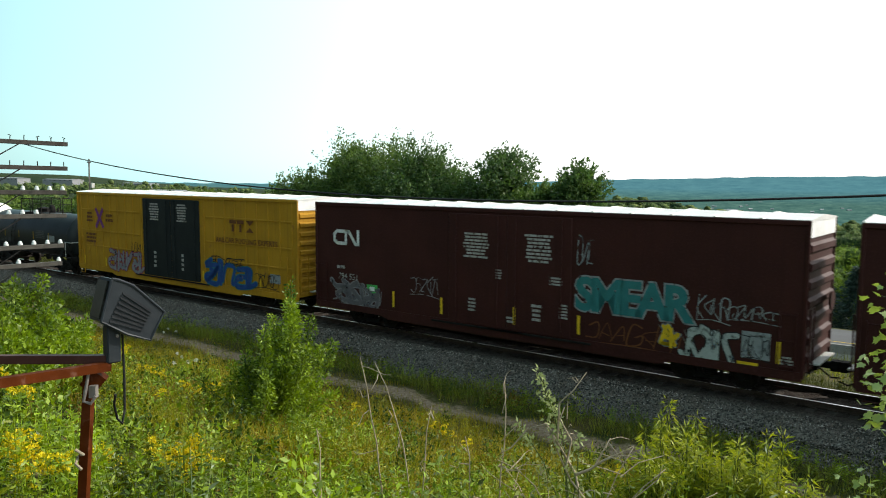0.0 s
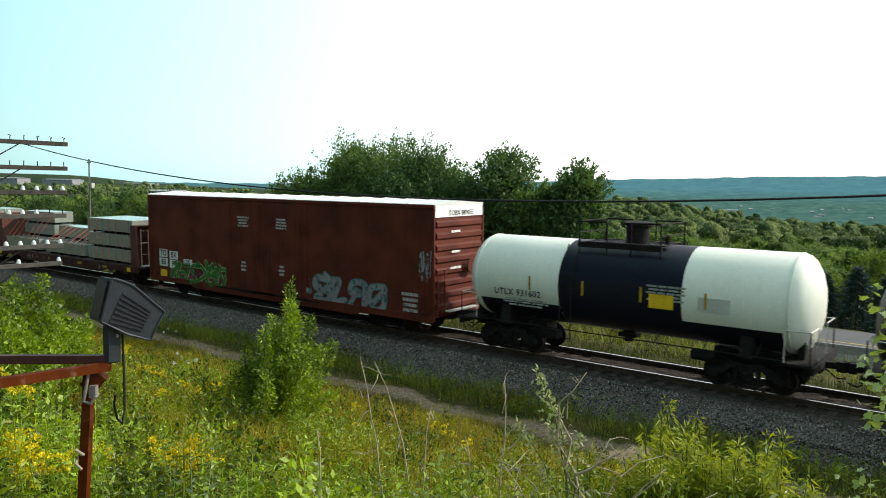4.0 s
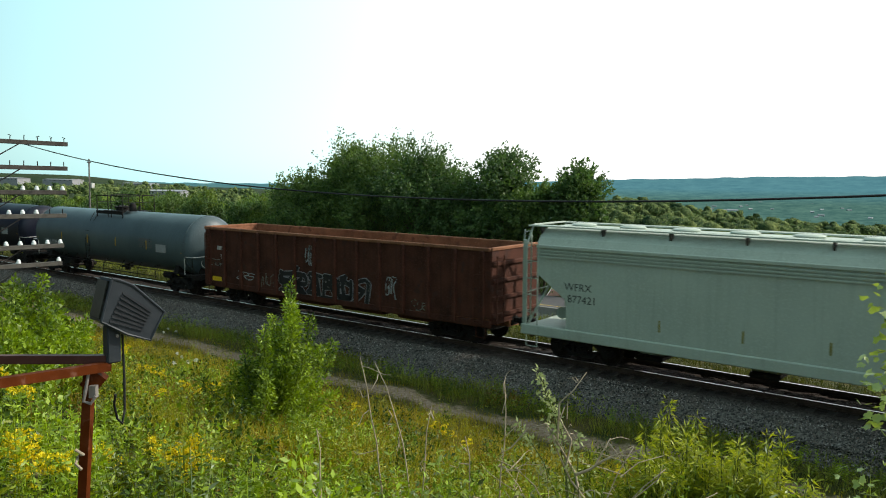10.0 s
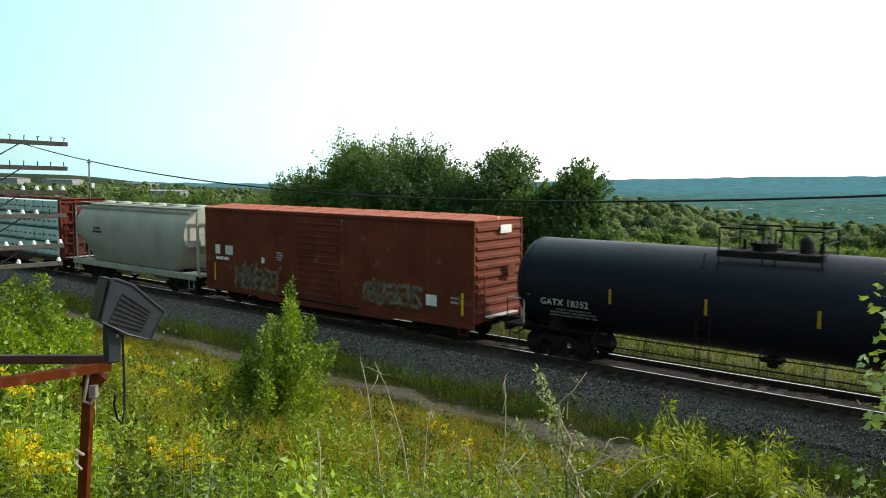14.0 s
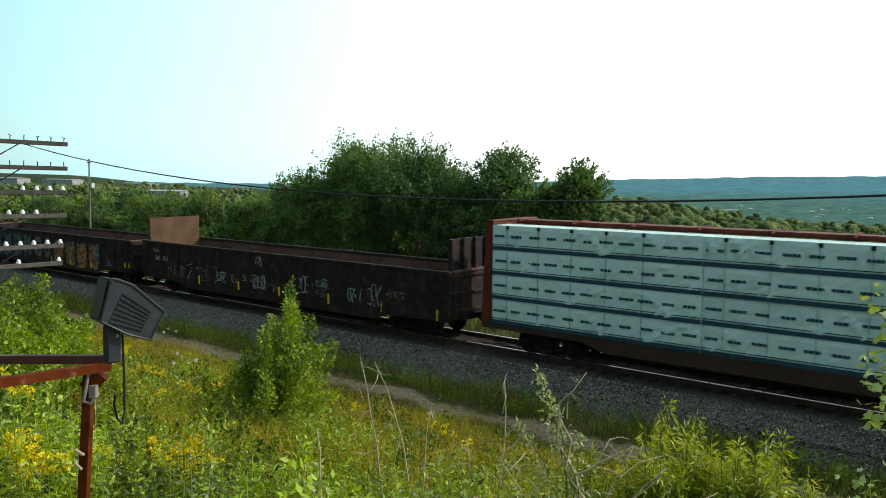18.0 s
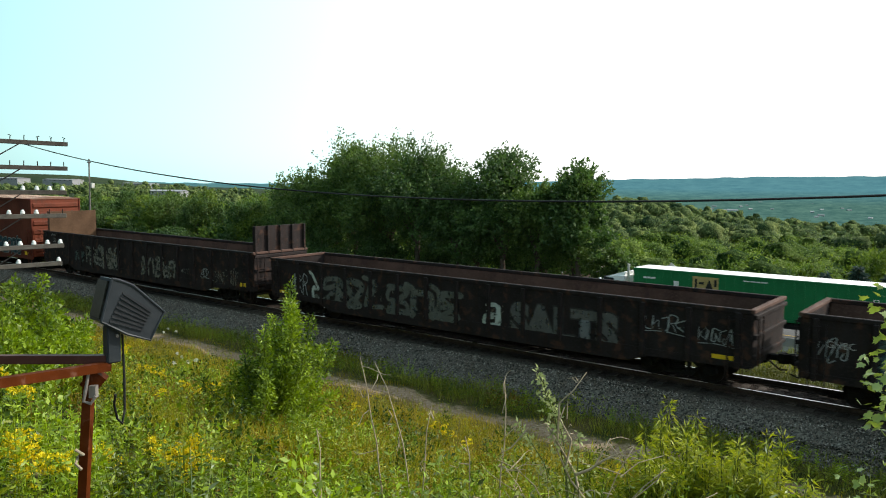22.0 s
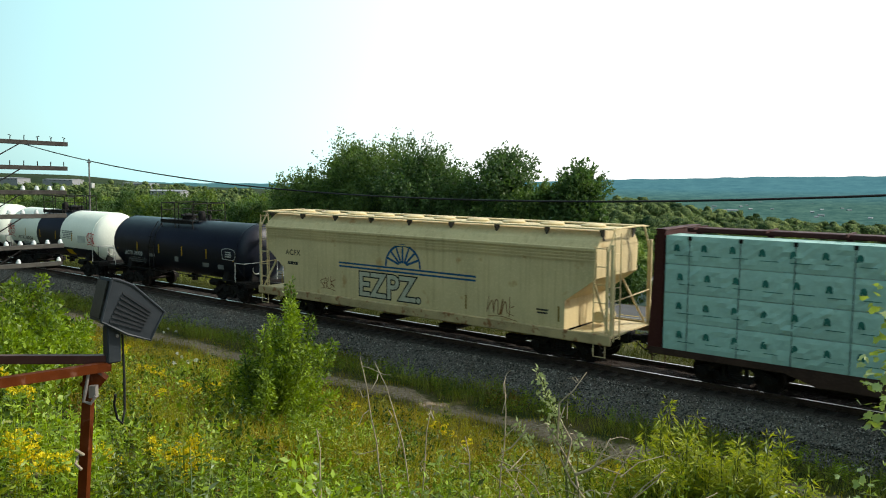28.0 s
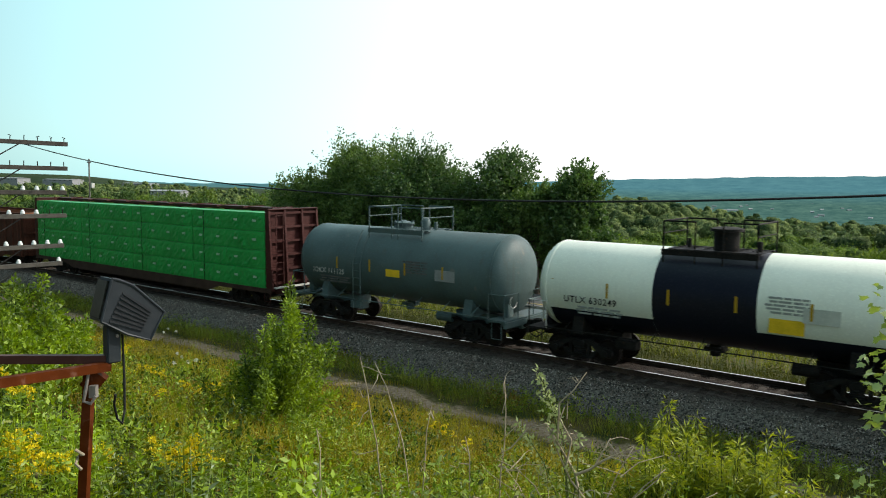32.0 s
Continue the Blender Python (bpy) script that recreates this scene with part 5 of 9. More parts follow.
# ---------------------------------------------------------------- the train, front to rear
def cars_front():
    y = -1.506
    # leading maroon boxcar, only its rear end comes into view
    boxcar(5.95, 18.7, 4.9, M_MAROON, M_GREYROOF, "maroon high-cube boxcar with a pale metal roof", band=M_WHITEPAINT, posts=0)

    car = boxcar(-13.9, 18.7, 4.9, M_MAROON, M_GREYROOF, "maroon double-door boxcar with teal and white graffiti", ribs=7, band=M_WHITEPAINT, door=[(-2.45, 0.0), (0.02, 2.45)])
    yd = y - 0.05
    g = Geo()
    w = 0.13
    g.ribbon([(-6.98, 3.3), (-6.98, 3.82)], 0, y)
    g.ribbon([(-7.55, 3.78), (-8.1, 3.78), (-8.26, 3.66), (-8.26, 3.42), (-8.1, 3.3), (-7.62, 3.3), (-7.62, 3.78), (-7.45, 3.78), (-7.1, 3.3), (-6.95, 3.3), (-6.95, 3.82)], w, y)
    part("emblem", g, D_CLEAN, car, "white line emblem")
    bars(car, -7.9, 2.35, 0.6, 0.2, 1, D_WHITE, y, 1)
    lettering(car, "794 551", -7.5, 1.98, 0.34, D_WHITE, y)
    for x, z, w, h, n in ((-1.25, 3.62, 1.1, 0.9, 8), (1.25, 3.66, 1.1, 0.95, 8), (-0.3, 2.7, 0.3, 0.35, 4), (1.9, 2.65, 0.5, 0.3, 3), (-1.4, 1.55, 0.35, 0.5, 4), (1.2, 1.55, 0.4, 0.6, 4), (2.2, 1.7, 0.35, 0.5, 5), (0.2, 1.2, 0.35, 0.25, 2), (8.9, 1.15, 0.35, 0.25, 3)):
        bars(car, x, z, w, h, n, D_WHITE, yd if abs(x) < 2.5 else y, int(x * 10 + 50))
    word_piece(car, "SMEAR", 4.45, 2.3, 1.4, D_TEAL, D_SILVER, y, 0.055, 0.82, "teal block letters with a pale outline")
    scrawl(car, 2.9, 3.7, 0.5, 1.3, D_SILVER, y, 4, 3, 0.035)
    scrawl(car, 6.9, 2.35, 0.9, 0.7, D_SILVER, y, 5, 4, 0.035)
    scrawl(car, 8.0, 2.3, 1.3, 0.4, D_SILVER, y, 6, 6, 0.03)
    piece(car, 6.15, 7.6, 0.72, 1.75, D_PALE, D_BLACK, y - 0.002, 7, 2, "pale two-letter sprayed piece")
    scrawl(car, 4.6, 1.25, 3.2, 0.7, D_BROWN, y, 8, 7, 0.04)
    patch(car, 8.1, 1.45, 0.75, 0.75, D_SILVER, y)
    scrawl(car, 8.1, 1.45, 0.7, 0.7, D_BLACK, y - 0.006, 9, 4, 0.03)
    scrawl(car, -3.6, 2.0, 1.3, 0.7, D_LILAC, y, 10, 5, 0.035)
    scrawl(car, -7.0, 1.3, 2.6, 0.8, D_LILAC, y, 11, 6, 0.05)
    piece(car, -8.3, -5.8, 0.85, 1.7, decal_material("mauve_grey_spray", (0.13, 0.12, 0.13), 0.5), D_LILAC, y + 0.002, 12, 3)
    patch(car, -6.2, 1.62, 0.55, 0.32, material("green_sign", (0.08, 0.5, 0.12), 0.5), y, "placard", "small bright green placard")
    patch(car, -6.2, 1.62, 0.26, 0.16, D_CLEAN, y - 0.005)
    reflectors(car, (-5.05, -2.75, 0.35, 2.75, 5.75, 8.7), 1.35, D_GOLD, y - 0.055, 0.6)
    patch(car, 7.9, 0.86, 0.55, 0.22, D_GOLD, y, "placard", "yellow stencil plate")
    piece(car, 5.4, 5.9, 1.1, 1.8, D_GOLD, D_SILVER, y, 14, 1)

    car = boxcar(-33.7, 18.7, 4.95, M_YELLOW, M_GREYROOF, "yellow boxcar with dark plug doors and graffiti", ribs=9, band=M_WHITEPAINT, door=[(-2.5, -0.02), (0.02, 2.4)], door_mat=M_DOORGREEN, posts=24)
    for z in (2.0, 2.85, 4.0):
        for a, b in ((-8.9, -2.9), (2.9, 8.9)):
            part("side_rib", Geo().box(a, y - 0.03, z - 0.035, b, y + 0.01, z + 0.035, 0.01), M_YELLOW, car)
    yb = y - 0.05
    g = Geo()
    for x in (5.0, 5.55):
        g.box(x - 0.24, yb - 0.004, 3.78, x + 0.24, yb, 3.94).box(x - 0.08, yb - 0.004, 3.42, x + 0.08, yb, 3.74)
    g.prism([(5.95, 3.94), (6.5, 3.94), (6.22, 3.72)], 1, yb - 0.004, yb).prism([(5.95, 3.42), (6.5, 3.42), (6.22, 3.64)], 1, yb - 0.004, yb)
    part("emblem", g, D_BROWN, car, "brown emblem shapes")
    lettering(car, "RAILCAR POOLING EXPERTS", 5.9, 2.99, 0.34, D_BROWN, yb, 0.004)
    g = Geo().ribbon([(-7.2, 4.05), (-6.5, 3.1)], 0.2, yb).ribbon([(-6.5, 4.05), (-7.2, 3.1)], 0.2, yb)
    part("emblem", g, decal_material("purple_emblem", (0.2, 0.05, 0.2), 0.55), car, "crossed arrows emblem")
    bars(car, -7.9, 3.6, 0.7, 0.6, 3, D_BROWN, yb, 32)
    bars(car, -5.8, 3.6, 0.8, 0.5, 2, D_BROWN, yb, 33)
    bars(car, -7.8, 2.45, 1.3, 0.6, 3, D_BROWN, yb, 34)
    for x in (-1.4, 1.0):
        bars(car, x, 4.1, 0.95, 0.9, 7, D_WHITE, y - 0.06, int(x * 7 + 90))
        bars(car, x, 1.7, 0.25, 0.9, 4, D_WHITE, y - 0.06, int(x * 7 + 60))
    piece(car, -6.0, -2.7, 0.85, 1.95, D_LILAC, D_MAGENTA, yb, 35, 4, "lilac and pink sprayed piece")
    piece(car, 2.8, 6.3, 0.85, 1.95, D_BLUE, D_TEAL, yb, 36, 3, "large blue sprayed piece")
    scrawl(car, 4.5, 2.05, 2.6, 0.35, D_BLACK, yb, 37, 6, 0.05)
    scrawl(car, -3.2, 2.2, 0.8, 0.6, D_BLACK, yb, 38, 3, 0.04)
    patch(car, 7.9, 1.5, 0.7, 0.4, D_SILVER, yb)
    scrawl(car, 7.3, 1.4, 1.6, 0.7, D_BLACK, yb - 0.01, 39, 5, 0.035)
    reflectors(car, (-8.6, -6.3, 2.65, 6.9, 8.8), 1.2, D_GOLD, yb)


D_PALELINE = decal_material("pale_tank_lettering", (0.42, 0.43, 0.42), 0.6)
D_DIMTEXT = decal_material("dim_stencil", (0.10, 0.10, 0.10), 0.5)
D_GREYTEXT = decal_material("grey_stencil", (0.30, 0.32, 0.30), 0.55)


D_DEEPGREEN = decal_material("deep_green_spray", (0.045, 0.15, 0.03), 0.4)
D_PALEGREEN = decal_material("pale_green_spray", (0.26, 0.46, 0.16), 0.4)
D_RUSTYGOLD = decal_material("dusty_gold_reflector", (0.35, 0.20, 0.02), 0.7)
D_TANKMARK = decal_material("dusty_reflector", (0.42, 0.25, 0.015), 0.6)


def tank_marks(car, L, dark=True, seed=0, number=None, mark=None, x=-3.2, size=0.29, zc=2.5, y=-1.428, block=-4.0, plate=-2.6):
    """Lettering and reflectors that follow the barrel are small flat plates on its near flank."""
    ink = D_PALELINE if dark else D_BLACK
    fine = D_DIMTEXT if dark else D_GREYTEXT
    if mark:
        lettering(car, mark + " " + number, x, zc - 0.38, size, ink, y + 0.004, 0.004, 1.1)
    for i in range(6):
        xx = -L / 2 + 0.9 + (L - 1.8) * i / 5
        patch(car, xx, zc + 0.0, 0.075, 0.46, D_TANKMARK, y - 0.004 if 0 < i < 5 else y + 0.04, "reflector")
    bars(car, x + 0.3, zc - (0.7 if mark else 0.45), 1.8, 0.28, 3, fine, y + (0.09 if mark else 0.02), seed, "stencil_block")
    if block is None:
        return
    patch(car, L / 2 + plate, zc - 0.1, 0.9, 0.4, decal_material("stencil_plate", (0.25, 0.26, 0.26) if dark else (0.5, 0.52, 0.46), 0.6), y, "stencil_plate")
    bars(car, L / 2 + block, zc + 0.1, 1.3, 0.5, 5, fine, y, seed + 1, "stencil_block")


def low_panel(car, x, w, zc, radius, a0, a1, mat, label):
    """A panel painted low on the barrel, following its curve between two angles from the bottom."""
    vs, n = [], 6
    for xx in (x - w / 2, x + w / 2):
        vs += [(xx, -(radius + 0.012) * math.sin(q), zc - (radius + 0.012) * math.cos(q)) for q in (radians(a0 + (a1 - a0) * i / n) for i in range(n + 1))]
    return part("placard", Geo().add(vs, [(i, i + 1, n + 2 + i, n + 1 + i) for i in range(n)]), mat, car, label)


def side_rails(car, L):
    """Long running rails hung below the barrel on short drop posts."""
    for y in (-1.42, 1.42):
        part("running_rail", Geo().tube([(-L / 2 + 3.2, y, 0.78), (L / 2 - 3.2, y, 0.78)], 0.022, 6).tube([(-L / 2 + 3.2, y * 0.97, 0.60), (L / 2 - 3.2, y * 0.97, 0.60)], 0.018, 6), M_STEEL, car)
        for i in range(7):
            x = -L / 2 + 3.3 + (L - 6.6) * i / 6
            part("rail_post", Geo().tube([(x, y * 0.8, 1.35), (x, y, 1.0), (x, y, 0.58)], 0.02, 6), M_STEEL, car)


def cars_second():
    car = tank_car(-50.1, 11.8, "charcoal tank car with worn lettering", M_TANKDARK, rails="high", radius=1.34, crest=3.52)
    tank_marks(car, 11.8, True, 3, None, None, zc=2.15, y=-1.348)
    car = tank_car(-62.95, 11.5, "white tank car with a broad black middle band", M_TANKWHITE, M_TANKBLACK, (-1.85, 2.2), M_TANKBLACK, fittings="dome")
    tank_marks(car, 11.5, False, 5, "931602", "UTLX", -3.4)
    patch(car, 1.6, 2.35, 0.75, 0.42, D_GOLD, -1.425, "placard", "yellow hazard panel")

    y = -1.506
    car = boxcar(-79.16, 18.7, 4.95, M_REDOX, M_GREYROOF, "oxide-red double-door boxcar with green graffiti", ribs=8, band=M_WHITEPAINT, door=[(-2.9, -0.2), (-0.18, 2.5)], posts=0)
    M_PLATE = material("white_number_plate", (0.7, 0.7, 0.66), 0.6)
    for x, z, words in ((-8.1, 2.05, "TO"), (-7.2, 2.0, "BX"), (-8.1, 1.6, "88"), (-7.2, 1.56, "90"), (-6.0, 1.68, "35")):
        patch(car, x, z, 0.72, 0.4, M_PLATE, y, "number_panel", "white number panel")
        lettering(car, words, x, z, 0.4, D_BLACK, y - 0.006, 0.008)
    patch(car, -8.1, 0.95, 0.55, 0.55, D_GOLD, y, "placard", "orange and yellow plate")
    piece(car, -7.3, -3.1, 0.74, 1.35, D_MAGENTA, D_BLACK, y - 0.003, 52, 5, "magenta underlay of the sprayed piece", 0.4)
    piece(car, -7.4, -2.9, 0.74, 1.72, D_DEEPGREEN, D_PALEGREEN, y - 0.014, 51, 6, "green wild-style piece with pale outlines", 0.5)
    piece(car, 1.9, 7.0, 0.78, 1.9, D_LILAC, D_TEAL, y - 0.003, 53, 5, "pale blue sprayed piece")
    scrawl(car, 8.9, 2.7, 0.5, 1.1, D_SILVER, y, 54, 3, 0.05)
    for x in (-1.6, 1.0):
        bars(car, x, 3.9, 0.85, 0.5, 4, D_WHITE, y - 0.055, int(x * 9) + 70)
        bars(car, x, 1.9, 0.4, 0.5, 3, D_WHITE, y - 0.055, int(x * 9) + 80)
    bars(car, 8.2, 1.2, 0.9, 1.0, 5, D_WHITE, y, 56)
    part("wall_panel", Geo().box(-4.2, y - 0.02, 3.8, -3.5, y, 4.2, 0.01), M_REDOX, car)
    lettering(car, "TOBX 889035", 0, 0, 0.26, D_BLACK, 0, 0.004).matrix_basis = pose(9.345, 0.1, 4.62, 0, 0, 90)
    for z in (3.95, 3.2, 2.6):
        b = bars(car, 0, 0, 0.7, 0.14, 1, D_CLEAN, 0, int(z * 10))
        b.matrix_basis = pose(9.4, -0.3, z, 0, 0, 90)


def flat_with_boards(c, L, label, stacks, seed, number, number_x=-4.6):
    """Bulkhead flat car and the wrapped board bundles that ride on it."""
    car = rail_car("bulkhead_flat_car", c, L, label, "flat car", reach=2.2)
    h = L / 2
    paint = M_FLAT
    part("deck", Geo().box(-h, -1.4, 1.0, h, 1.4, 1.12), M_DECK, car, "dark worn timber deck")
    for yy in (-1, 1):
        belly = [(-h, 1.12), (-h, 0.8), (-h + 3.2, 0.8), (-h + 4.0, 0.58), (h - 4.0, 0.58), (h - 3.2, 0.8), (h, 0.8), (h, 1.12)]
        part("side_sill", Geo().prism(belly, 1, yy * 1.42 - 0.05, yy * 1.42 + 0.05), paint, car)
        pocket = Geo().box(-0.1, -0.07, 0.68, 0.1, 0.07, 1.05, 0.015).mesh("stake_pocket", paint)
        for i in range(11):
            put("stake_pocket", pocket, car, pose(-h + 1.2 + (L - 2.4) * i / 10, yy * 1.5, 0))
    part("center_sill", Geo().box(-h, -0.3, 0.62, h, 0.3, 1.0), M_STEEL, car)
    for s in (-1, 1):
        x, top = s * (h - 0.75), 3.25
        b = part("bulkhead", Geo().box(x - 0.05, -1.38, 1.1, x + 0.05, 1.38, top), M_BULKHEAD, car, "rust-red steel bulkhead")
        for y in (-1.36, 1.36):
            part("bulkhead_wing", Geo().prism([(0, 1.1), (s * 0.72, 1.1), (s * 0.5, top), (0, top)], 1, y - 0.04, y + 0.04), M_BULKHEAD, b, m=pose(x, 0, 0))
        for y in (-0.55, 0.1, 0.7):
            part("bulkhead_post", Geo().prism([(0, 1.1), (s * 0.3, 1.1), (s * 0.2, top), (0, top)], 1, y - 0.05, y + 0.05), M_BULKHEAD, b, m=pose(x, 0, 0))
        part("bulkhead_cap", Geo().box(min(x, x + s * 0.5), -1.4, top - 0.05, max(x, x + s * 0.5), 1.4, top + 0.02, 0.02), M_BULKHEAD, b)
        ladder(car, s * (h - 0.05), -1.0, 1.15, 3.0, 0.42, "y", M_FLATRUNG)
        ladder(car, s * (h - 0.05), 1.0, 1.15, 3.0, 0.42, "y", M_FLATRUNG)
        part("end_handrail", Geo().cyl((s * (h - 0.03), -1.3, 2.35), (s * (h - 0.03), 1.3, 2.45), 0.02), M_FLATRUNG, car)
        part("end_step", Geo().box(s * h - 0.2, -1.2, 1.12, s * h + 0.1, 1.2, 1.17), M_GALV, car)
        step_iron(car, s * (h - 0.4), -1.42, paint)
    lettering(car, number, number_x, 0.84, 0.3, D_WHITE, -1.475)
    bars(car, number_x + 1.9, 0.9, 1.3, 0.2, 2, D_DIMTEXT, -1.475, seed)
    for x in (-h + 5.6, -1.4, h - 6.2, h - 3.4):
        patch(car, x, 0.9, 0.45, 0.14, D_RUSTYGOLD, -1.475, "reflector", "dusty yellow reflector")
    patch(car, 4.6, 0.85, 0.4, 0.26, D_DIMTEXT, -1.475)
    patch(car, h - 1.0, 0.92, 0.5, 0.22, D_GOLD, -1.475, "placard", "yellow plate")
    patch(car, -h + 0.6, 0.86, 0.35, 0.22, D_GOLD, -1.475, "placard", "yellow plate")
    k = 0
    hh = 0.66
    for near_x, near, far_x, far in stacks:
        for r, yc in [(r, -0.62) for r in range(near)] + [(r, 0.62) for r in range(far)]:
            k += 1
            x0, x1 = near_x if yc < 0 else far_x
            w = x1 - x0
            slip = random.uniform(-0.04, 0.04)
            ob = new("wrapped_board_bundle")
            tagged(ob, "grey wrapped bundle of building boards on a flat car", "board bundle", "board bundles on the flat cars")
            b = part("wrapping", Geo().box(-w / 2, -0.6, 0, w / 2, 0.6, hh, 0.012), M_SLAB, ob)
            n = max(3, int(w / 0.62))
            for i in range(n):
                x = -w / 2 + w * (i + 0.5) / n
                ink = M_STRAP if (i + k) % 4 else M_STRAPGREY
                if yc < 0 and near == far:
                    part("strap", Geo().box(x - 0.014, -0.615, -0.04, x + 0.014, -0.603, hh + 0.03), ink, b)
                elif yc < 0:
                    up = 0.8 * (far - 1) + hh
                    part("strap", Geo().prism([(-0.60, hh), (-0.60, hh + 0.02), (0.62, up + 0.02), (0.62, up)], 0, x - 0.016, x + 0.016), ink, b)
                    part("strap", Geo().box(x - 0.008, -0.612, 0.0, x + 0.008, -0.603, hh + 0.01), ink, b)
            bars(b, -w * 0.2, hh * 0.6, 0.7, 0.1, 1, D_LILAC, -0.61, seed + k)
            runner = Geo().box(-0.05, -0.56, -0.13, 0.05, 0.56, 0).mesh("runner", M_STEEL)
            for i in range(4):
                put("runner", runner, ob, pose(-w / 2 + w * (i + 0.5) / 4, 0, 0))
            loaded(ob, c, (x0 + x1) / 2 + slip, yc, 1.12 + 0.13 + r * 0.80)


M_STENCILPLATE = material("grey_stencilled_plate", (0.15, 0.155, 0.15), 0.6)
M_STRAPGREY = material("grey_strap", (0.15, 0.15, 0.14), 0.6)
M_BULKHEAD = material("dull_red_bulkhead", (0.105, 0.042, 0.031), 0.75, dark=0.65, scale=1.2, streak=0.5, stain=(0.05, 0.03, 0.025), stain_at=0.62)
M_FLAT = material("brown_red_flat_car", (0.052, 0.021, 0.016), 0.7, dark=0.65, scale=1, streak=0.4, stain=(0.07, 0.035, 0.025), stain_at=0.65)
M_FLATRUNG = material("pale_rusty_rung", (0.45, 0.30, 0.24), 0.6, dark=0.7)
M_DECK = material("worn_timber_deck", (0.09, 0.07, 0.06), 0.9, dark=0.6, scale=2, bump=0.4)


def cars_third():
    flat_with_boards(-98.4, 17.3, "rust-red bulkhead flat car loaded with grey board bundles", [((-7.75, -3.1), 1, (-7.75, -3.6), 3), ((-2.2, 2.5), 1, (-3.0, 2.55), 2), ((3.05, 7.78), 3, (3.05, 7.78), 3)], 3, "HPJX 52369", -3.5)
    flat_with_boards(-116.75, 17.0, "rust-red bulkhead flat car with stacked board bundles", [((-7.6, -2.7), 3, (-7.6, -2.7), 3), ((-2.6, 2.45), 2, (-2.6, 2.45), 2), ((2.55, 7.48), 3, (2.55, 7.48), 3)], 8, "HPJX 52201", -3.9)
    car = covered_hopper(-136.0, 18.5, "pale grey-green covered hopper with open slanted ends", M_PALEHOP)
    y = -1.485
    lettering(car, "WFRX", -7.2, 2.5, 0.34, D_BLACK, y)
    lettering(car, "877421", -7.05, 2.12, 0.34, D_BLACK, y)
    reflectors(car, (-4.5, -2.1, 0.1, 2.9), 1.62, decal_material("faded_reflector", (0.22, 0.2, 0.05), 0.6), y, 0.35, 0.06)
    reflectors(car, (6.6,), 1.9, D_GOLD, y, 0.8, 0.08)
    bars(car, 6.0, 1.0, 0.4, 0.12, 1, D_BLACK, -1.565, 4)

    # high-sided rusty gondola
    c, L = -154.66, 16.3
    car = rail_car("gondola_car", c, L, "heavily rusted high-sided open gondola with faded graffiti", "gondola car", reach=2.0)
    h, top = L / 2, 3.55
    for s in (-1, 1):
        part("side_wall", Geo().prism([(-h, top), (h, top), (h, 1.1), (h - 2.6, 1.0), (-h + 2.6, 1.0), (-h, 1.1)], 1, s * 1.48 - 0.03, s * 1.48 + 0.03), M_RUST, car)
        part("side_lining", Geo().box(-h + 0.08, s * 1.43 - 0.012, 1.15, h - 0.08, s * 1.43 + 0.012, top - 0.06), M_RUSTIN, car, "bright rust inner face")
        # the lighter rust puts sun on the top rail into its colour
        part("top_rail", Geo().box(-h, s * 1.5 - 0.08, top - 0.12, h, s * 1.5 + 0.08, top, 0.02), M_RUSTIN, car, "rusty top rail coloured lighter as if sunlit")
        part("side_sill", Geo().box(-h, s * 1.48 - 0.06, 0.78, h, s * 1.48 + 0.06, 1.02, 0.02), M_RUST, car)
        post = Geo().box(-0.08, -0.07, 0.85, 0.08, 0.07, top - 0.1, 0.02).mesh("side_post", M_RUST)
        for i in range(14):
            put("side_post", post, car, pose(-h + 0.3 + (L - 0.6) * i / 13, s * 1.58, 0))
        part("end_wall", Geo().box(s * h - 0.04, -1.48, 0.9, s * h + 0.04, 1.48, top), M_RUST, car)
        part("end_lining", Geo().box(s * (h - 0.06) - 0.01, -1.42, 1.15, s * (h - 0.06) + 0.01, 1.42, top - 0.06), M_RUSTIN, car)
        for k in range(4):
            z = 1.2 + k * 0.6
            part("end_rib", Geo().box(s * (h + 0.07) - 0.06, -1.48, z - 0.07, s * (h + 0.07) + 0.06, 1.48, z + 0.07, 0.02), M_RUST, car)
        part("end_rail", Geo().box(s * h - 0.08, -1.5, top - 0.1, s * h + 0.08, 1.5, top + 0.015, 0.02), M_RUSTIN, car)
        ladder(car, s * (h - 0.4), -1.68, 0.95, 3.2, 0.42, "x", M_RUST)
        ladder(car, s * (h + 0.18), -1.15, 0.95, 3.2, 0.42, "y", M_RUST)
        step_iron(car, s * (h - 0.4), -1.5, M_RUST)
    part("floor", Geo().box(-h, -1.45, 1.02, h, 1.45, 1.12).box(-h, -0.3, 0.66, h, 0.3, 1.02), M_RUSTIN, car)
    for i in range(4):
        x = -4.6 + i * 3.05
        part("drop_door", Geo().prism([(-1.3, 1.05), (1.3, 1.05), (0.9, 0.52), (-0.9, 0.52)], 0, x - 1.1, x + 1.1), M_RUST, car)
    y = -1.52
    bars(car, -6.9, 2.6, 0.9, 0.3, 1, D_WHITE, y, 90)
    lettering(car, "110", -6.8, 2.2, 0.32, D_WHITE, y)
    for i, (x, z, w, hh) in enumerate(((-7.2, 1.9, 1.0, 0.5), (-5.2, 1.45, 1.2, 0.5), (-3.6, 1.4, 0.9, 0.6), (3.6, 1.8, 0.5, 0.9), (5.0, 1.2, 0.8, 0.5), (-0.9, 2.7, 0.5, 0.9))):
        scrawl(car, x, z, w, hh * 0.9, D_SILVER if i % 2 else D_CHALK, y - 0.004, 91 + i, 3, 0.045)
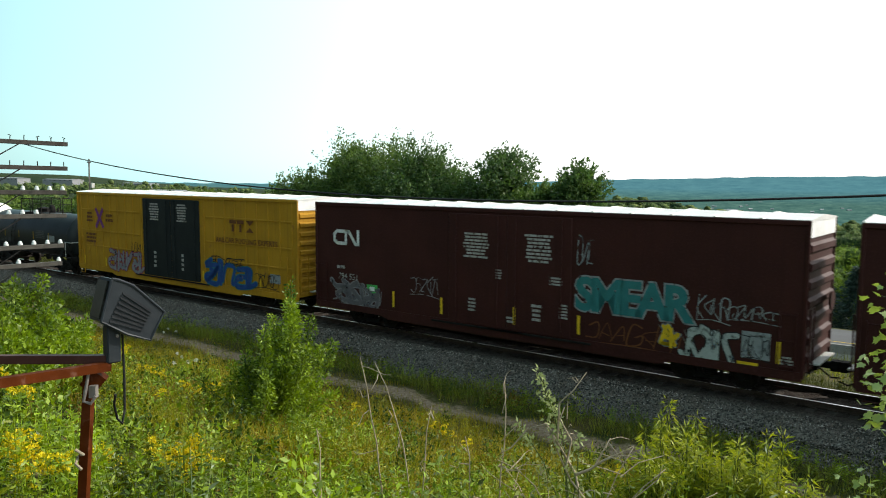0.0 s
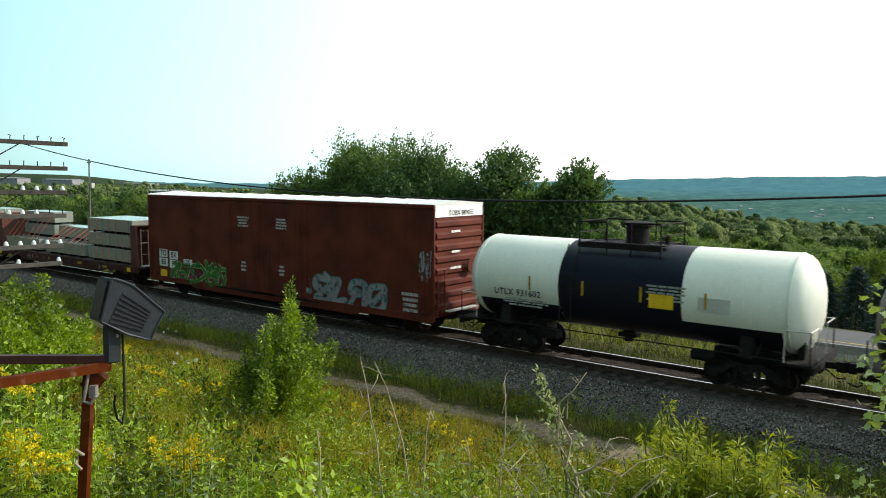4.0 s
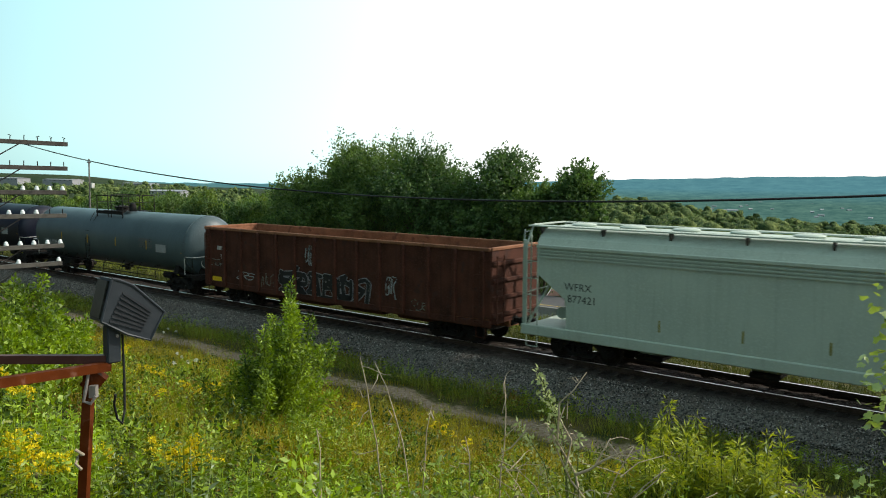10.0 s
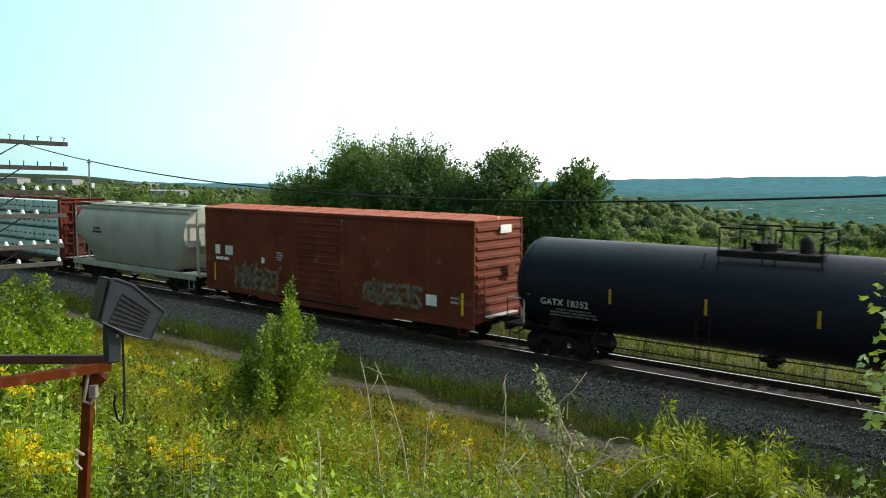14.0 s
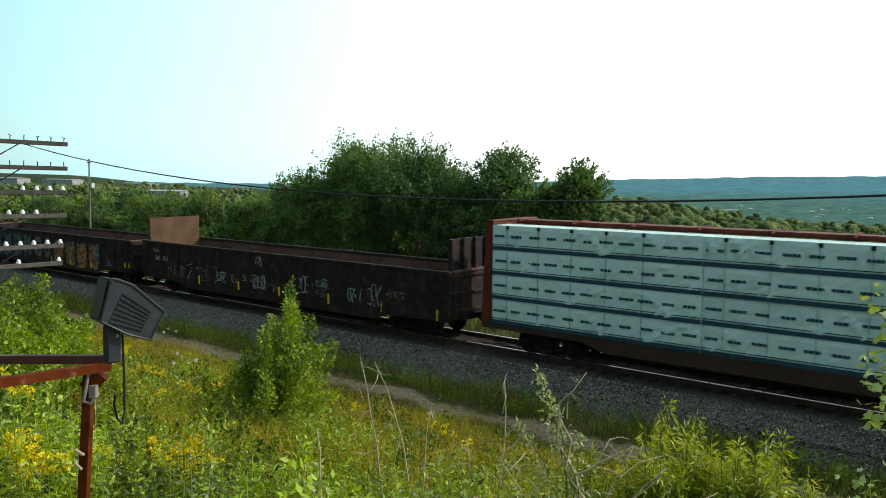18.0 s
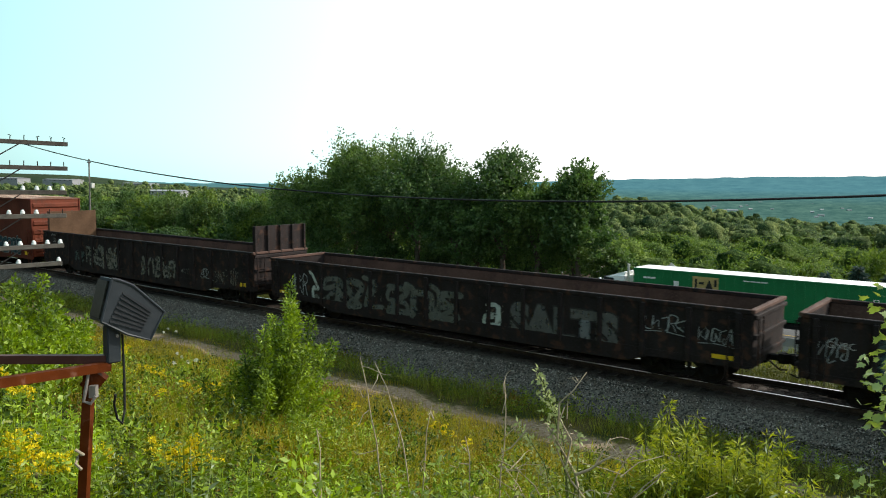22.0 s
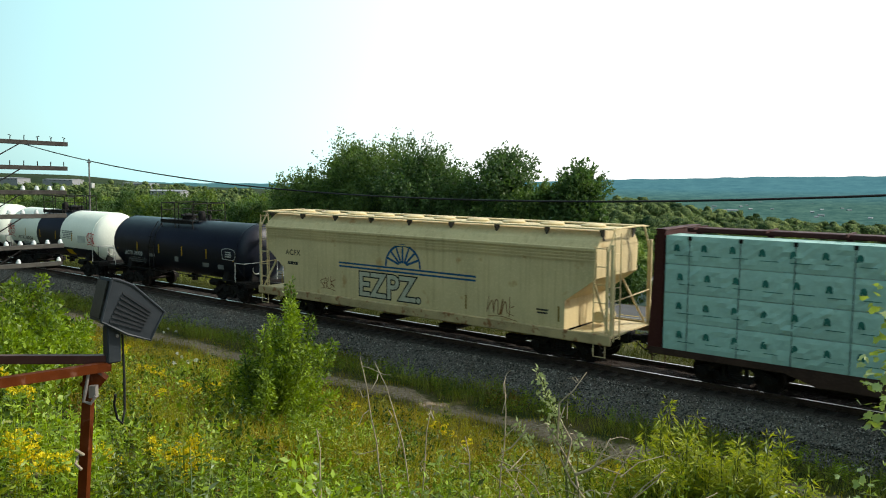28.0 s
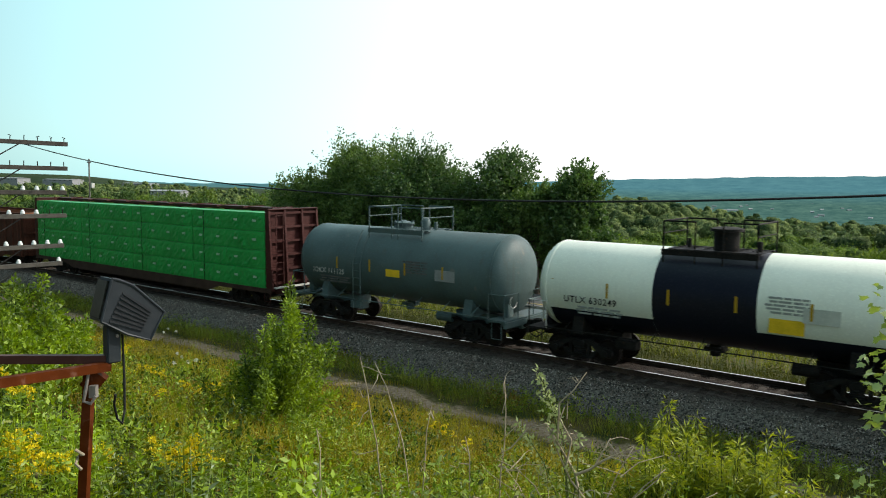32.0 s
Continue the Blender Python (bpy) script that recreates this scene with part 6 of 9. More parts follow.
    piece(car, -2.9, 2.5, 0.95, 1.95, D_BLACK, D_LILAC, y - 0.004, 99, 6, "black letters with a pale outline")
    patch(car, -7.3, 1.15, 0.7, 0.2, D_GOLD, y, "placard", "yellow plate")

    car = tank_car(-172.5, 16.9, "long blue-grey tank car with pale handrails", M_TANKGREY, rails="high", radius=1.5)
    side_rails(car, 16.9)
    tank_marks(car, 16.9, True, 41, "8544", "CRGX", -5.9, zc=2.35, y=-1.508)
    car = tank_car(-190.4, 16.5, "long black tank car with yellow reflectors", M_TANKBLACK, radius=1.5)
    side_rails(car, 16.5)
    tank_marks(car, 16.5, True, 43, "18352", "GATX", -6.0, zc=2.35, y=-1.508)


D_DULLTEAL = decal_material("dull_teal_spray", (0.055, 0.085, 0.080), 0.42)
D_TANSPRAY = decal_material("pale_tan_spray", (0.15, 0.115, 0.075), 0.42)
D_CHALK = decal_material("chalky_spray", (0.16, 0.15, 0.125), 0.40)
D_PALETEAL = decal_material("pale_teal_spray", (0.11, 0.165, 0.16), 0.38)
D_GREYSPRAY = decal_material("grey_spray", (0.10, 0.10, 0.095), 0.48)


def cars_fourth():
    y = -1.506
    car = boxcar(-207.7, 15.6, 4.45, M_BROWNRED, M_REDROOF, "brown-red boxcar with a ribbed sliding door", ribs=10, door=[(-1.7, 1.35)], door_ribs=12, posts=11)
    yb = y - 0.04
    M_KPLATE = material("white_mark_panel", (0.68, 0.68, 0.64), 0.6)
    for x, z, w in ((-6.85, 2.55, 0.35), (-6.0, 2.55, 0.55)):
        patch(car, x, z, w, 0.42, M_KPLATE, yb, "mark_panel", "white mark panel")
    bars(car, -6.5, 2.15, 1.1, 0.25, 1, D_CLEAN, yb, 5)
    piece(car, -5.6, -2.6, 0.85, 1.95, D_CHALK, D_BROWN, yb - 0.002, 61, 6, "white and green sprayed piece")
    piece(car, 2.5, 5.5, 1.1, 1.95, D_CHALK, D_BROWN, yb - 0.002, 62, 5, "white and yellow sprayed piece")
    patch(car, -3.6, 2.25, 0.2, 0.25, D_CLEAN, yb)
    bars(car, -2.5, 2.5, 0.5, 0.4, 4, D_WHITE, yb, 64)
    patch(car, 5.9, 1.5, 0.5, 0.4, D_CLEAN, yb)
    bars(car, 7.0, 1.6, 0.5, 0.3, 2, D_WHITE, yb, 65)
    reflectors(car, (-7.1, 7.3), 1.5, D_GOLD, yb, 0.8)
    patch(car, 0, 0, 0.7, 0.3, M_KPLATE, 0, "end_plate").matrix_basis = pose(7.88, 0.3, 4.1, 0, 0, 90)

    car = rounded_hopper(-222.6, 12.0, "grey two-bay covered hopper with rounded sides", M_GREYHOP)
    bars(car, -3.0, 2.9, 1.0, 0.4, 2, D_BLACK, -1.53, 66)

    # centre beam with white lumber
    c, L = -241.1, 22.4
    centre_beam(c, L, "red centre-beam flat car stacked with white-wrapped lumber", M_REDOX)
    w = 21.6 / 3
    for r in range(4):
        for k in range(3):
            p = lumber_pack("lumber_pack", w - 0.02, 1.02, 0.83, M_WRAPWHITE, "white-wrapped lumber pack with a dark printed band", "white lumber packs", "banded", r * 10 + k, r == 3)
            loaded(p, c, -10.8 + w * (k + 0.5), -0.94 + random.uniform(-0.02, 0.02), 1.0 + r * 0.838)

    gm = dict(paint=M_GONDOLA, inside=M_GONDIN)
    y = -1.56
    car = gondola(-263.65, 19.9, 2.6, "black mill gondola with a plywood end board and chalky tags", high_end=True, board=True, **gm)
    lettering(car, "GNBC", -8.75, 2.14, 0.22, D_WHITE, y)
    lettering(car, "365 050", -8.3, 1.78, 0.34, D_WHITE, y)
    tags = [(-7.3, 1.3, 0.9, 0.9, 3), (-6.6, 1.25, 0.6, 0.9, 2), (-5.6, 1.2, 0.9, 1.0, 2), (-4.7, 1.2, 0.9, 1.0, 3), (-4.0, 1.25, 0.5, 1.2, 2), (-3.4, 1.3, 0.7, 0.45, 4), (-2.5, 1.3, 0.8, 0.45, 4), (-2.4, 0.85, 0.6, 0.2, 4), (-1.4, 1.4, 0.8, 0.3, 4), (-1.4, 0.8, 0.8, 0.2, 4), (-0.55, 1.3, 1.0, 0.6, 5), (-0.6, 2.2, 0.4, 0.5, 2), (0.3, 1.0, 0.6, 0.7, 2), (2.4, 1.45, 0.8, 0.7, 4), (3.4, 1.6, 0.7, 0.3, 4), (3.4, 1.2, 0.7, 0.35, 4), (5.3, 1.3, 0.7, 0.6, 3), (6.3, 1.3, 0.7, 1.2, 3), (7.4, 1.55, 1.0, 0.25, 4), (4.3, 0.75, 0.6, 0.15, 3)]
    for i, (x, z, w, h, n) in enumerate(tags):
        scrawl(car, x, z, w, h, D_SILVER if i % 3 else D_CHALK, y, 120 + i, n, 0.04 if h > 0.4 else 0.028)
    reflectors(car, (-5.0, -2.0, 0.8, 3.85, 6.8, 9.5), 1.0, D_GOLD, y - 0.07, 0.4)

    car = gondola(-284.75, 19.9, 2.5, "black mill gondola with orange and pale block graffiti", **gm)
    lettering(car, "GNBC", -9.0, 1.75, 0.25, D_WHITE, y)
    piece(car, -8.0, -2.3, 0.72, 2.0, D_PALETEAL, D_DKTEAL, y - 0.01, 131, 11, "pale grey-teal sprayed piece", cloud=D_DULLTEAL)
    word_piece(car, "iCS", -0.55, 1.48, 1.45, D_GREYSPRAY, D_DIMLINE, y, 0.085, 1.55, "grey-green round letters with a dark outline")
    piece(car, 1.5, 6.6, 0.66, 1.9, D_ORANGE, D_BLACK, y - 0.01, 133, 8, "tan and orange wild-style piece", 0.3, D_TANSPRAY)
    piece(car, 6.1, 6.9, 1.25, 2.0, D_PALETEAL, D_BLACK, y - 0.02, 134, 1)
    scrawl(car, -9.2, 1.6, 0.7, 0.6, D_SILVER, y, 135, 3, 0.035)
    patch(car, 9.5, 1.15, 0.5, 0.25, D_GOLD, y, "placard", "yellow plate")
    part("stencil_frame", Geo().ribbon([(7.4, 0.9), (7.9, 0.9), (7.9, 1.25), (7.4, 1.25), (7.4, 0.9)], 0.03, y), D_SILVER, car)
    bars(car, 7.65, 1.08, 0.36, 0.2, 2, D_SILVER, y, 136)
    reflectors(car, (1.2, 3.5, 5.9), 0.9, D_GOLD, y - 0.07, 0.3)

    car = gondola(-306.0, 20.1, 2.42, "black mill gondola with large pale letters", **gm)
    word_piece(car, "SALTS", 4.2, 1.2, 1.45, D_GREYSPRAY, D_DIMLINE, y, 0.085, 0.98, "large grey-green block letters")
    piece(car, -6.9, 0.2, 0.75, 1.9, decal_material("dim_spray", (0.10, 0.105, 0.092), 0.46), D_DIMLINE, y, 141, 6, "dim grey sprayed piece")
    scrawl(car, -8.3, 1.4, 1.0, 1.0, D_SILVER, y, 142, 4, 0.04)
    piece(car, -7.5, -6.9, 0.8, 1.9, D_PALE, D_BLACK, y, 143, 1)
    piece(car, 1.2, 1.9, 0.8, 1.7, D_PALE, D_BLACK, y, 144, 1)
    scrawl(car, 7.6, 1.75, 1.2, 0.5, D_SILVER, y, 145, 5, 0.03)
    scrawl(car, 9.1, 1.6, 1.0, 0.5, D_SILVER, y, 146, 5, 0.03)
    patch(car, 9.3, 0.95, 0.6, 0.25, D_GOLD, y, "placard", "yellow plate")
    patch(car, -9.3, 0.95, 0.6, 0.25, D_GOLD, y, "placard", "yellow plate")

    car = gondola(-327.3, 19.9, 2.55, "dark gondola with a tall steel end panel and faded tags", high_end=True, board=True, **gm)
    piece(car, -6.1, -5.1, 1.0, 1.6, D_DULLTEAL, D_DIMLINE, y - 0.01, 151, 2, "faint teal tag")
    piece(car, -4.9, -1.3, 0.80, 1.90, D_CHALK, D_DIMLINE, y - 0.01, 152, 6, "faded cream block-letter piece")
    piece(car, 0.8, 3.9, 0.70, 1.75, D_CHALK, D_DIMLINE, y - 0.01, 153, 5, "faded cream block-letter piece")
    scrawl(car, 4.7, 1.3, 0.6, 0.25, D_CHALK, y, 157, 3, 0.03)
    scrawl(car, 6.5, 1.35, 0.9, 0.5, D_SILVER, y, 158, 4, 0.03)
    for k, x in enumerate((7.4, 8.0, 8.6)):
        scrawl(car, x, 1.25, 0.6, 0.8, D_CHALK, y, 159 + k, 3, 0.035)
    lettering(car, "GNBC", -8.75, 2.38, 0.22, D_WHITE, y)
    lettering(car, "365 100", -8.2, 2.05, 0.36, D_WHITE, y)
    patch(car, 9.3, 1.0, 0.6, 0.25, D_GOLD, y, "placard", "yellow plate")


M_TANSILL = material("rusty_tan_sill", (0.44, 0.34, 0.18), 0.8, dark=0.6, scale=1.5, stain=(0.22, 0.11, 0.05), stain_at=0.58)


D_PALETAN = decal_material("pale_spray_fill", (0.46, 0.46, 0.36), 0.6)


def cars_rear():
    y = -1.506
    car = boxcar(-346.7, 15.6, 4.4, M_REDOX, M_BROWNROOF, "rust-red boxcar with a weathered roof and blue-white graffiti", ribs=6, door=[(-2.3, 0.0), (0.02, 2.3)], posts=0, ends=M_BROWNRED)
    piece(car, -6.0, -1.6, 0.85, 1.85, D_DKTEAL, D_SILVER, y - 0.055, 161, 6, "dark blue piece with a white outline")
    piece(car, 1.6, 6.3, 0.85, 1.85, D_DKTEAL, D_SILVER, y - 0.055, 162, 7, "dark teal piece with a white outline")
    scrawl(car, 0.0, 1.7, 1.8, 0.9, D_SILVER, y - 0.06, 163, 6, 0.03)
    scrawl(car, -1.2, 2.1, 3.5, 0.35, D_CHALK, y - 0.062, 165, 9, 0.025)
    bars(car, -6.9, 1.9, 0.8, 0.6, 4, D_WHITE, y, 164)
    patch(car, 6.9, 0.95, 0.5, 0.3, D_GOLD, y, "placard", "yellow plate")

    c, L = -366.8, 22.1
    centre_beam(c, L, "maroon centre-beam flat car stacked with pale green lumber packs", M_MAROON)
    w = 21.3 / 3
    for r in range(4):
        for k in range(3):
            p = lumber_pack("lumber_pack", w - 0.05, 1.02, 0.82, M_WRAPPALE, "pale green wrapped lumber pack with printed trees", "pale green lumber packs", "trees", 300 + r * 10 + k, r == 3)
            loaded(p, c, -10.65 + w * (k + 0.5), -0.94 + random.uniform(-0.02, 0.02), 1.0 + r * 0.835)

    car = covered_hopper(-387.5, 16.9, "tan covered hopper with blue stripes and outlined graffiti", M_TAN, sill=M_TANSILL)
    y = -1.485
    for z in (2.52, 2.38):
        part("stripe", Geo().ribbon([(-3.4, z), (3.3, z)], 0.07, y), D_LOGOBLUE, car, "blue stripe")
    g = Geo().stroke([(0.85 * math.cos(q) - 0.05, 2.60 + 0.80 * math.sin(q)) for q in (math.pi * k / 8 for k in range(9))], 0.09, y)
    for k in range(1, 8):
        q = math.pi * k / 8
        g.stroke([(0.22 * math.cos(q) - 0.05, 2.64 + 0.12 * math.sin(q)), (0.78 * math.cos(q) - 0.05, 2.60 + 0.72 * math.sin(q))], 0.085, y - 0.001 * k)
    part("emblem", g, D_LOGOBLUE, car, "blue fan-shaped emblem")
    word_piece(car, "EZPZ.", -0.75, 1.72, 1.3, D_PALETAN, D_BLACK, y, 0.02, 0.98, "black outlined block letters")
    lettering(car, "ACFX", -6.2, 2.72, 0.32, D_BLACK, y, 0.006, 1.2)
    bars(car, -6.2, 2.28, 0.7, 0.22, 1, D_BLACK, y, 171)
    scrawl(car, -4.1, 1.65, 0.8, 0.5, D_BROWN, y, 172, 4, 0.03)
    scrawl(car, 4.4, 1.6, 1.1, 0.7, D_BROWN, y, 173, 4, 0.03)
    reflectors(car, (-6.9, 2.9, 6.6), 1.6, decal_material("rusty_reflector", (0.25, 0.17, 0.05), 0.6), y, 0.5, 0.07)
    bars(car, 6.0, 1.62, 0.5, 0.2, 2, D_BLACK, y, 174)

    car = tank_car(-403.05, 11.9, "black tank car with white stencilled marks", M_TANKBLACK, rails="high", radius=1.38, crest=3.68)
    tank_marks(car, 11.9, True, 71, "76920", "ACFX", -3.4, zc=2.22, y=-1.388, block=None)
    for x, z, w, hh in ((-1.75, 1.86, 0.55, 0.22), (0.45, 1.80, 0.3, 0.26), (2.8, 1.72, 0.5, 0.28), (4.0, 1.66, 0.45, 0.2)):
        patch(car, x, z, w, hh, M_STENCILPLATE, -1.32 if z > 1.75 else -1.27, "stencil_plate", "small grey stencilled plate")
    frame_line = Geo().stroke([(4.3, 2.08), (4.3, 2.52), (5.15, 2.52), (5.15, 2.08), (4.3, 2.08)], 0.03, -1.389)
    part("panel_outline", frame_line, D_PALELINE, car, "white outlined panel")
    bars(car, 4.72, 2.3, 0.6, 0.3, 3, D_PALELINE, -1.389, 79)
    car = tank_car(-416.0, 11.9, "white tank car with a black band and red scrawls", M_TANKWHITE, M_TANKBLACK, (-1.45, 1.55), M_TANKBLACK, rails="high", fittings="ball_hatch", crest=3.76, side_ladder=False)
    tank_marks(car, 11.7, False, 73, "200454", "ACFX", -3.0, 0.31, zc=2.34, block=-3.4, plate=-1.75)
    scrawl(car, -4.95, 2.42, 0.95, 0.75, D_RED, -1.424, 181, 5, 0.05)
    scrawl(car, 5.1, 2.36, 0.75, 0.7, D_RED, -1.424, 182, 4, 0.05)
    low_panel(car, 2.1, 0.72, 2.34, 1.42, 38, 56, D_GOLD, "yellow hazard panel low on the barrel")
    car = tank_car(-428.95, 11.5, "white tank car with a navy-black band and top railing", M_TANKWHITE, M_TANKBLACK, (-1.47, 1.52), M_TANKBLACK, rails="high", fittings="dome", crest=3.86, side_ladder=False)
    tank_marks(car, 11.5, False, 75, "630249", "UTLX", -3.5, block=-3.4)
    patch(car, 2.3, 2.05, 0.9, 0.42, D_GOLD, -1.40, "placard", "yellow hazard panel")
    car = tank_car(-441.0, 10.8, "weathered slate-grey tank car with a side ladder", M_OLDGREY, rails="high", base_mat=M_OLDGREY)
    tank_marks(car, 10.8, True, 77, "111125", "IOKX", -3.2)
    patch(car, 0.3, 2.3, 0.7, 0.28, D_GOLD, -1.43, "placard", "yellow panel")

    c, L = -459.0, 22.4
    centre_beam(c, L, "dark red centre-beam flat car stacked with green-wrapped lumber", M_MAROON)
    w = 21.6 / 4
    for r in range(4):
        for k in range(4):
            p = lumber_pack("lumber_pack", w - 0.05, 1.02, 0.82, M_WRAPGREEN, "bright green wrapped lumber pack", "green lumber packs", "plain", 400 + r * 10 + k)
            loaded(p, c, -10.8 + w * (k + 0.5), -0.94 + random.uniform(-0.015, 0.015), 1.0 + r * 0.835)
    gondola(-479.8, 16.5, 3.5, "rust-brown high-sided steel gondola", M_RUST, M_RUSTIN)


cars_front()
cars_second()
cars_third()
cars_fourth()
cars_rear()


# ---------------------------------------------------------------- plants
L_OAK = leaf_material("deep_green_leaves", (0.020, 0.050, 0.018), (0.115, 0.190, 0.056), 0.25, 0.4, 0.5, 0.5, glow=(0.95, 1.1, 0.5))
L_MAPLE = leaf_material("mid_green_leaves", (0.030, 0.072, 0.022), (0.170, 0.248, 0.068), 0.25, 0.42, 0.5, 0.5, glow=(1.0, 1.1, 0.5))
L_LIGHT = leaf_material("yellow_green_leaves", (0.042, 0.090, 0.016), (0.170, 0.240, 0.042), 0.15, 0.4, 0.5, 0.5, glow=(1.1, 1.1, 0.45))
L_WOODS = leaf_material("woodland_leaves", (0.045, 0.105, 0.016), (0.23, 0.31, 0.042), 0.1, 0.3, drift=0.07, speckle=0.3, glow=(1.0, 1.1, 0.6))
# bluer than the nearer woods, a little distance haze put into the colour
L_VALLEY = leaf_material("hazed_valley_leaves", (0.050, 0.098, 0.040), (0.22, 0.28, 0.085), 0.05, 0.25, drift=0.05, speckle=0.25, glow=(1.0, 1.1, 0.7))
L_SPRUCE = leaf_material("blue_green_needles", (0.018, 0.04, 0.034), (0.055, 0.09, 0.07), 0.2, 0.2, glow=(1, 1, 1))
L_WEED = leaf_material("weed_leaves", (0.018, 0.037, 0.002), (0.266, 0.320, 0.007), 0.4, drift=0.9, speckle=0.6)
L_BUSH = leaf_material("shrub_leaves", (0.014, 0.045, 0.002), (0.30, 0.43, 0.012), 0.5, drift=0.9, speckle=0.6)
L_GRASS = leaf_material("grass_blades", (0.06, 0.066, 0.004), (0.42, 0.33, 0.016), 0.15, drift=0.7, speckle=0.5)
L_GOLD = leaf_material("goldenrod_bloom", (0.52, 0.40, 0.006), (0.82, 0.68, 0.02), 0.2, glow=(1, 1, 1))
L_PALELEAF = leaf_material("pale_glossy_leaves", (0.07, 0.15, 0.03), (0.46, 0.56, 0.18), 0.7, speckle=0.8)
L_SILVER = leaf_material("silvery_green_leaves", (0.10, 0.15, 0.07), (0.34, 0.40, 0.24), 0.5)
L_WHITE = leaf_material("white_bloom", (0.55, 0.55, 0.48), (0.8, 0.8, 0.74), 0.2, glow=(1, 1, 1))
M_BARK = material("bark", (0.11, 0.085, 0.065), 0.95, dark=0.5, scale=3, grain=20, bump=0.8)
M_STALK = material("green_stalk", (0.09, 0.12, 0.03), 0.8, dark=0.7)
M_DRY = material("dry_pale_stalk", (0.36, 0.29, 0.20), 0.85, dark=0.7, scale=5)


def unit(a):
    return a / np.maximum(np.linalg.norm(a, axis=-1, keepdims=True), 1e-9)


def leaf_faces(P, D, length, width, rs, out=None, loose=0.45):
    """Lozenge leaves at P along D, turned at random about their own axis, or roughly to face out."""
    D = unit(D)
    S = unit(np.cross(D, rs.normal(size=D.shape) if out is None else out + rs.normal(0, loose, D.shape)))
    l, w = np.reshape(length, (-1, 1)), np.reshape(width, (-1, 1))
    return np.stack([P, P + D * l * 0.45 + S * w * 0.5, P + D * l, P + D * l * 0.45 - S * w * 0.5], 1)


def broad_faces(P, D, length, width, rs):
    """Six-cornered pointed leaves that droop a little at the tip."""
    D = unit(D)
    S = unit(np.cross(D, rs.normal(size=D.shape) * np.array((0.5, 0.5, 1))))
    N = np.cross(S, D)
    l, w = np.reshape(length, (-1, 1)), np.reshape(width, (-1, 1))
    b = N * l * 0.10
    return np.stack([P, P + D * l * 0.28 + S * w * 0.42 + b, P + D * l * 0.62 + S * w * 0.40 + b, P + D * l, P + D * l * 0.62 - S * w * 0.40 + b, P + D * l * 0.28 - S * w * 0.42 + b], 1)


def crown_points(rs, lobes, subs, per, centre, radii, spray):
    """Leaf places in sprays on rounded lobes over an uneven crown: places, leaf ways, outward ways, lobe centres."""
    d = unit(rs.normal(size=(lobes, 3)))
    d[:, 2] = np.where(d[:, 2] < -0.5, -d[:, 2], d[:, 2])
    k = rs.uniform(0.35, 0.74, (lobes, 1))
    C = np.array(centre) + d * k * np.array(radii)
    size = np.mean(radii) * rs.uniform(0.30, 0.50, (lobes, 1, 1))
    q = unit(rs.normal(size=(lobes, subs, 3)) + 0.7 * d[:, None] + np.array((0, 0, 0.35)))
    S = C[:, None] + q * size * rs.uniform(0.62, 1.0, (lobes, subs, 1))
    axis = unit(q + np.array((0, 0, 0.5 * spray)) + rs.normal(0, 0.25, q.shape))[:, :, None]
    reach = (size * rs.uniform(0.30, 0.55, (lobes, subs, 1)))[:, :, None]
    along = rs.uniform(-0.6, 0.9, (lobes, subs, per, 1))
    P = S[:, :, None] + axis * reach * along * spray + np.clip(rs.normal(0, 0.30, (lobes, subs, per, 3)), -0.5, 0.5) * reach * (1.15 - 0.75 * np.clip(along, 0, 1))
    D = axis * spray * 0.8 + rs.normal(0, 0.7, P.shape) + np.array((0, 0, -0.25))
    N = np.broadcast_to(q[:, :, None], P.shape) + np.array((0, 0, 0.3))
    return P.reshape(-1, 3), D.reshape(-1, 3), N.reshape(-1, 3), C


def tree(x, y, height, radius, leaves, label, lobes=16, subs=12, per=34, leaf=0.3, low=0.25, seed=0, base=None, lean=0.0, group="trees below the road", squash=1.0, name="tree", kind="tree", spray=1.0):
    rs = np.random.RandomState(seed)
    z0 = float(ground_z(x, y)) - 0.15 if base is None else base
    t = new(name)
    t.location = (x, y, z0)
    tagged(t, label, kind, group)
    cz = height * (1 + low) / 2
    P, D, N, C = crown_points(rs, lobes, subs, per, (lean, 0, cz), (radius, radius * squash, height * (1 - low) / 2 * 0.92), spray)
    inner = unit(rs.normal(size=(lobes * 90, 3))) * rs.uniform(0.2, 0.8, (lobes * 90, 1)) ** 0.6 * np.array((radius, radius * squash, height * (1 - low) / 2)) * 0.82 + np.array((lean, 0, cz))
    P, D, N = np.concatenate([P, inner]), np.concatenate([D, rs.normal(size=inner.shape)]), np.concatenate([N, inner - np.array((lean, 0, cz))])
    keep = P[:, 2] > 0.1
    P, D, N = P[keep], D[keep], N[keep]
    n = len(P)
    put("crown", quads("crown", leaf_faces(P, D, rs.uniform(0.6, 1.35, n) * leaf, rs.uniform(0.4, 0.7, n) * leaf, rs, N, 0.55), leaves), t)
    r0 = 0.022 * height
    bend = rs.normal(0, 0.15, (5, 2))
    pts = [(bend[i, 0] * i * 0.3 + lean * i / 4, bend[i, 1] * i * 0.3, height * 0.72 * i / 4) for i in range(5)]
    part("trunk", Geo().taper(pts, r0, r0 * 0.3, 9), M_BARK, t, smooth=True)
    for k in rs.choice(lobes, min(12, lobes), replace=False):
        c = Vector(C[k])
        f = min(0.85, max(0.15, c.z / height * rs.uniform(0.55, 0.8)))
        a = Vector(pts[0]).lerp(Vector(pts[-1]), f)
        mid = a.lerp(c, 0.5) + Vector((0, 0, 0.05 * height))
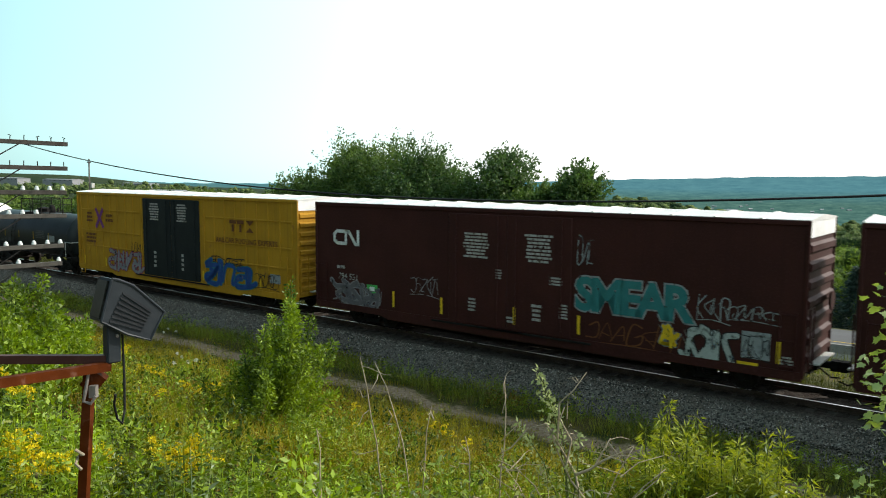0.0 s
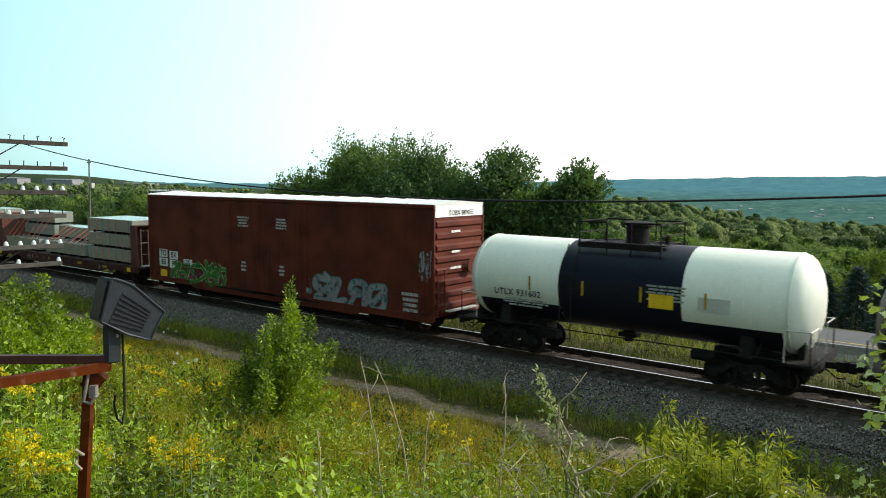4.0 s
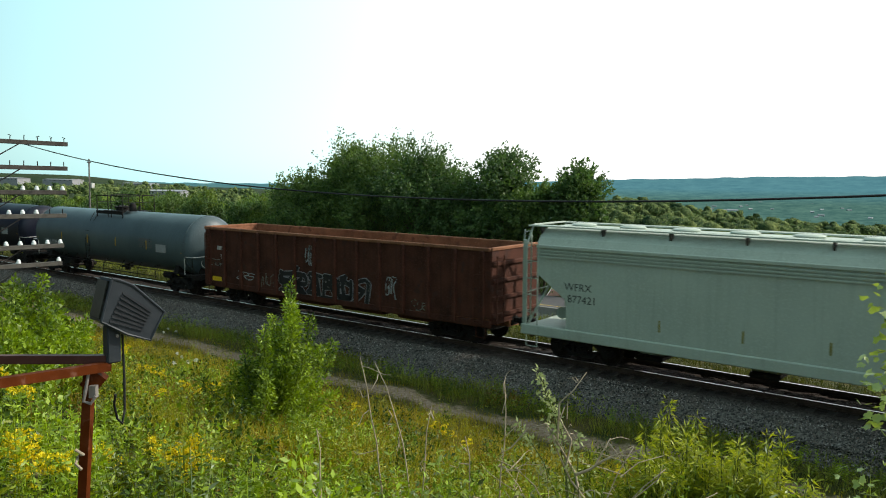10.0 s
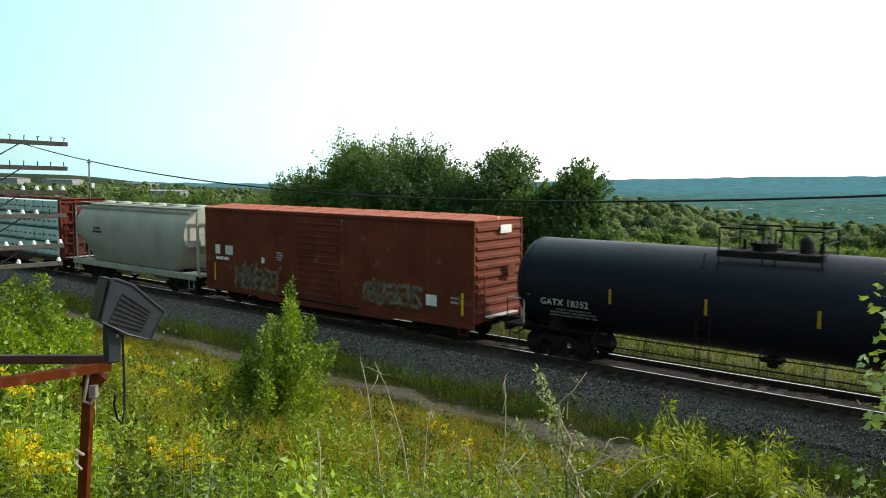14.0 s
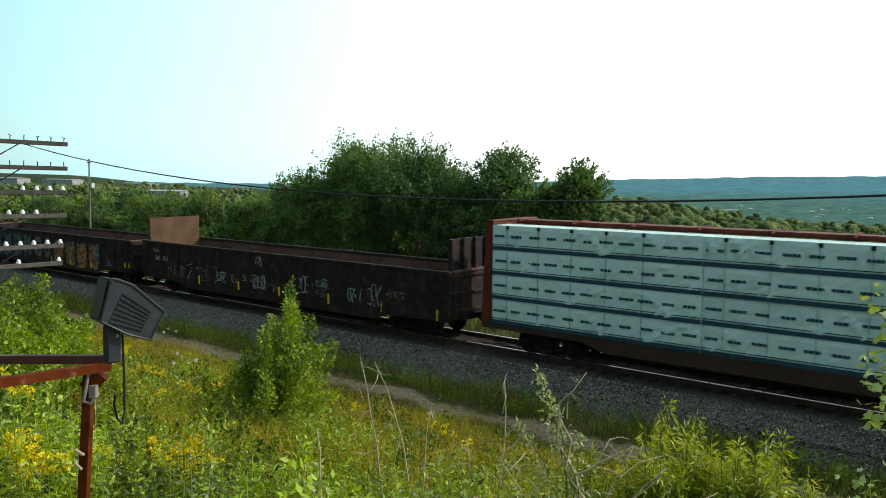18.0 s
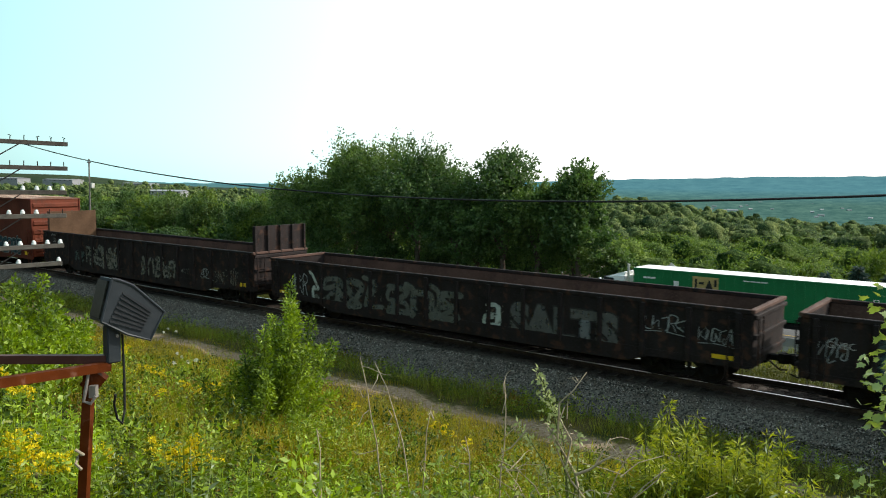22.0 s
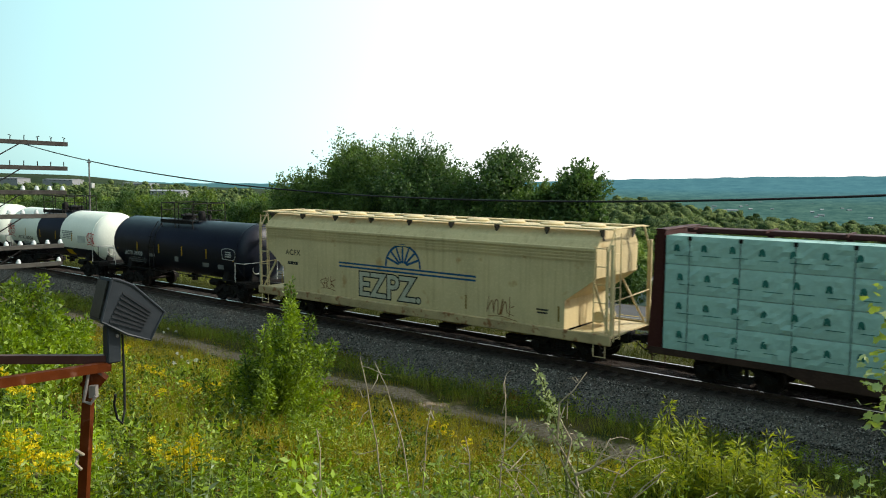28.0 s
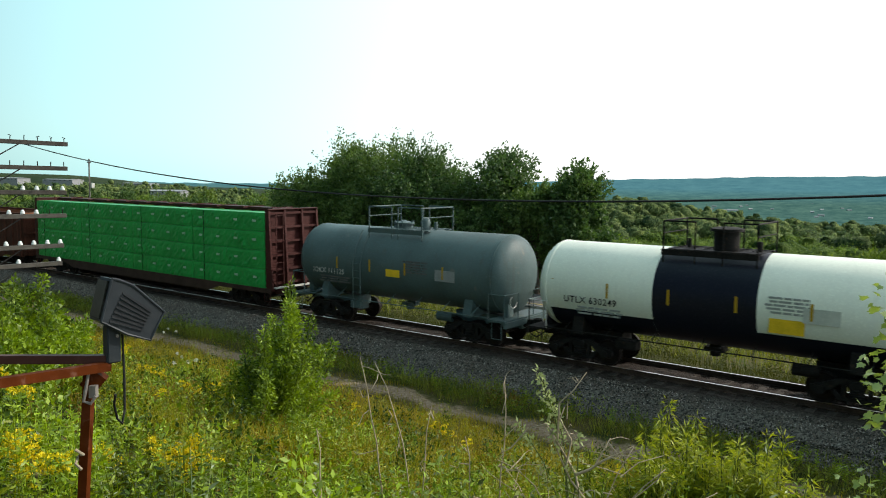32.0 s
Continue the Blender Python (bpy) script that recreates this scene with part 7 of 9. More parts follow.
        part("limb", Geo().taper([a, mid, c], r0 * 0.42, r0 * 0.08, 6), M_BARK, t, smooth=True)
    return t


def build_trees():
    rows = [  # x, y, height, radius, low, seed, leaves, spray, lobes
        (-70.6, 63, 12.2, 4.2, 0.02, 1, L_MAPLE, 1.35, 24), (-65.2, 66, 15.4, 5.4, 0.06, 2, L_MAPLE, 1.4, 34), (-58.5, 65, 15.8, 6.2, 0.08, 3, L_MAPLE, 1.4, 40), (-52.0, 62, 14.6, 5.4, 0.10, 4, L_OAK, 1.0, 36),
        (-46.0, 61, 11.6, 4.0, 0.10, 8, L_OAK, 1.0, 22), (-40.6, 61, 14.2, 4.4, 0.08, 5, L_OAK, 1.2, 32), (-36.4, 60.5, 12.6, 3.4, 0.08, 6, L_MAPLE, 1.2, 22), (-32.0, 60, 13.4, 2.8, 0.12, 7, L_OAK, 1.5, 20)]
    for x, y, h, r, low, s, m, sp, lb in rows:
        tree(x, y, h, r, m, "tall broad-leaved tree with a dense dark green crown", int(lb * 0.9), 17, 38, 0.34, low, s, base=-4.6, spray=sp)
    rows = [(-36.5, 62, 7.5, 2.6), (-33.0, 61, 6.6, 2.4), (-29.5, 62, 6.3, 2.2), (-45, 63, 8, 3), (-54, 64, 7, 3), (-61, 64, 7.5, 3), (-67, 62, 6, 2.8), (-57.5, 62.3, 4.6, 2.6), (-49.5, 63.3, 5, 2.6), (-41, 64, 5.5, 2.4), (-72, 60, 6.5, 3), (-38.5, 64.4, 5, 2.2), (-27.5, 61, 4.6, 2.2)]
    for i, (x, y, h, r) in enumerate(rows):
        tree(x, y, h, r, L_MAPLE if i < 3 else L_OAK, "lower green understorey tree in full leaf", 12, 12, 30, 0.3, -0.1, 20 + i, base=-4.7)
    rs = np.random.RandomState(11)
    for i in range(24):
        k = i / 23
        x, y = -128 + 58 * k + rs.uniform(-2, 2), 58.5 + rs.uniform(0, 12) + 3 * (i % 2)
        h = rs.uniform(6.0, 9.2) + (1.0 if k > 0.75 else 0)
        light = i % 6 in (1, 4)
        tree(x, y, h, rs.uniform(2.6, 3.8), L_LIGHT if light else (L_MAPLE if i % 2 else L_OAK), "yellow-green roadside tree in late summer leaf" if light else "mid-green roadside tree in full leaf", 15, 12, 28, 0.29, -0.08, 40 + i, base=-3.6, group="roadside trees", spray=1.3)
    for i in range(24):
        x = -132 + 3.0 * i + rs.uniform(-0.8, 0.8)
        tree(x, 57.9 + rs.uniform(0, 1.6), rs.uniform(2.2, 4.0), rs.uniform(1.6, 2.4), L_LIGHT if i % 5 == 1 else L_OAK, "low dense green bush beside the road", 9, 10, 18, 0.26, -0.35, 140 + i, base=-3.7, group="roadside bushes", name="bush", kind="bush")
    for i, (x, y, h) in enumerate(((-17.5, 72, 4.6), (-14.6, 72, 5.2), (-12.2, 73, 6.0), (-9.6, 72, 5.6), (-7.4, 73, 6.1), (-5.0, 72, 4.9), (-2.6, 73, 5.2), (-20.5, 74, 4.2))):
        spruce(x, y, h, 60 + i)
    for i, (x, y, h, r) in enumerate(((-13, 88, 9.8, 4.2), (-7, 90, 11.2, 5.0), (-1, 86, 10.5, 4.6), (5, 84, 10.6, 4.4), (-18.5, 90, 8.2, 3.6))):
        tree(x, y, h, r, L_LIGHT, "bright yellow-green broad-leaved tree", 22, 13, 30, 0.33, 0.0, 80 + i, spray=1.3)


def spruce(x, y, h, seed):
    rs = np.random.RandomState(seed)
    t = new("spruce_tree")
    t.location = (x, y, float(ground_z(x, y)) - 0.2)
    tagged(t, "blue-green spruce with drooping branches", "tree", "spruces by the road")
    part("trunk", Geo().taper([(0, 0, 0), (0.05, 0, h * 0.5), (0, 0.03, h)], 0.13, 0.02, 7), M_BARK, t)
    n = 3000
    f = rs.uniform(0, 1, n) ** 0.8
    lev = np.round(f * 14) / 14
    a = rs.uniform(0, 6.283, n)
    reach = (1 - lev) ** 0.8 * h * 0.46 + 0.2
    k = rs.uniform(0.15, 1.0, n)
    lobes = 0.75 + 0.25 * np.sin(a * 6 + lev * 40)
    P = np.stack([np.cos(a) * reach * k * lobes, np.sin(a) * reach * k * lobes, h * (0.06 + 0.94 * lev) - 0.35 * k * reach + rs.normal(0, 0.08, n)], 1)
    D = np.stack([np.cos(a), np.sin(a), rs.uniform(-0.6, 0.2, n)], 1) + rs.normal(0, 0.3, (n, 3))
    put("crown", quads("crown", leaf_faces(P, D, rs.uniform(0.3, 0.6, n), rs.uniform(0.10, 0.18, n), rs), L_SPRUCE), t)


def woods(name, r0, r1, count, leaf, lobes, per, cells, tall, seed, a0, a1, label, leaves, core):
    """Far woodland: many crowns of leafy lobes in one object."""
    rs = np.random.RandomState(seed)
    az = np.radians(rs.uniform(a0, a1, count))
    r = np.sqrt(rs.uniform(r0 * r0, r1 * r1, count))
    x, y = r * np.cos(az), r * np.sin(az)
    keep = (y > 76) | ((y > 60) & (x < -75))
    keep &= ~((x > -37) & (x < -21) & (y < 88)) & ~((x >= -21) & (x < 20) & (y < 97))
    x, y, r = x[keep], y[keep], r[keep]
    n = len(x)
    h = tall * rs.uniform(0.55, 1.3, n)
    rad = h * rs.uniform(0.42, 0.66, n)
    z = ground_z(x, y)
    d = unit(rs.normal(size=(n, lobes, 3)))
    d[..., 2] = np.abs(d[..., 2]) * 1.25 - 0.35
    d[:, 0] = np.array((0.05, 0, 0.9))
    size = np.stack([rad, rad, h * 0.46], -1)[:, None]
    C = np.stack([x, y, z + h * 0.5], -1)[:, None] + d * size * rs.uniform(0.30, 0.75, (n, lobes, 1))
    R = rad[:, None, None] * rs.uniform(0.28, 0.60, (n, lobes, 1)) * np.array((1, 1, 0.75))
    C, R = C.reshape(-1, 1, 3), R.reshape(-1, 1, 3)
    # leaves over the lobes, thicker on top
    q = unit(rs.normal(size=(len(C), per, 3)) + np.array((0, -0.25, 0.45)))
    P = C + q * R * rs.uniform(0.72, 1.25, (len(C), per, 1))
    dome = np.repeat(np.stack([x, y, z + h * 0.35], -1), lobes, 0)[:, None]
    q = q * 0.5 + unit(P - dome) + np.array((0, 0, 0.25))
    m = len(C) * per
    F = leaf_faces(P.reshape(-1, 3), rs.normal(size=(m, 3)), rs.uniform(0.5, 1.4, m) * leaf, rs.uniform(0.4, 0.9, m) * leaf, rs, q.reshape(-1, 3), 0.25)
    ob = put(name, quads(name, F, leaves))
    tagged(ob, label, "woodland", kind="stuff")
    # the dense foliage inside each lobe, its colour darkened for shade within the crown
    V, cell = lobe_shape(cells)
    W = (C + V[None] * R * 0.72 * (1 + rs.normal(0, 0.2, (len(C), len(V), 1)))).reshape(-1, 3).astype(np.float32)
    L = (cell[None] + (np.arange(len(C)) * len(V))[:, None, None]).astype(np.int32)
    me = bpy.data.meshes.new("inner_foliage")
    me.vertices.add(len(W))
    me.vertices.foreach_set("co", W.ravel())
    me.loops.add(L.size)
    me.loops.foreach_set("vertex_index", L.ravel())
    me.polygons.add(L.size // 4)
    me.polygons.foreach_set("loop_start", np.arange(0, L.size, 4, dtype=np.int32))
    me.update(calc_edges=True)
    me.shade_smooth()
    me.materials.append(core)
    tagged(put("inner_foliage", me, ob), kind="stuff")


def lobe_shape(cells):
    """A rounded cube of unit radius: points and four-cornered faces."""
    u = np.linspace(-1, 1, cells + 1)
    index, faces = {}, []
    for axis in range(3):
        for s in (-1, 1):
            for i in range(cells):
                for j in range(cells):
                    q = []
                    for a, c in ((i, j), (i + 1, j), (i + 1, j + 1), (i, j + 1)):
                        p = [u[a], u[c]]
                        p.insert(axis, float(s))
                        q.append(index.setdefault(tuple(round(v, 5) for v in p), len(index)))
                    faces.append(q if (s > 0) != (axis == 1) else q[::-1])
    return unit(np.array(list(index))), np.array(faces)


def foliage_mass(name, a, c):
    """Foliage seen from afar: crown-scale drift of colour, leaf-cluster mottling with shaded gaps coloured dark, and
    deep relief.
    """
    m = bpy.data.materials.new(name)
    m.use_nodes = True
    n, l = m.node_tree.nodes, m.node_tree.links
    b = n["Principled BSDF"]
    b.inputs["Roughness"].default_value = 0.8
    b.inputs["Specular IOR Level"].default_value = 0.05
    tc = n.new("ShaderNodeTexCoord")
    big, small = n.new("ShaderNodeTexNoise"), n.new("ShaderNodeTexNoise")
    big.inputs["Scale"].default_value = 0.13
    small.inputs["Scale"].default_value, small.inputs["Detail"].default_value = 1.9, 8
    small.inputs["Roughness"].default_value = 0.7
    for t in (big, small):
        l.new(tc.outputs["Object"], t.inputs["Vector"])
    add = n.new("ShaderNodeMath")
    add.operation = "ADD"
    l.new(big.outputs[0], add.inputs[0])
    l.new(small.outputs[0], add.inputs[1])
    r = n.new("ShaderNodeValToRGB")
    half = n.new("ShaderNodeMath")
    half.operation = "MULTIPLY"
    half.inputs[1].default_value = 0.5
    l.new(add.outputs[0], half.inputs[0])
    l.new(half.outputs[0], r.inputs[0])
    e = r.color_ramp.elements
    e[0].position, e[1].position = 0.42, 0.60
    e[0].color, e[1].color = (*a, 1), (*c, 1)
    l.new(r.outputs[0], b.inputs["Base Color"])
    bp = n.new("ShaderNodeBump")
    bp.inputs["Strength"].default_value, bp.inputs["Distance"].default_value = 1.0, 1.8
    l.new(small.outputs[0], bp.inputs["Height"])
    l.new(bp.outputs[0], b.inputs["Normal"])
    return m


L_WOODCORE = foliage_mass("shade_dark_woodland", (0.026, 0.066, 0.014), (0.15, 0.22, 0.040))


L_VALLEYCORE = foliage_mass("shade_dark_valley", (0.034, 0.070, 0.030), (0.20, 0.25, 0.080))


def build_woods():
    woods("near_woods", 76, 215, 300, 0.36, 11, 100, 2, 9.6, 5, 94, 128, "near slope of dense green broad-leaved woodland", L_WOODS, L_WOODCORE)
    woods("side_woods", 80, 430, 430, 0.48, 6, 40, 2, 7.6, 6, 128, 162, "woodland along the level ground beside the line", L_WOODS, L_WOODCORE)
    woods("valley_woods", 205, 680, 1200, 0.62, 6, 26, 2, 12, 7, 94, 132, "wooded valley floor in full summer leaf", L_VALLEY, L_VALLEYCORE)
    woods("plateau_woods", 255, 700, 500, 0.8, 5, 14, 2, 8, 9, 130, 161, "woodland on the plateau beside the line", L_VALLEY, L_VALLEYCORE)
    woods("distant_woods", 640, 980, 500, 1.5, 4, 9, 2, 10, 8, 120, 162, "distant woodland across the plateau", L_VALLEY, L_VALLEYCORE)


def ridge_z(r, th):
    """Height of the valley floor and the far ridge at a distance and a bearing."""
    top = 9 + 80 * smooth_step(38, 84, th) + 1.4 * np.sin(th * 0.7) + 0.8 * np.sin(th * 2.3)
    spur = 34 * smooth_step(74, 83, th) * smooth_step(2500, 3000, r) * smooth_step(3500, 3000, r)
    rise = np.interp(r, (900, 1150, 1800, 2300, 2700, 3300, 3900, 4300), (0.0, 0.02, 0.05, 0.09, 0.2, 0.5, 0.85, 1.0))
    return -36 + (top + 36) * rise + spur + 1.5 * np.sin(th * 3.1 + r * 0.004)


def build_ridge():
    """The far ridge, its blue of distance put into a glowing colour."""
    m = bpy.data.materials.new("hazy_glow_ridge")
    m.use_nodes = True
    n, l = m.node_tree.nodes, m.node_tree.links
    b = n["Principled BSDF"]
    tc, t, r = n.new("ShaderNodeTexCoord"), n.new("ShaderNodeTexNoise"), n.new("ShaderNodeValToRGB")
    mp = n.new("ShaderNodeMapping")
    mp.inputs["Scale"].default_value = (60, 60, 420)
    flat = n.new("ShaderNodeVectorMath")
    flat.operation = "NORMALIZE"
    t.inputs["Scale"].default_value, t.inputs["Detail"].default_value = 1.0, 12
    t.inputs["Roughness"].default_value = 0.7
    l.new(tc.outputs["Object"], flat.inputs[0])
    l.new(flat.outputs[0], mp.inputs["Vector"])
    l.new(mp.outputs[0], t.inputs["Vector"])
    l.new(t.outputs[0], r.inputs[0])
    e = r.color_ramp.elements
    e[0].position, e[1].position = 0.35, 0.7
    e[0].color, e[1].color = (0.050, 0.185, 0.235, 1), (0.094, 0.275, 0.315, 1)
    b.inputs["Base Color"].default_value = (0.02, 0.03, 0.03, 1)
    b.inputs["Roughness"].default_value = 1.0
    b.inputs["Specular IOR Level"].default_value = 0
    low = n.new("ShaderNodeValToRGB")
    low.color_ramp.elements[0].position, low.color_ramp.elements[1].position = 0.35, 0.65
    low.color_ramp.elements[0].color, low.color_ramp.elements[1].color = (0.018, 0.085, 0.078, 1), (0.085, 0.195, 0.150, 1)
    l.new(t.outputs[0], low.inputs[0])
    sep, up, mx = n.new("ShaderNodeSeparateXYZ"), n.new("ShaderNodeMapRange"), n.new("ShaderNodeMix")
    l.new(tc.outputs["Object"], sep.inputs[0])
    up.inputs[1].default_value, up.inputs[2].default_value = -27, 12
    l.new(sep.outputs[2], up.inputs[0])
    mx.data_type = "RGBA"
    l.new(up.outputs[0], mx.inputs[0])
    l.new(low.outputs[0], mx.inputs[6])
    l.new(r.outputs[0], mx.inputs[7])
    # distance haze given as emission, greener on the valley floor, bluer higher up
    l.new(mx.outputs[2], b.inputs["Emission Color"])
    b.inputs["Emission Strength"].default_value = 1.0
    az = np.radians(np.linspace(80, 176, 260))
    g = Geo()
    reach = np.array((900, 1150, 1450, 1800, 2200, 2600, 3000, 3400, 3800, 4300))
    for rr in reach:
        for a in az:
            g.v.append((rr * math.cos(a), rr * math.sin(a), float(ridge_z(rr, 180 - math.degrees(a)))))
    k = len(az)
    g.f = [(j * k + i, j * k + i + 1, (j + 1) * k + i + 1, (j + 1) * k + i) for j in range(len(reach) - 1) for i in range(k - 1)]
    tagged(part("backdrop", g, m, None, smooth=True), "long wooded ridge on the horizon, its blue-green haze a painted glow", "hills", kind="structure")


build_trees()
build_woods()
build_ridge()


# ---------------------------------------------------------------- hillside plants
def in_view(x, y, margin=4.0):
    a = np.degrees(np.arctan2(y, x))
    return (a > 98 - margin) & (a < 158.5 + margin)


def scatter(rs, n, y0, y1, x0, x1, margin=4.0):
    x, y = rs.uniform(x0, x1, n), rs.uniform(y0, y1, n)
    k = in_view(x, y, margin)
    return x[k], y[k]


def patchy(x, y, s=0.6, shift=0.0):
    return 0.5 + 0.5 * np.sin(x * s + 1.7 * np.sin(y * s * 0.8 + shift) + shift) * np.cos(y * s * 1.1 - shift)


def blades(name, x, y, height, width, mat, seed, label, sink=0.02):
    """Grass: narrow bent blades, one object."""
    rs = np.random.RandomState(seed)
    n = len(x)
    z = ground_z(x, y) - sink
    a = rs.uniform(0, 6.283, n)
    lean = rs.uniform(0.1, 0.7, n)
    h = height * rs.uniform(0.55, 1.2, n)
    D = np.stack([np.cos(a) * lean, np.sin(a) * lean, np.ones(n)], 1)
    S = np.stack([-np.sin(a), np.cos(a), np.zeros(n)], 1) * (width * rs.uniform(0.6, 1.3, n))[:, None]
    P = np.stack([x, y, z], 1)
    M = P + D * (h * 0.55)[:, None]
    T = P + D * np.stack([h * 1.25, h * 1.25, h * 0.92], 1)
    F = np.stack([P - S * 0.5, P + S * 0.5, M + S * 0.45, M - S * 0.45, M - S * 0.45, M + S * 0.45, T + S * 0.06, T - S * 0.06], 1)
    tagged(put(name, quads(name, F.reshape(-1, 3), mat)), label, "grass", kind="stuff")


def weeds(name, x, y, height, leaf, per, mat, seed, label, slim=0.34, droop=0.0, stems=1, spread=0.25, top_only=0.0, broad=False, tall=None):
    """Leafy weeds: stalks with leaves all the way up, one object."""
    rs = np.random.RandomState(seed)
    n = len(x)
    h = height * rs.uniform(0.6, 1.25, n) * (0.55 + 0.75 * patchy(x, y, 1.5, seed) if tall is None else tall)
    B = np.stack([x, y, ground_z(x, y) - 0.03], 1)
    F = []
    for s in range(stems):
        lean = rs.normal(0, spread, (n, 2))
        a = rs.uniform(0, 6.283, (n, 1)) + np.arange(per)[None] * 2.4
        f = top_only + (1 - top_only) * (np.arange(per)[None] + rs.uniform(0, 1, (n, per))) / per
        P = B[:, None] + np.stack([lean[:, :1] * f * h[:, None], lean[:, 1:] * f * h[:, None], f * h[:, None]], -1)
        D = np.stack([np.cos(a), np.sin(a), rs.uniform(0.15, 0.9, (n, per)) - droop], -1)
        l = leaf * rs.uniform(0.6, 1.25, (n, per)) * (1.15 - 0.5 * f)
        F.append((broad_faces if broad else leaf_faces)(P.reshape(-1, 3), D.reshape(-1, 3), l.ravel(), l.ravel() * slim, rs))
        T = B + np.stack([lean[:, 0] * h, lean[:, 1] * h, h], 1)
        w = 0.005 * rs.uniform(0.7, 1.3, (n, 1)) * unit(rs.normal(size=(n, 3)) * np.array((1, 1, 0)))
        M = (B + T) * 0.5
        F.append(np.stack([B - w, B + w, M + w * 0.7, T + w * 0.4, T - w * 0.4, M - w * 0.7] if broad else [B - w, B + w, T + w * 0.4, T - w * 0.4], 1))
    tagged(put(name, quads(name, np.concatenate(F).reshape(-1, 3), mat, 6 if broad else 4)), label, "weeds", kind="stuff")


def plumes(name, x, y, base_h, size, mat, seed, label):
    """Goldenrod heads: arching sprays of tiny flowers."""
    rs = np.random.RandomState(seed)
    n, k, m = len(x), 7, 26
    B = np.stack([x, y, ground_z(x, y) + base_h], 1)
    a = rs.uniform(0, 6.283, (n, k))
    f = rs.uniform(0, 1, (n, k, m))
    reach = size * rs.uniform(0.5, 1.0, (n, k))
    zz = size * (np.arange(k)[None] / k * 1.1)[..., None] + 0.5 * size * f - 0.55 * size * f * f
    P = B[:, None, None] + np.stack([np.cos(a)[..., None] * reach[..., None] * f, np.sin(a)[..., None] * reach[..., None] * f, zz + 0 * f], -1)
    P = P + rs.normal(0, 0.006, P.shape)
    D = rs.normal(size=P.shape) + np.array((0, 0, 0.8))
    q = n * k * m
    tagged(put(name, quads(name, leaf_faces(P.reshape(-1, 3), D.reshape(-1, 3), rs.uniform(0.018, 0.035, q), rs.uniform(0.014, 0.022, q), rs), mat)), label, "wildflowers", kind="stuff")


def shrub(x, y, height, radius, mat, leaf, n, seed, label, slim=0.42, low=0.05, droop=-0.25, fall=0.5, taper=0.86):
    rs = np.random.RandomState(seed)
    t = new("shrub")
    t.location = (x, y, float(ground_z(x, y)) - 0.05)
    tagged(t, label, "shrub", "shrubs on the slope")
    stems = 17
    F = []
    for s in range(stems):
        a, r = rs.uniform(0, 6.283), radius * rs.uniform(0.15, 1.0)
        hh = height * (1.0 if s == 0 else rs.uniform(0.72, 1.0) * (1 - fall * r / radius))
        r = r * (0.25 if s == 0 else 1)
        pts = [Vector((0.06 * math.cos(a), 0.06 * math.sin(a), 0)), Vector((r * 0.45 * math.cos(a), r * 0.45 * math.sin(a), hh * 0.45)), Vector((r * math.cos(a + 0.3), r * math.sin(a + 0.3), hh))]
        part("stem", Geo().taper(pts, 0.016, 0.004, 5), M_STALK, t)
        k = n // stems
        f = low + (1 - low) * rs.uniform(0, 1, k) ** 0.8
        A = np.array(pts)
        C = np.where(f[:, None] < 0.45, A[0] + (A[1] - A[0]) * (f[:, None] / 0.45), A[1] + (A[2] - A[1]) * ((f[:, None] - 0.45) / 0.55))
        q = unit(rs.normal(size=(k, 3)))
        off = radius * 0.34 * (1.08 - taper * f)[:, None] * rs.uniform(0.1, 1, (k, 1))
        D = q - np.array((0, 0, droop))
        F.append(leaf_faces(C + q * off, D, leaf * rs.uniform(0.6, 1.25, k), leaf * slim * rs.uniform(0.8, 1.2, k), rs))
    put("foliage", quads("foliage", np.concatenate(F).reshape(-1, 3), mat), t)
    return t


def mounds(name, x, y, r, h, leaf, per, mat, seed, label, slim=0.5):
    """Rounded leafy clumps: leaves lapped over low domes, their faces turned outwards, one object."""
    rs = np.random.RandomState(seed)
    n = len(x)
    q = unit(rs.normal(size=(n, per, 3)))
    q[..., 2] = np.abs(q[..., 2])
    lump = 0.78 + 0.3 * np.sin(q[..., :1] * 5 + rs.uniform(0, 6, (n, 1, 1))) * np.sin(q[..., 1:2] * 6 + rs.uniform(0, 6, (n, 1, 1)))
    size = np.stack([r, r, h], -1)[:, None]
    P = np.stack([x, y, ground_z(x, y) - 0.05], -1)[:, None] + q * size * lump * rs.uniform(0.62, 1.08, (n, per, 1))
    D = 0.55 * q + rs.normal(0, 0.6, q.shape) + np.array((0, 0, 0.1))
    N = q + np.array((0, 0, 0.45))
    m = n * per
    l = leaf * rs.uniform(0.55, 1.3, m)
    F = leaf_faces(P.reshape(-1, 3), D.reshape(-1, 3), l, l * slim * rs.uniform(0.8, 1.2, m), rs, N.reshape(-1, 3), 0.5)
    tagged(put(name, quads(name, F, mat)), label, "weeds", kind="stuff")


def clumped(rs, n, per, y0, y1, x0, x1, r):
    """Places in rounded clumps, with a height for each that falls towards the clump's rim."""
    cx, cy = scatter(rs, n, y0, y1, x0, x1, 1.0)
    k = len(cx)
    size = rs.uniform(0.5, 1.4, (k, 1))
    a, q = rs.uniform(0, 6.283, (k, per)), np.sqrt(rs.uniform(0, 1, (k, per)))
    x = cx[:, None] + np.cos(a) * q * r * size
    y = cy[:, None] + np.sin(a) * q * r * size
    h = (1.05 - 0.6 * q * q) * (0.45 + 0.55 * size)
    return x.ravel(), y.ravel(), h.ravel()


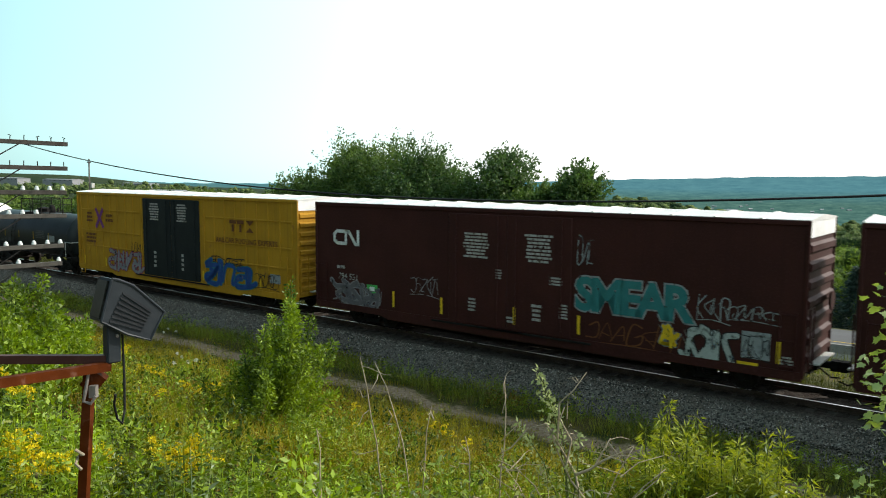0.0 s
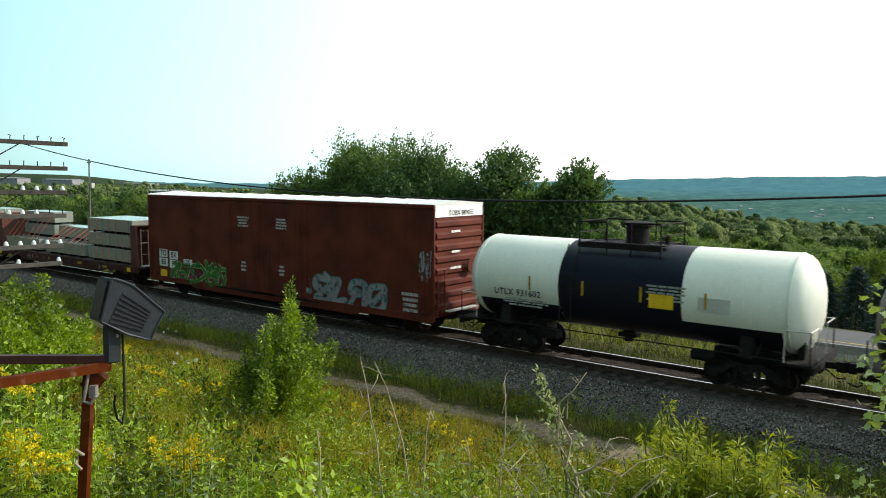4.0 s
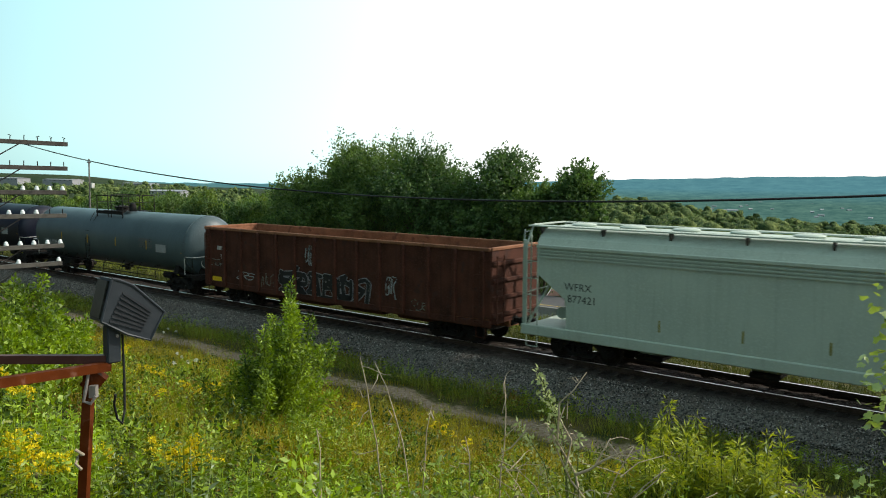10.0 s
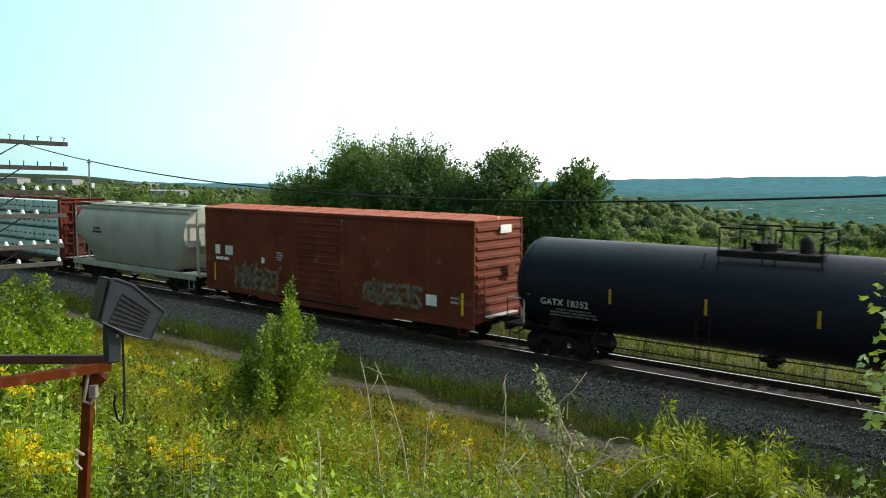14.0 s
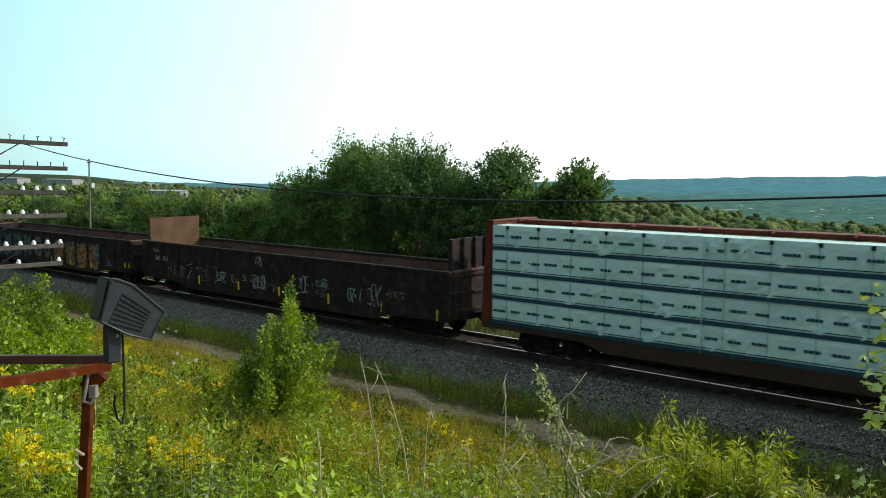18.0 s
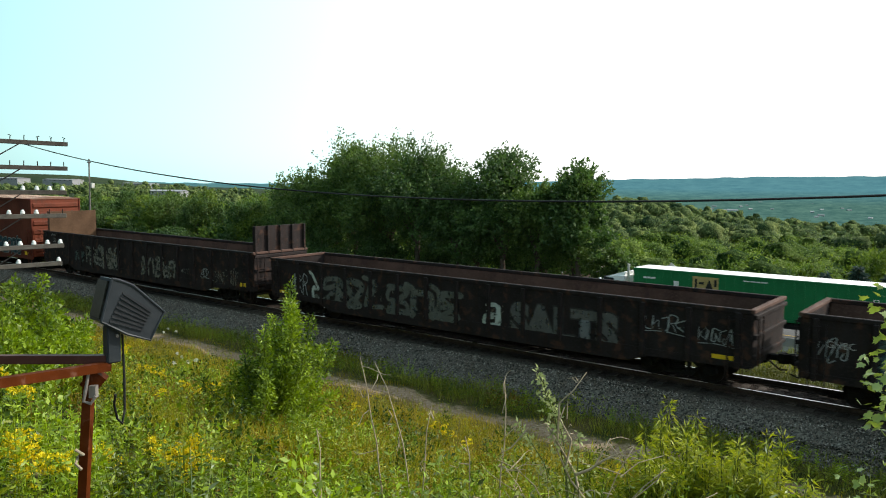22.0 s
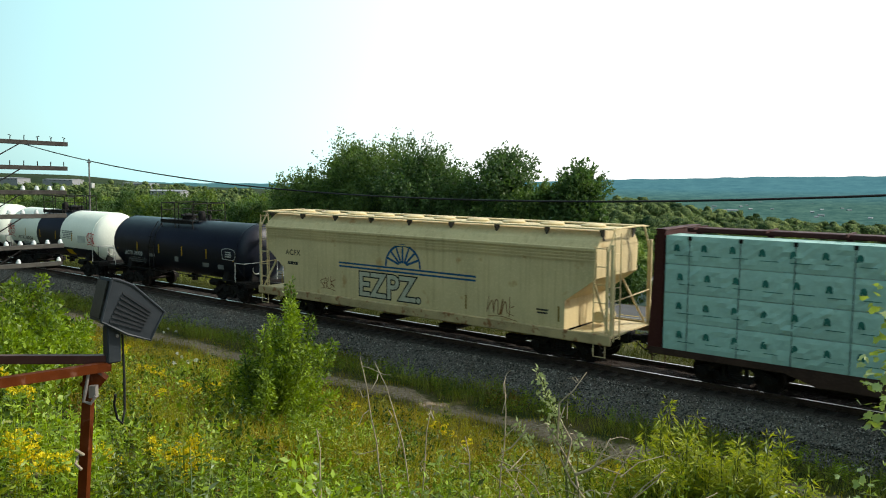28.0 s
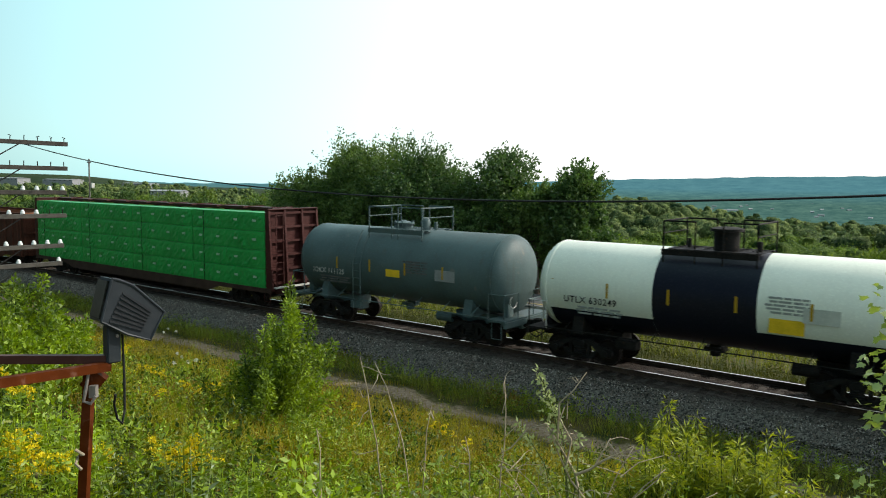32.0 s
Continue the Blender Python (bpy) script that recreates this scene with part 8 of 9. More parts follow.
def build_hillside():
    rs = np.random.RandomState(21)
    # fine grass on the slope, thinner on the path
    x, y = scatter(rs, 120000, 6, 17.3, -34, 1)
    k = rs.uniform(0, 1, len(x)) < 0.30 + 0.65 * patchy(x, y, 0.9, 2)
    blades("slope_grass", x[k], y[k], 0.52 - 0.3 * smooth_step(14.5, 17, y[k]), 0.010, L_GRASS, 1, "yellowing tall grass on the slope")
    x, y = scatter(rs, 46000, 18.7, 20.9, -52, 1)
    k = rs.uniform(0, 1, len(x)) < 0.12 + 0.9 * patchy(x, y, 0.9, 1) ** 2
    blades("verge_grass", x[k], y[k], 0.40, 0.013, L_GRASSDARK, 2, "green verge grass below the ballast")
    x, y = scatter(rs, 14000, 16.9, 18.9, -45, 1)
    k = rs.uniform(0, 1, len(x)) < 0.5 * patchy(x, y, 0.8, 4)
    blades("path_grass", x[k], y[k], 0.16, 0.012, L_GRASS, 3, "sparse grass on the trodden path")
    x, y = scatter(rs, 320, 19.0, 20.7, -48, 1, 1.0)
    k = rs.uniform(0, 1, len(x)) < 0.2 + 0.8 * patchy(x, y, 0.7, 3)
    x, y = x[k], y[k]
    q = rs.uniform(0.5, 1.2, len(x))
    mounds("verge_bushes", x, y, 0.42 * q, 0.62 * q, 0.085, 130, L_VERGE, 61, "low bushy weeds along the foot of the ballast", 0.4)
    mounds("brown_bush", np.array((-13.1, -12.8, -12.3, -20.4)), np.array((19.3, 19.6, 19.4, 19.8)), np.array((0.5, 0.4, 0.45, 0.4)), np.array((0.75, 0.6, 0.6, 0.55)), 0.07, 220, L_BROWN, 62, "reddish brown dock gone to seed below the ballast", 0.4)
    x, y = scatter(rs, 26000, 26.2, 34, -80, 4)
    blades("bank_grass", x, y, 0.45, 0.02, L_BANK, 4, "sunlit grass on the bank behind the track")
    x, y = scatter(rs, 14000, 34, 46.5, -110, 4)
    blades("far_bank_grass", x, y, 0.7, 0.03, L_GRASSDARK, 5, "rough grass on the far bank")
    # leafy weeds, denser towards the camera
    x, y, f = clumped(rs, 30, 15, 3, 9.5, -15, 0.5, 0.42)
    weeds("near_weeds", x, y, 0.80, 0.09, 30, L_WEED, 6, "dense bright green leafy weeds", 0.42, 0.1, 2, 0.18, tall=f)
    x, y, f = clumped(rs, 36, 16, 3, 12, -18, 0.5, 0.36)
    weeds("clumped_weeds", x, y, 0.8, 0.105, 28, L_BUSH, 26, "clumps of narrow-leaved green weeds", 0.2, 0.0, 2, 0.2, tall=f)
    x, y, f = clumped(rs, 45, 22, 4, 15, -22, 0.5, 0.4)
    weeds("olive_weeds", x, y, 0.75, 0.06, 36, L_LIGHTWEED, 27, "clumps of fine olive-yellow weeds", 0.2, -0.2, 2, 0.2, tall=f)
    # rounded clumps with dark gaps between them
    for name, count, y0, y1, mat, leaf, slim, seed, lbl in (
            ("green_clumps", 150, 3.2, 12.5, L_BUSH, 0.085, 0.5, 63, "rounded clumps of saturated green broad-leaved weeds"),
            ("yellow_clumps", 130, 5, 16, L_LIGHTWEED, 0.07, 0.3, 64, "rounded clumps of yellow-green weeds"),
            ("dark_clumps", 90, 4, 16, L_DARKLEAF, 0.08, 0.5, 65, "rounded clumps of dark green weeds")):
        x, y = scatter(rs, count * 2, y0, y1, -24, 0.5, 1.0)
        q = rs.uniform(0.6, 1.0, len(x)) + 0.9 * rs.uniform(0, 1, len(x)) ** 4
        mounds(name, x, y, 0.40 * q, 0.66 * q * rs.uniform(0.7, 1.3, len(x)), leaf, 230, mat, seed, lbl, slim)
    # the rank growth nearest the camera, its tops falling away with the bank
    for name, count, mat, leaf, slim, seed, lbl in (("tall_weeds", 330, L_BUSH, 0.082, 0.36, 71, "tall rank green weeds with broad pointed leaves"), ("tall_pale_weeds", 220, L_WEED, 0.085, 0.26, 72, "tall yellow-green weeds with pointed leaves"), ("silvery_weeds", 26, L_SILVER, 0.085, 0.4, 73, "silvery green weeds turning up their pale leaves")):
        a, d = rs.uniform(97, 160, count), rs.uniform(4.9, 7.6, count)
        x, y = d * np.cos(np.radians(a)), d * np.sin(np.radians(a))
        fall = np.interp(a, (97, 104, 112, 120, 138, 141, 146, 151, 160), (21, 20.5, 21, 20.6, 21, 21, 17.5, 16, 12.5))
        tall = 5.658 - d * np.tan(np.radians(fall)) - ground_z(x, y)
        k = (tall > 0.25) & (rs.uniform(0, 1, count) < 0.35 + 0.9 * patchy(x, y, 1.6, 2.0 + seed))
        weeds(name, x[k], y[k], 0.9, leaf, 26, mat, seed, lbl, slim, 0.15, 2, 0.16, broad=True, tall=np.minimum(tall[k], 1.7))
    x, y = scatter(rs, 7000, 2, 12, -20, 0.5)
    weeds("ground_cover", x, y, 0.2, 0.07, 9, L_DARKLEAF, 18, "low dark green ground cover", 0.5, 0.3, 1, 0.6)
    x, y = scatter(rs, 420, 3, 14, -20, 0)
    weeds("brown_weeds", x, y, 0.6, 0.07, 26, L_BROWN, 17, "withering red-brown weeds", 0.25, 0.1, 2)
    x, y = scatter(rs, 700, 5, 16.4, -27, 0.5)
    k = rs.uniform(0, 1, len(x)) < 0.25 + 0.75 * patchy(x, y, 0.45, 0.5)
    weeds("slope_weeds", x[k], y[k], 0.62, 0.10, 24, L_WEED, 7, "bright green leafy weeds on the slope", 0.2, 0.1, 2)
    x, y = scatter(rs, 700, 19.0, 20.9, -50, 1)
    weeds("verge_weeds", x, y, 0.45, 0.09, 20, L_BUSH, 8, "dark green weeds at the edge of the ballast", 0.3, 0.1, 2)
    x, y = scatter(rs, 1300, 26.5, 44, -95, 4)
    weeds("bank_weeds", x, y, 0.9, 0.16, 20, L_BANK, 9, "rank dull green weeds behind the track", 0.3, 0.1, 2)
    # goldenrod in bloom
    gx, gy, gh = [], [], []
    spots = [(-5.94, 2.44, 0.5), (-5.8, 2.6, 0.45), (-9.62, 3.97, 0.5), (-6.87, 3.5, 0.42), (-6.55, 4.14, 0.5), (-6.4, 4.25, 0.42), (-6.62, 4.3, 0.55), (-22.53, 11.97, 0.6), (-21.9, 11.9, 0.55), (-17.27, 9.96, 0.5), (-16.58, 9.63, 0.5), (-10.69, 13.43, 0.4), (-13.78, 9.27, 0.4), (-14.33, 9.9, 0.4), (-11.4, 11.6, 0.3)]
    for sx, sy, hh in spots:
        r = 0.05 * math.hypot(sx, sy)
        for _ in range(5):
            gx.append(sx + rs.normal(0, 0.30 * r)), gy.append(sy + rs.normal(0, 0.22 * r)), gh.append(hh * rs.uniform(0.8, 1.15))
    x, y = scatter(rs, 14, 5, 15, -22, -3)
    gx, gy, gh = np.array(gx + list(x)), np.array(gy + list(y)), np.array(gh + [0.6] * len(x))
    plumes("goldenrod_bloom", gx, gy, gh, 0.14, L_GOLD, 10, "goldenrod in yellow bloom")
    weeds("goldenrod_stalks", gx, gy, float(gh.mean()) * 1.05, 0.09, 26, L_WEED, 11, "leafy goldenrod stalks", 0.16, 0.0, 1, 0.06)
    x, y = scatter(rs, 800, 6.5, 10.5, -6.5, 1.2)
    weeds("sprig_weeds", x, y, 0.75, 0.085, 21, L_LIGHTWEED, 13, "tangle of narrow-leaved yellow-green weeds", 0.26, 0.1, 3, 0.35)
    x, y = np.concatenate([rs.normal(-29.5, 1.2, 16), rs.normal(-20.5, 1.0, 6)]), np.concatenate([rs.normal(17.0, 0.5, 16), rs.normal(13.5, 0.5, 6)])
    plumes("white_wildflower", x, y, np.full(len(x), 0.5), 0.07, L_WHITE, 12, "flat white heads of wild carrot")
    # shrubs
    shrub(-10.85, 9.15, 3.0, 1.4, L_BUSH, 0.08, 16000, 31, "tall bright green leafy shrub among the weeds")
    shrub(-10.75, 8.6, 2.2, 1.35, L_BUSH, 0.08, 11000, 32, "lower leafy shrub beside the tall one")
    for i, (x, y, h, r) in enumerate(((-14.45, 6.3, 1.95, 1.0), (-12.9, 5.1, 1.75, 0.9), (-15.1, 7.1, 1.7, 0.8), (-16.3, 6.4, 2.1, 1.1), (-13.4, 6.0, 1.5, 0.8), (-11.6, 4.6, 1.2, 0.7))):
        shrub(x, y, h * 1.08, r * 1.5, L_BUSH, 0.09, 7000, 33 + i, "rounded green bush on the slope", 0.5)
    wx = np.array((-2.76, -2.66, -1.64, -1.95, -2.72, -1.3, -1.85, -2.3, -3.3, -2.2, -1.5, -2.45, -2.05, -1.75))
    wy = np.array((7.19, 7.63, 6.79, 6.53, 6.57, 6.4, 7.0, 6.9, 6.6, 7.4, 7.3, 6.75, 6.8, 6.6))
    wh = np.array((2.15, 2.1, 2.12, 1.95, 1.78, 1.72, 2.05, 1.85, 1.45, 1.85, 1.8, 1.8, 1.9, 1.9))
    for k in range(len(wx)):
        shrub(wx[k], wy[k], wh[k], 0.40, L_WILLOW, 0.085, 5600, 50 + k, "bushy weed with drooping narrow yellow-green leaves", 0.19, 0.3, 0.35, 0.24, 0.6)
    mounds("silver_sprays", np.array((-1.62, -1.75)), np.array((6.2, 6.3)), np.array((0.25, 0.22)), np.array((1.75, 1.65)), 0.07, 700, L_SILVER, 82, "pale silvery leaves among the weeds", 0.35)
    # dry stalks: foot, height of the tip, lean and droop
    stalks = [(-4.59, 5.02, 4.10, -0.24, -0.05, 0.0), (-4.38, 5.19, 4.11, -0.37, -0.15, 0.05), (-3.42, 5.2, 4.05, -0.05, 0.08, 0.0), (-4.3, 4.0, 3.75, -0.09, 0.01, 0.0), (-3.37, 4.75, 3.79, -0.11, -0.02, 0.1),
              (-4.01, 4.86, 3.8, 0.0, 0.09, 0.0), (-2.75, 5.25, 3.65, 0.32, 0.29, 0.0), (-2.77, 5.22, 3.86, -0.49, -0.34, 0.3), (-2.7, 5.3, 3.6, 0.5, 0.3, 0.1), (-2.9, 5.1, 3.5, -0.5, 0.1, 0.2), (-2.6, 5.5, 3.4, 0.7, 0.5, 0.15), (-3.0, 5.0, 3.45, 0.35, -0.1, 0.2)]
    for i, (x, y, zt, dx, dy, droop) in enumerate(stalks):
        t = new("dry_stalk")
        z0 = float(ground_z(x, y)) - 0.05
        t.location = (x, y, z0)
        tagged(t, "bare pale dry weed stalk", "plant", "dry stalks on the slope")
        hh = zt - z0
        rel = []
        for k in range(8):
            f = k / 7
            b = f ** 2.2
            rel.append(Vector((dx * b + rs.normal(0, 0.012), dy * b + rs.normal(0, 0.012), hh * (f - droop * max(0, f - 0.65) ** 1.5 * 3))))
        part("stem", Geo().taper(rel, 0.010, 0.0035, 6), M_DRY, t, smooth=True)
        for j in range(4 if i < 6 else 9):
            a = rel[3].lerp(rel[-1], rs.uniform(0.1, 0.95))
            way = Vector(rs.normal(0, 0.10 if i < 6 else 0.20, 3)) + Vector((0, 0, 0.06))
            part("twig", Geo().taper([a, a + way * 0.4 + Vector(rs.normal(0, 0.02, 3)), a + way * 0.75 + Vector(rs.normal(0, 0.03, 3)), a + way], 0.005, 0.002, 5), M_DRY, t)
    # bleached dead branches
    t = new("dead_branches")
    z0 = float(ground_z(-2.7, 5.24)) - 0.05
    t.location = (-2.7, 5.24, z0)
    tagged(t, "bleached twisted dead branches among the weeds", "plant")
    foot = Vector((-2.7, 5.24, z0))
    runs = [[(-2.7, 5.244, z0), (-2.703, 5.244, 3.26), (-2.75, 5.22, 3.44), (-2.86, 5.16, 3.63), (-2.96, 5.10, 3.83), (-3.08, 5.03, 3.78), (-3.19, 4.97, 3.61), (-3.26, 4.92, 3.57)],
            [(-2.88, 5.15, 3.65), (-2.87, 5.16, 4.0), (-2.79, 5.20, 4.11), (-2.70, 5.25, 4.25)],
            [(-2.75, 5.22, 3.44), (-2.65, 5.27, 3.50), (-2.56, 5.31, 3.58), (-2.46, 5.36, 3.64), (-2.36, 5.40, 3.71)],
            [(-2.62, 5.28, 3.52), (-2.58, 5.30, 3.64), (-2.53, 5.33, 3.75)],
            [(-2.72, 5.25, z0), (-2.68, 5.25, 3.26), (-2.78, 5.20, 3.39), (-2.88, 5.15, 3.61), (-2.93, 5.12, 3.79)],
            [(-2.82, 5.18, 3.48), (-2.78, 5.20, 3.71), (-2.87, 5.15, 3.88), (-2.83, 5.17, 3.97)]]
    for k, run in enumerate(runs):
        pts = [Vector(p) - foot + Vector(rs.normal(0, 0.006, 3)) for p in run]
        part("branch", Geo().taper(pts, 0.012 if len(run) > 4 else 0.009, 0.004, 6), M_DRY, t, smooth=True)
        for j in range(3):
            a = pts[1].lerp(pts[-1], rs.uniform(0.2, 0.9))
            way = Vector(rs.normal(0, 0.08, 3))
            part("twig", Geo().taper([a, a + way * 0.5 + Vector((0, 0, 0.02)), a + way], 0.004, 0.002, 5), M_DRY, t)
    # pale seed-head plant
    t = new("seeding_plant")
    x, y = -2.78, 5.21
    z0 = float(ground_z(x, y)) - 0.05
    t.location = (x, y, z0)
    tagged(t, "pale green seeding weed among dry branches", "plant")
    for k, (dx, dy, zt) in enumerate(((-0.27, -0.08, 4.24), (-0.18, 0.02, 3.98), (0.0, 0.1, 3.75), (-0.4, -0.15, 3.8))):
        tip = Vector((dx, dy, zt - z0))
        mid = Vector((dx * 0.15, dy * 0.15, (zt - z0) * 0.6))
        part("stem", Geo().taper([(0, 0, 0), mid, mid.lerp(tip, 0.5) + Vector((0.02, 0, 0.05)), tip], 0.008, 0.003, 6), M_STALK, t)
        n = 190 if k == 0 else 110
        f = rs.uniform(0, 1, n)
        Q = np.array([mid.lerp(tip, 0.25 + 0.75 * v) for v in f]) + rs.normal(0, 1, (n, 3)) * (0.012 + 0.035 * (1 - f))[:, None]
        tagged(put("seed_head", quads("seed_head", leaf_faces(Q, rs.normal(size=(n, 3)) + np.array((0, 0, 0.3)), rs.uniform(0.025, 0.06, n), rs.uniform(0.012, 0.028, n), rs), L_SEED), t), kind="stuff")
    # maple sapling close to the camera
    s = new("maple_sapling")
    base = Vector((-0.36, 3.5, float(ground_z(-0.36, 3.5)) - 0.05))
    s.location = base
    tagged(s, "young maple with pale sunlit lobed leaves", "sapling")
    part("stem", Geo().taper([(0, 0, 0), (0.01, 0.02, 1.2), (-0.03, 0.0, 2.4)], 0.014, 0.005, 7), M_BARK, s)
    lobes = [(0, 0), (0.22, -0.08), (0.5, 0.05), (0.36, 0.2), (0.62, 0.42), (0.34, 0.45), (0.3, 0.62), (0.16, 0.6), (0, 1.0)]
    lobes = lobes + [(-a, b) for a, b in reversed(lobes[1:-1])]
    leafs = [Geo().add([(a, b, 0.10 * math.sin(a * 4 + k) * abs(a) + 0.06 * b * b) for a, b in lobes], [tuple(range(len(lobes)))]).mesh("leaf", L_PALELEAF) for k in range(3)]
    spots = [(-0.51, 3.39, 5.3), (-0.49, 3.4, 5.24), (-0.52, 3.37, 5.17), (-0.48, 3.39, 5.09), (-0.5, 3.37, 5.04), (-0.52, 3.35, 4.98), (-0.47, 3.39, 4.97), (-0.5, 3.36, 4.91), (-0.54, 3.32, 4.83), (-0.48, 3.36, 4.77), (-0.46, 3.38, 4.87), (-0.52, 3.33, 4.79), (-0.56, 3.26, 4.5), (-0.46, 3.35, 4.54), (-0.52, 3.29, 4.47), (-0.43, 3.36, 4.47), (-0.48, 3.4, 5.18)]
    for i, p in enumerate(spots):
        v = Vector(p) - base + Vector((0.055, 0.008, 0))
        root = Vector((0, 0, max(0.4, v.z - 0.15)))
        part("twig", Geo().taper([root, root.lerp(v, 0.6) + Vector((0, 0, 0.03)), v], 0.004, 0.002, 5), M_STALK, s)
        for j in range(11):
            ob = put("leaf", leafs[(i + j) % 3], s)
            size = rs.uniform(0.022, 0.048)
            q = v + Vector(rs.normal(0, 0.040, 3))
            ob.matrix_basis = Matrix.LocRotScale(q, Euler((rs.uniform(-1.1, 1.2), rs.uniform(-0.9, 0.9), rs.uniform(0, 6.28))), (size, size, size))


L_BANK = leaf_material("dull_bank_grass", (0.018, 0.030, 0.007), (0.085, 0.088, 0.022), 0.1)
L_SEED = leaf_material("pale_seed_heads", (0.20, 0.26, 0.08), (0.45, 0.48, 0.22), 0.2, glow=(1, 1, 0.9))
L_BROWN = leaf_material("withered_leaves", (0.10, 0.06, 0.015), (0.26, 0.15, 0.03), 0.1, drift=1.5)
L_DARKLEAF = leaf_material("dark_ground_leaves", (0.014, 0.036, 0.004), (0.07, 0.11, 0.010), drift=1.5)
L_GRASSDARK = leaf_material("green_grass_blades", (0.055, 0.085, 0.010), (0.24, 0.25, 0.035), 0.2)
L_LIGHTWEED = leaf_material("narrow_yellow_green_leaves", (0.035, 0.055, 0.003), (0.37, 0.36, 0.012), 0.4, drift=0.9, speckle=0.6)
L_WILLOW = leaf_material("willowy_weed_leaves", (0.07, 0.12, 0.008), (0.42, 0.45, 0.032), 0.38, 0.46, drift=1.3, speckle=0.75)
L_VERGE = leaf_material("verge_bush_leaves", (0.035, 0.07, 0.008), (0.26, 0.29, 0.035), 0.25, drift=0.8)
build_hillside()


# ---------------------------------------------------------------- lamp on its painted frame
def build_floodlight():
    M_HOUSING = material("grey_enamel_housing", (0.024, 0.030, 0.035), 0.45, 0.1, dark=0.85, scale=6, bump=0.04)
    M_DARK = material("dark_lamp_slot", (0.02, 0.022, 0.024), 0.6, bump=0)
    M_REDPAINT = material("rust_red_pipe_paint", (0.085, 0.019, 0.003), 0.7, spec=0.05, dark=0.5, scale=8, stain=(0.12, 0.05, 0.03), stain_at=0.62)
    M_GREYPIPE = material("grey_conduit", (0.22, 0.20, 0.18), 0.5, 0.3)
    M_CABLE = material("black_cable", (0.015, 0.015, 0.016), 0.6, bump=0)
    # frame of square steel tube
    f = new("steel_pipe_frame")
    f.location = (-3.12, 1.48, float(ground_z(-3.12, 1.48)) - 0.1)
    o = Vector(f.location)
    tagged(f, "rust-red painted steel frame carrying the floodlight", "frame")

    def bar(name, a, c, w, mat, lbl=""):
        a, c = Vector(a) - o, Vector(c) - o
        d = (c - a).normalized()
        side = d.cross(Vector((0, 0, 1)))
        side = side.normalized() if side.length > 0.1 else Vector((0.78, 0.62, 0))
        up = side.cross(d).normalized()
        vs = [p + side * (s * w / 2) + up * (t * w / 2) for p in (a, c) for s, t in ((-1, -1), (1, -1), (1, 1), (-1, 1))]
        return part(name, Geo().add(vs, [(0, 1, 2, 3), (7, 6, 5, 4), (0, 4, 5, 1), (1, 5, 6, 2), (2, 6, 7, 3), (3, 7, 4, 0)]), mat, f, lbl)
    bar("post", (-3.13, 1.46, float(ground_z(-3.12, 1.48)) - 0.1), (-3.10, 1.57, 4.9), 0.037, M_REDPAINT)
    bar("lower_rail", (-2.95, 0.85, 4.935), (-3.04, 1.62, 4.89), 0.036, M_REDPAINT)
    bar("upper_rail", (-4.2, 0.9, 4.865), (-3.03, 1.63, 4.92), 0.035, material("dark_red_pipe_paint", (0.07, 0.025, 0.02), 0.6, dark=0.7, scale=6), "dark weathered rail")
    bar("corner_gusset", (-3.10, 1.56, 4.80), (-3.07, 1.60, 4.86), 0.07, M_REDPAINT)
    part("conduit", Geo().tube([Vector(p) - o for p in ((-2.93, 0.9, 4.915), (-3.0, 1.3, 4.905), (-3.07, 1.51, 4.895), (-3.045, 1.535, 4.87), (-3.045, 1.52, 4.80), (-3.05, 1.515, 4.76), (-3.03, 1.535, 4.75), (-3.02, 1.55, 4.78))], 0.007, 8), M_GREYPIPE, f, "grey bent conduit")
    bar("junction_box", (-3.045, 1.555, 4.77), (-3.045, 1.555, 4.82), 0.028, M_GREYPIPE, "small grey junction box")
    part("wire_wrap", Geo().tube([Vector(p) - o for p in ((-3.10, 1.50, 4.55), (-3.07, 1.52, 4.53), (-3.13, 1.53, 4.51), (-3.10, 1.5, 4.49), (-3.07, 1.51, 4.47))], 0.006, 6), M_DRY, f, "dry vine round the post")
    # floodlight head
    h = new("floodlight")
    h.matrix_basis = Matrix.Translation((-3.0, 1.66, 4.935)) @ pose(0, 0, 0, 0, 0, 84)
    tagged(h, "grey louvred floodlight on a steel bracket", "floodlight")
    prof = [(-0.046, 0.328), (-0.02, 0.322), (0.039, 0.295), (0.174, 0.169), (0.110, 0.054), (0.011, 0.091), (-0.093, 0.155)]
    part("housing", Geo().prism(prof, 1, -0.02, 0.10), M_HOUSING, h)
    part("housing_rim", Geo().tube([(a, -0.02, b) for a, b in prof + prof[:1]], 0.006, 6), M_HOUSING, h)
    part("glass_cover", Geo().prism([(-0.052, 0.318), (-0.090, 0.165), (-0.098, 0.167), (-0.060, 0.320)], 1, -0.005, 0.09), material("dull_lamp_glass", (0.02, 0.022, 0.018), 0.12, dark=0.8, bump=0), h, "dull lamp glass")
    for i in range(7):
        f = i / 6
        x0, z0 = -0.005 - 0.055 * f, 0.272 - 0.112 * f
        x1, z1 = 0.114 - 0.038 * f, 0.182 - 0.074 * f
        for name, y0, dz, mat in (("louvre_slot", -0.0225, 0.0, M_DARK), ("louvre", -0.027, -0.0075, M_HOUSING)):
            t = 0.0085 if name == "louvre_slot" else 0.003
            part(name, Geo().prism([(x0, z0 + dz), (x1, z1 + dz), (x1, z1 + dz - t), (x0, z0 + dz - t)], 1, y0, -0.0195), mat, h)
    part("bracket", Geo().box(-0.058, 0.01, -0.03, 0.0, 0.06, 0.13, 0.006), M_HOUSING, h)
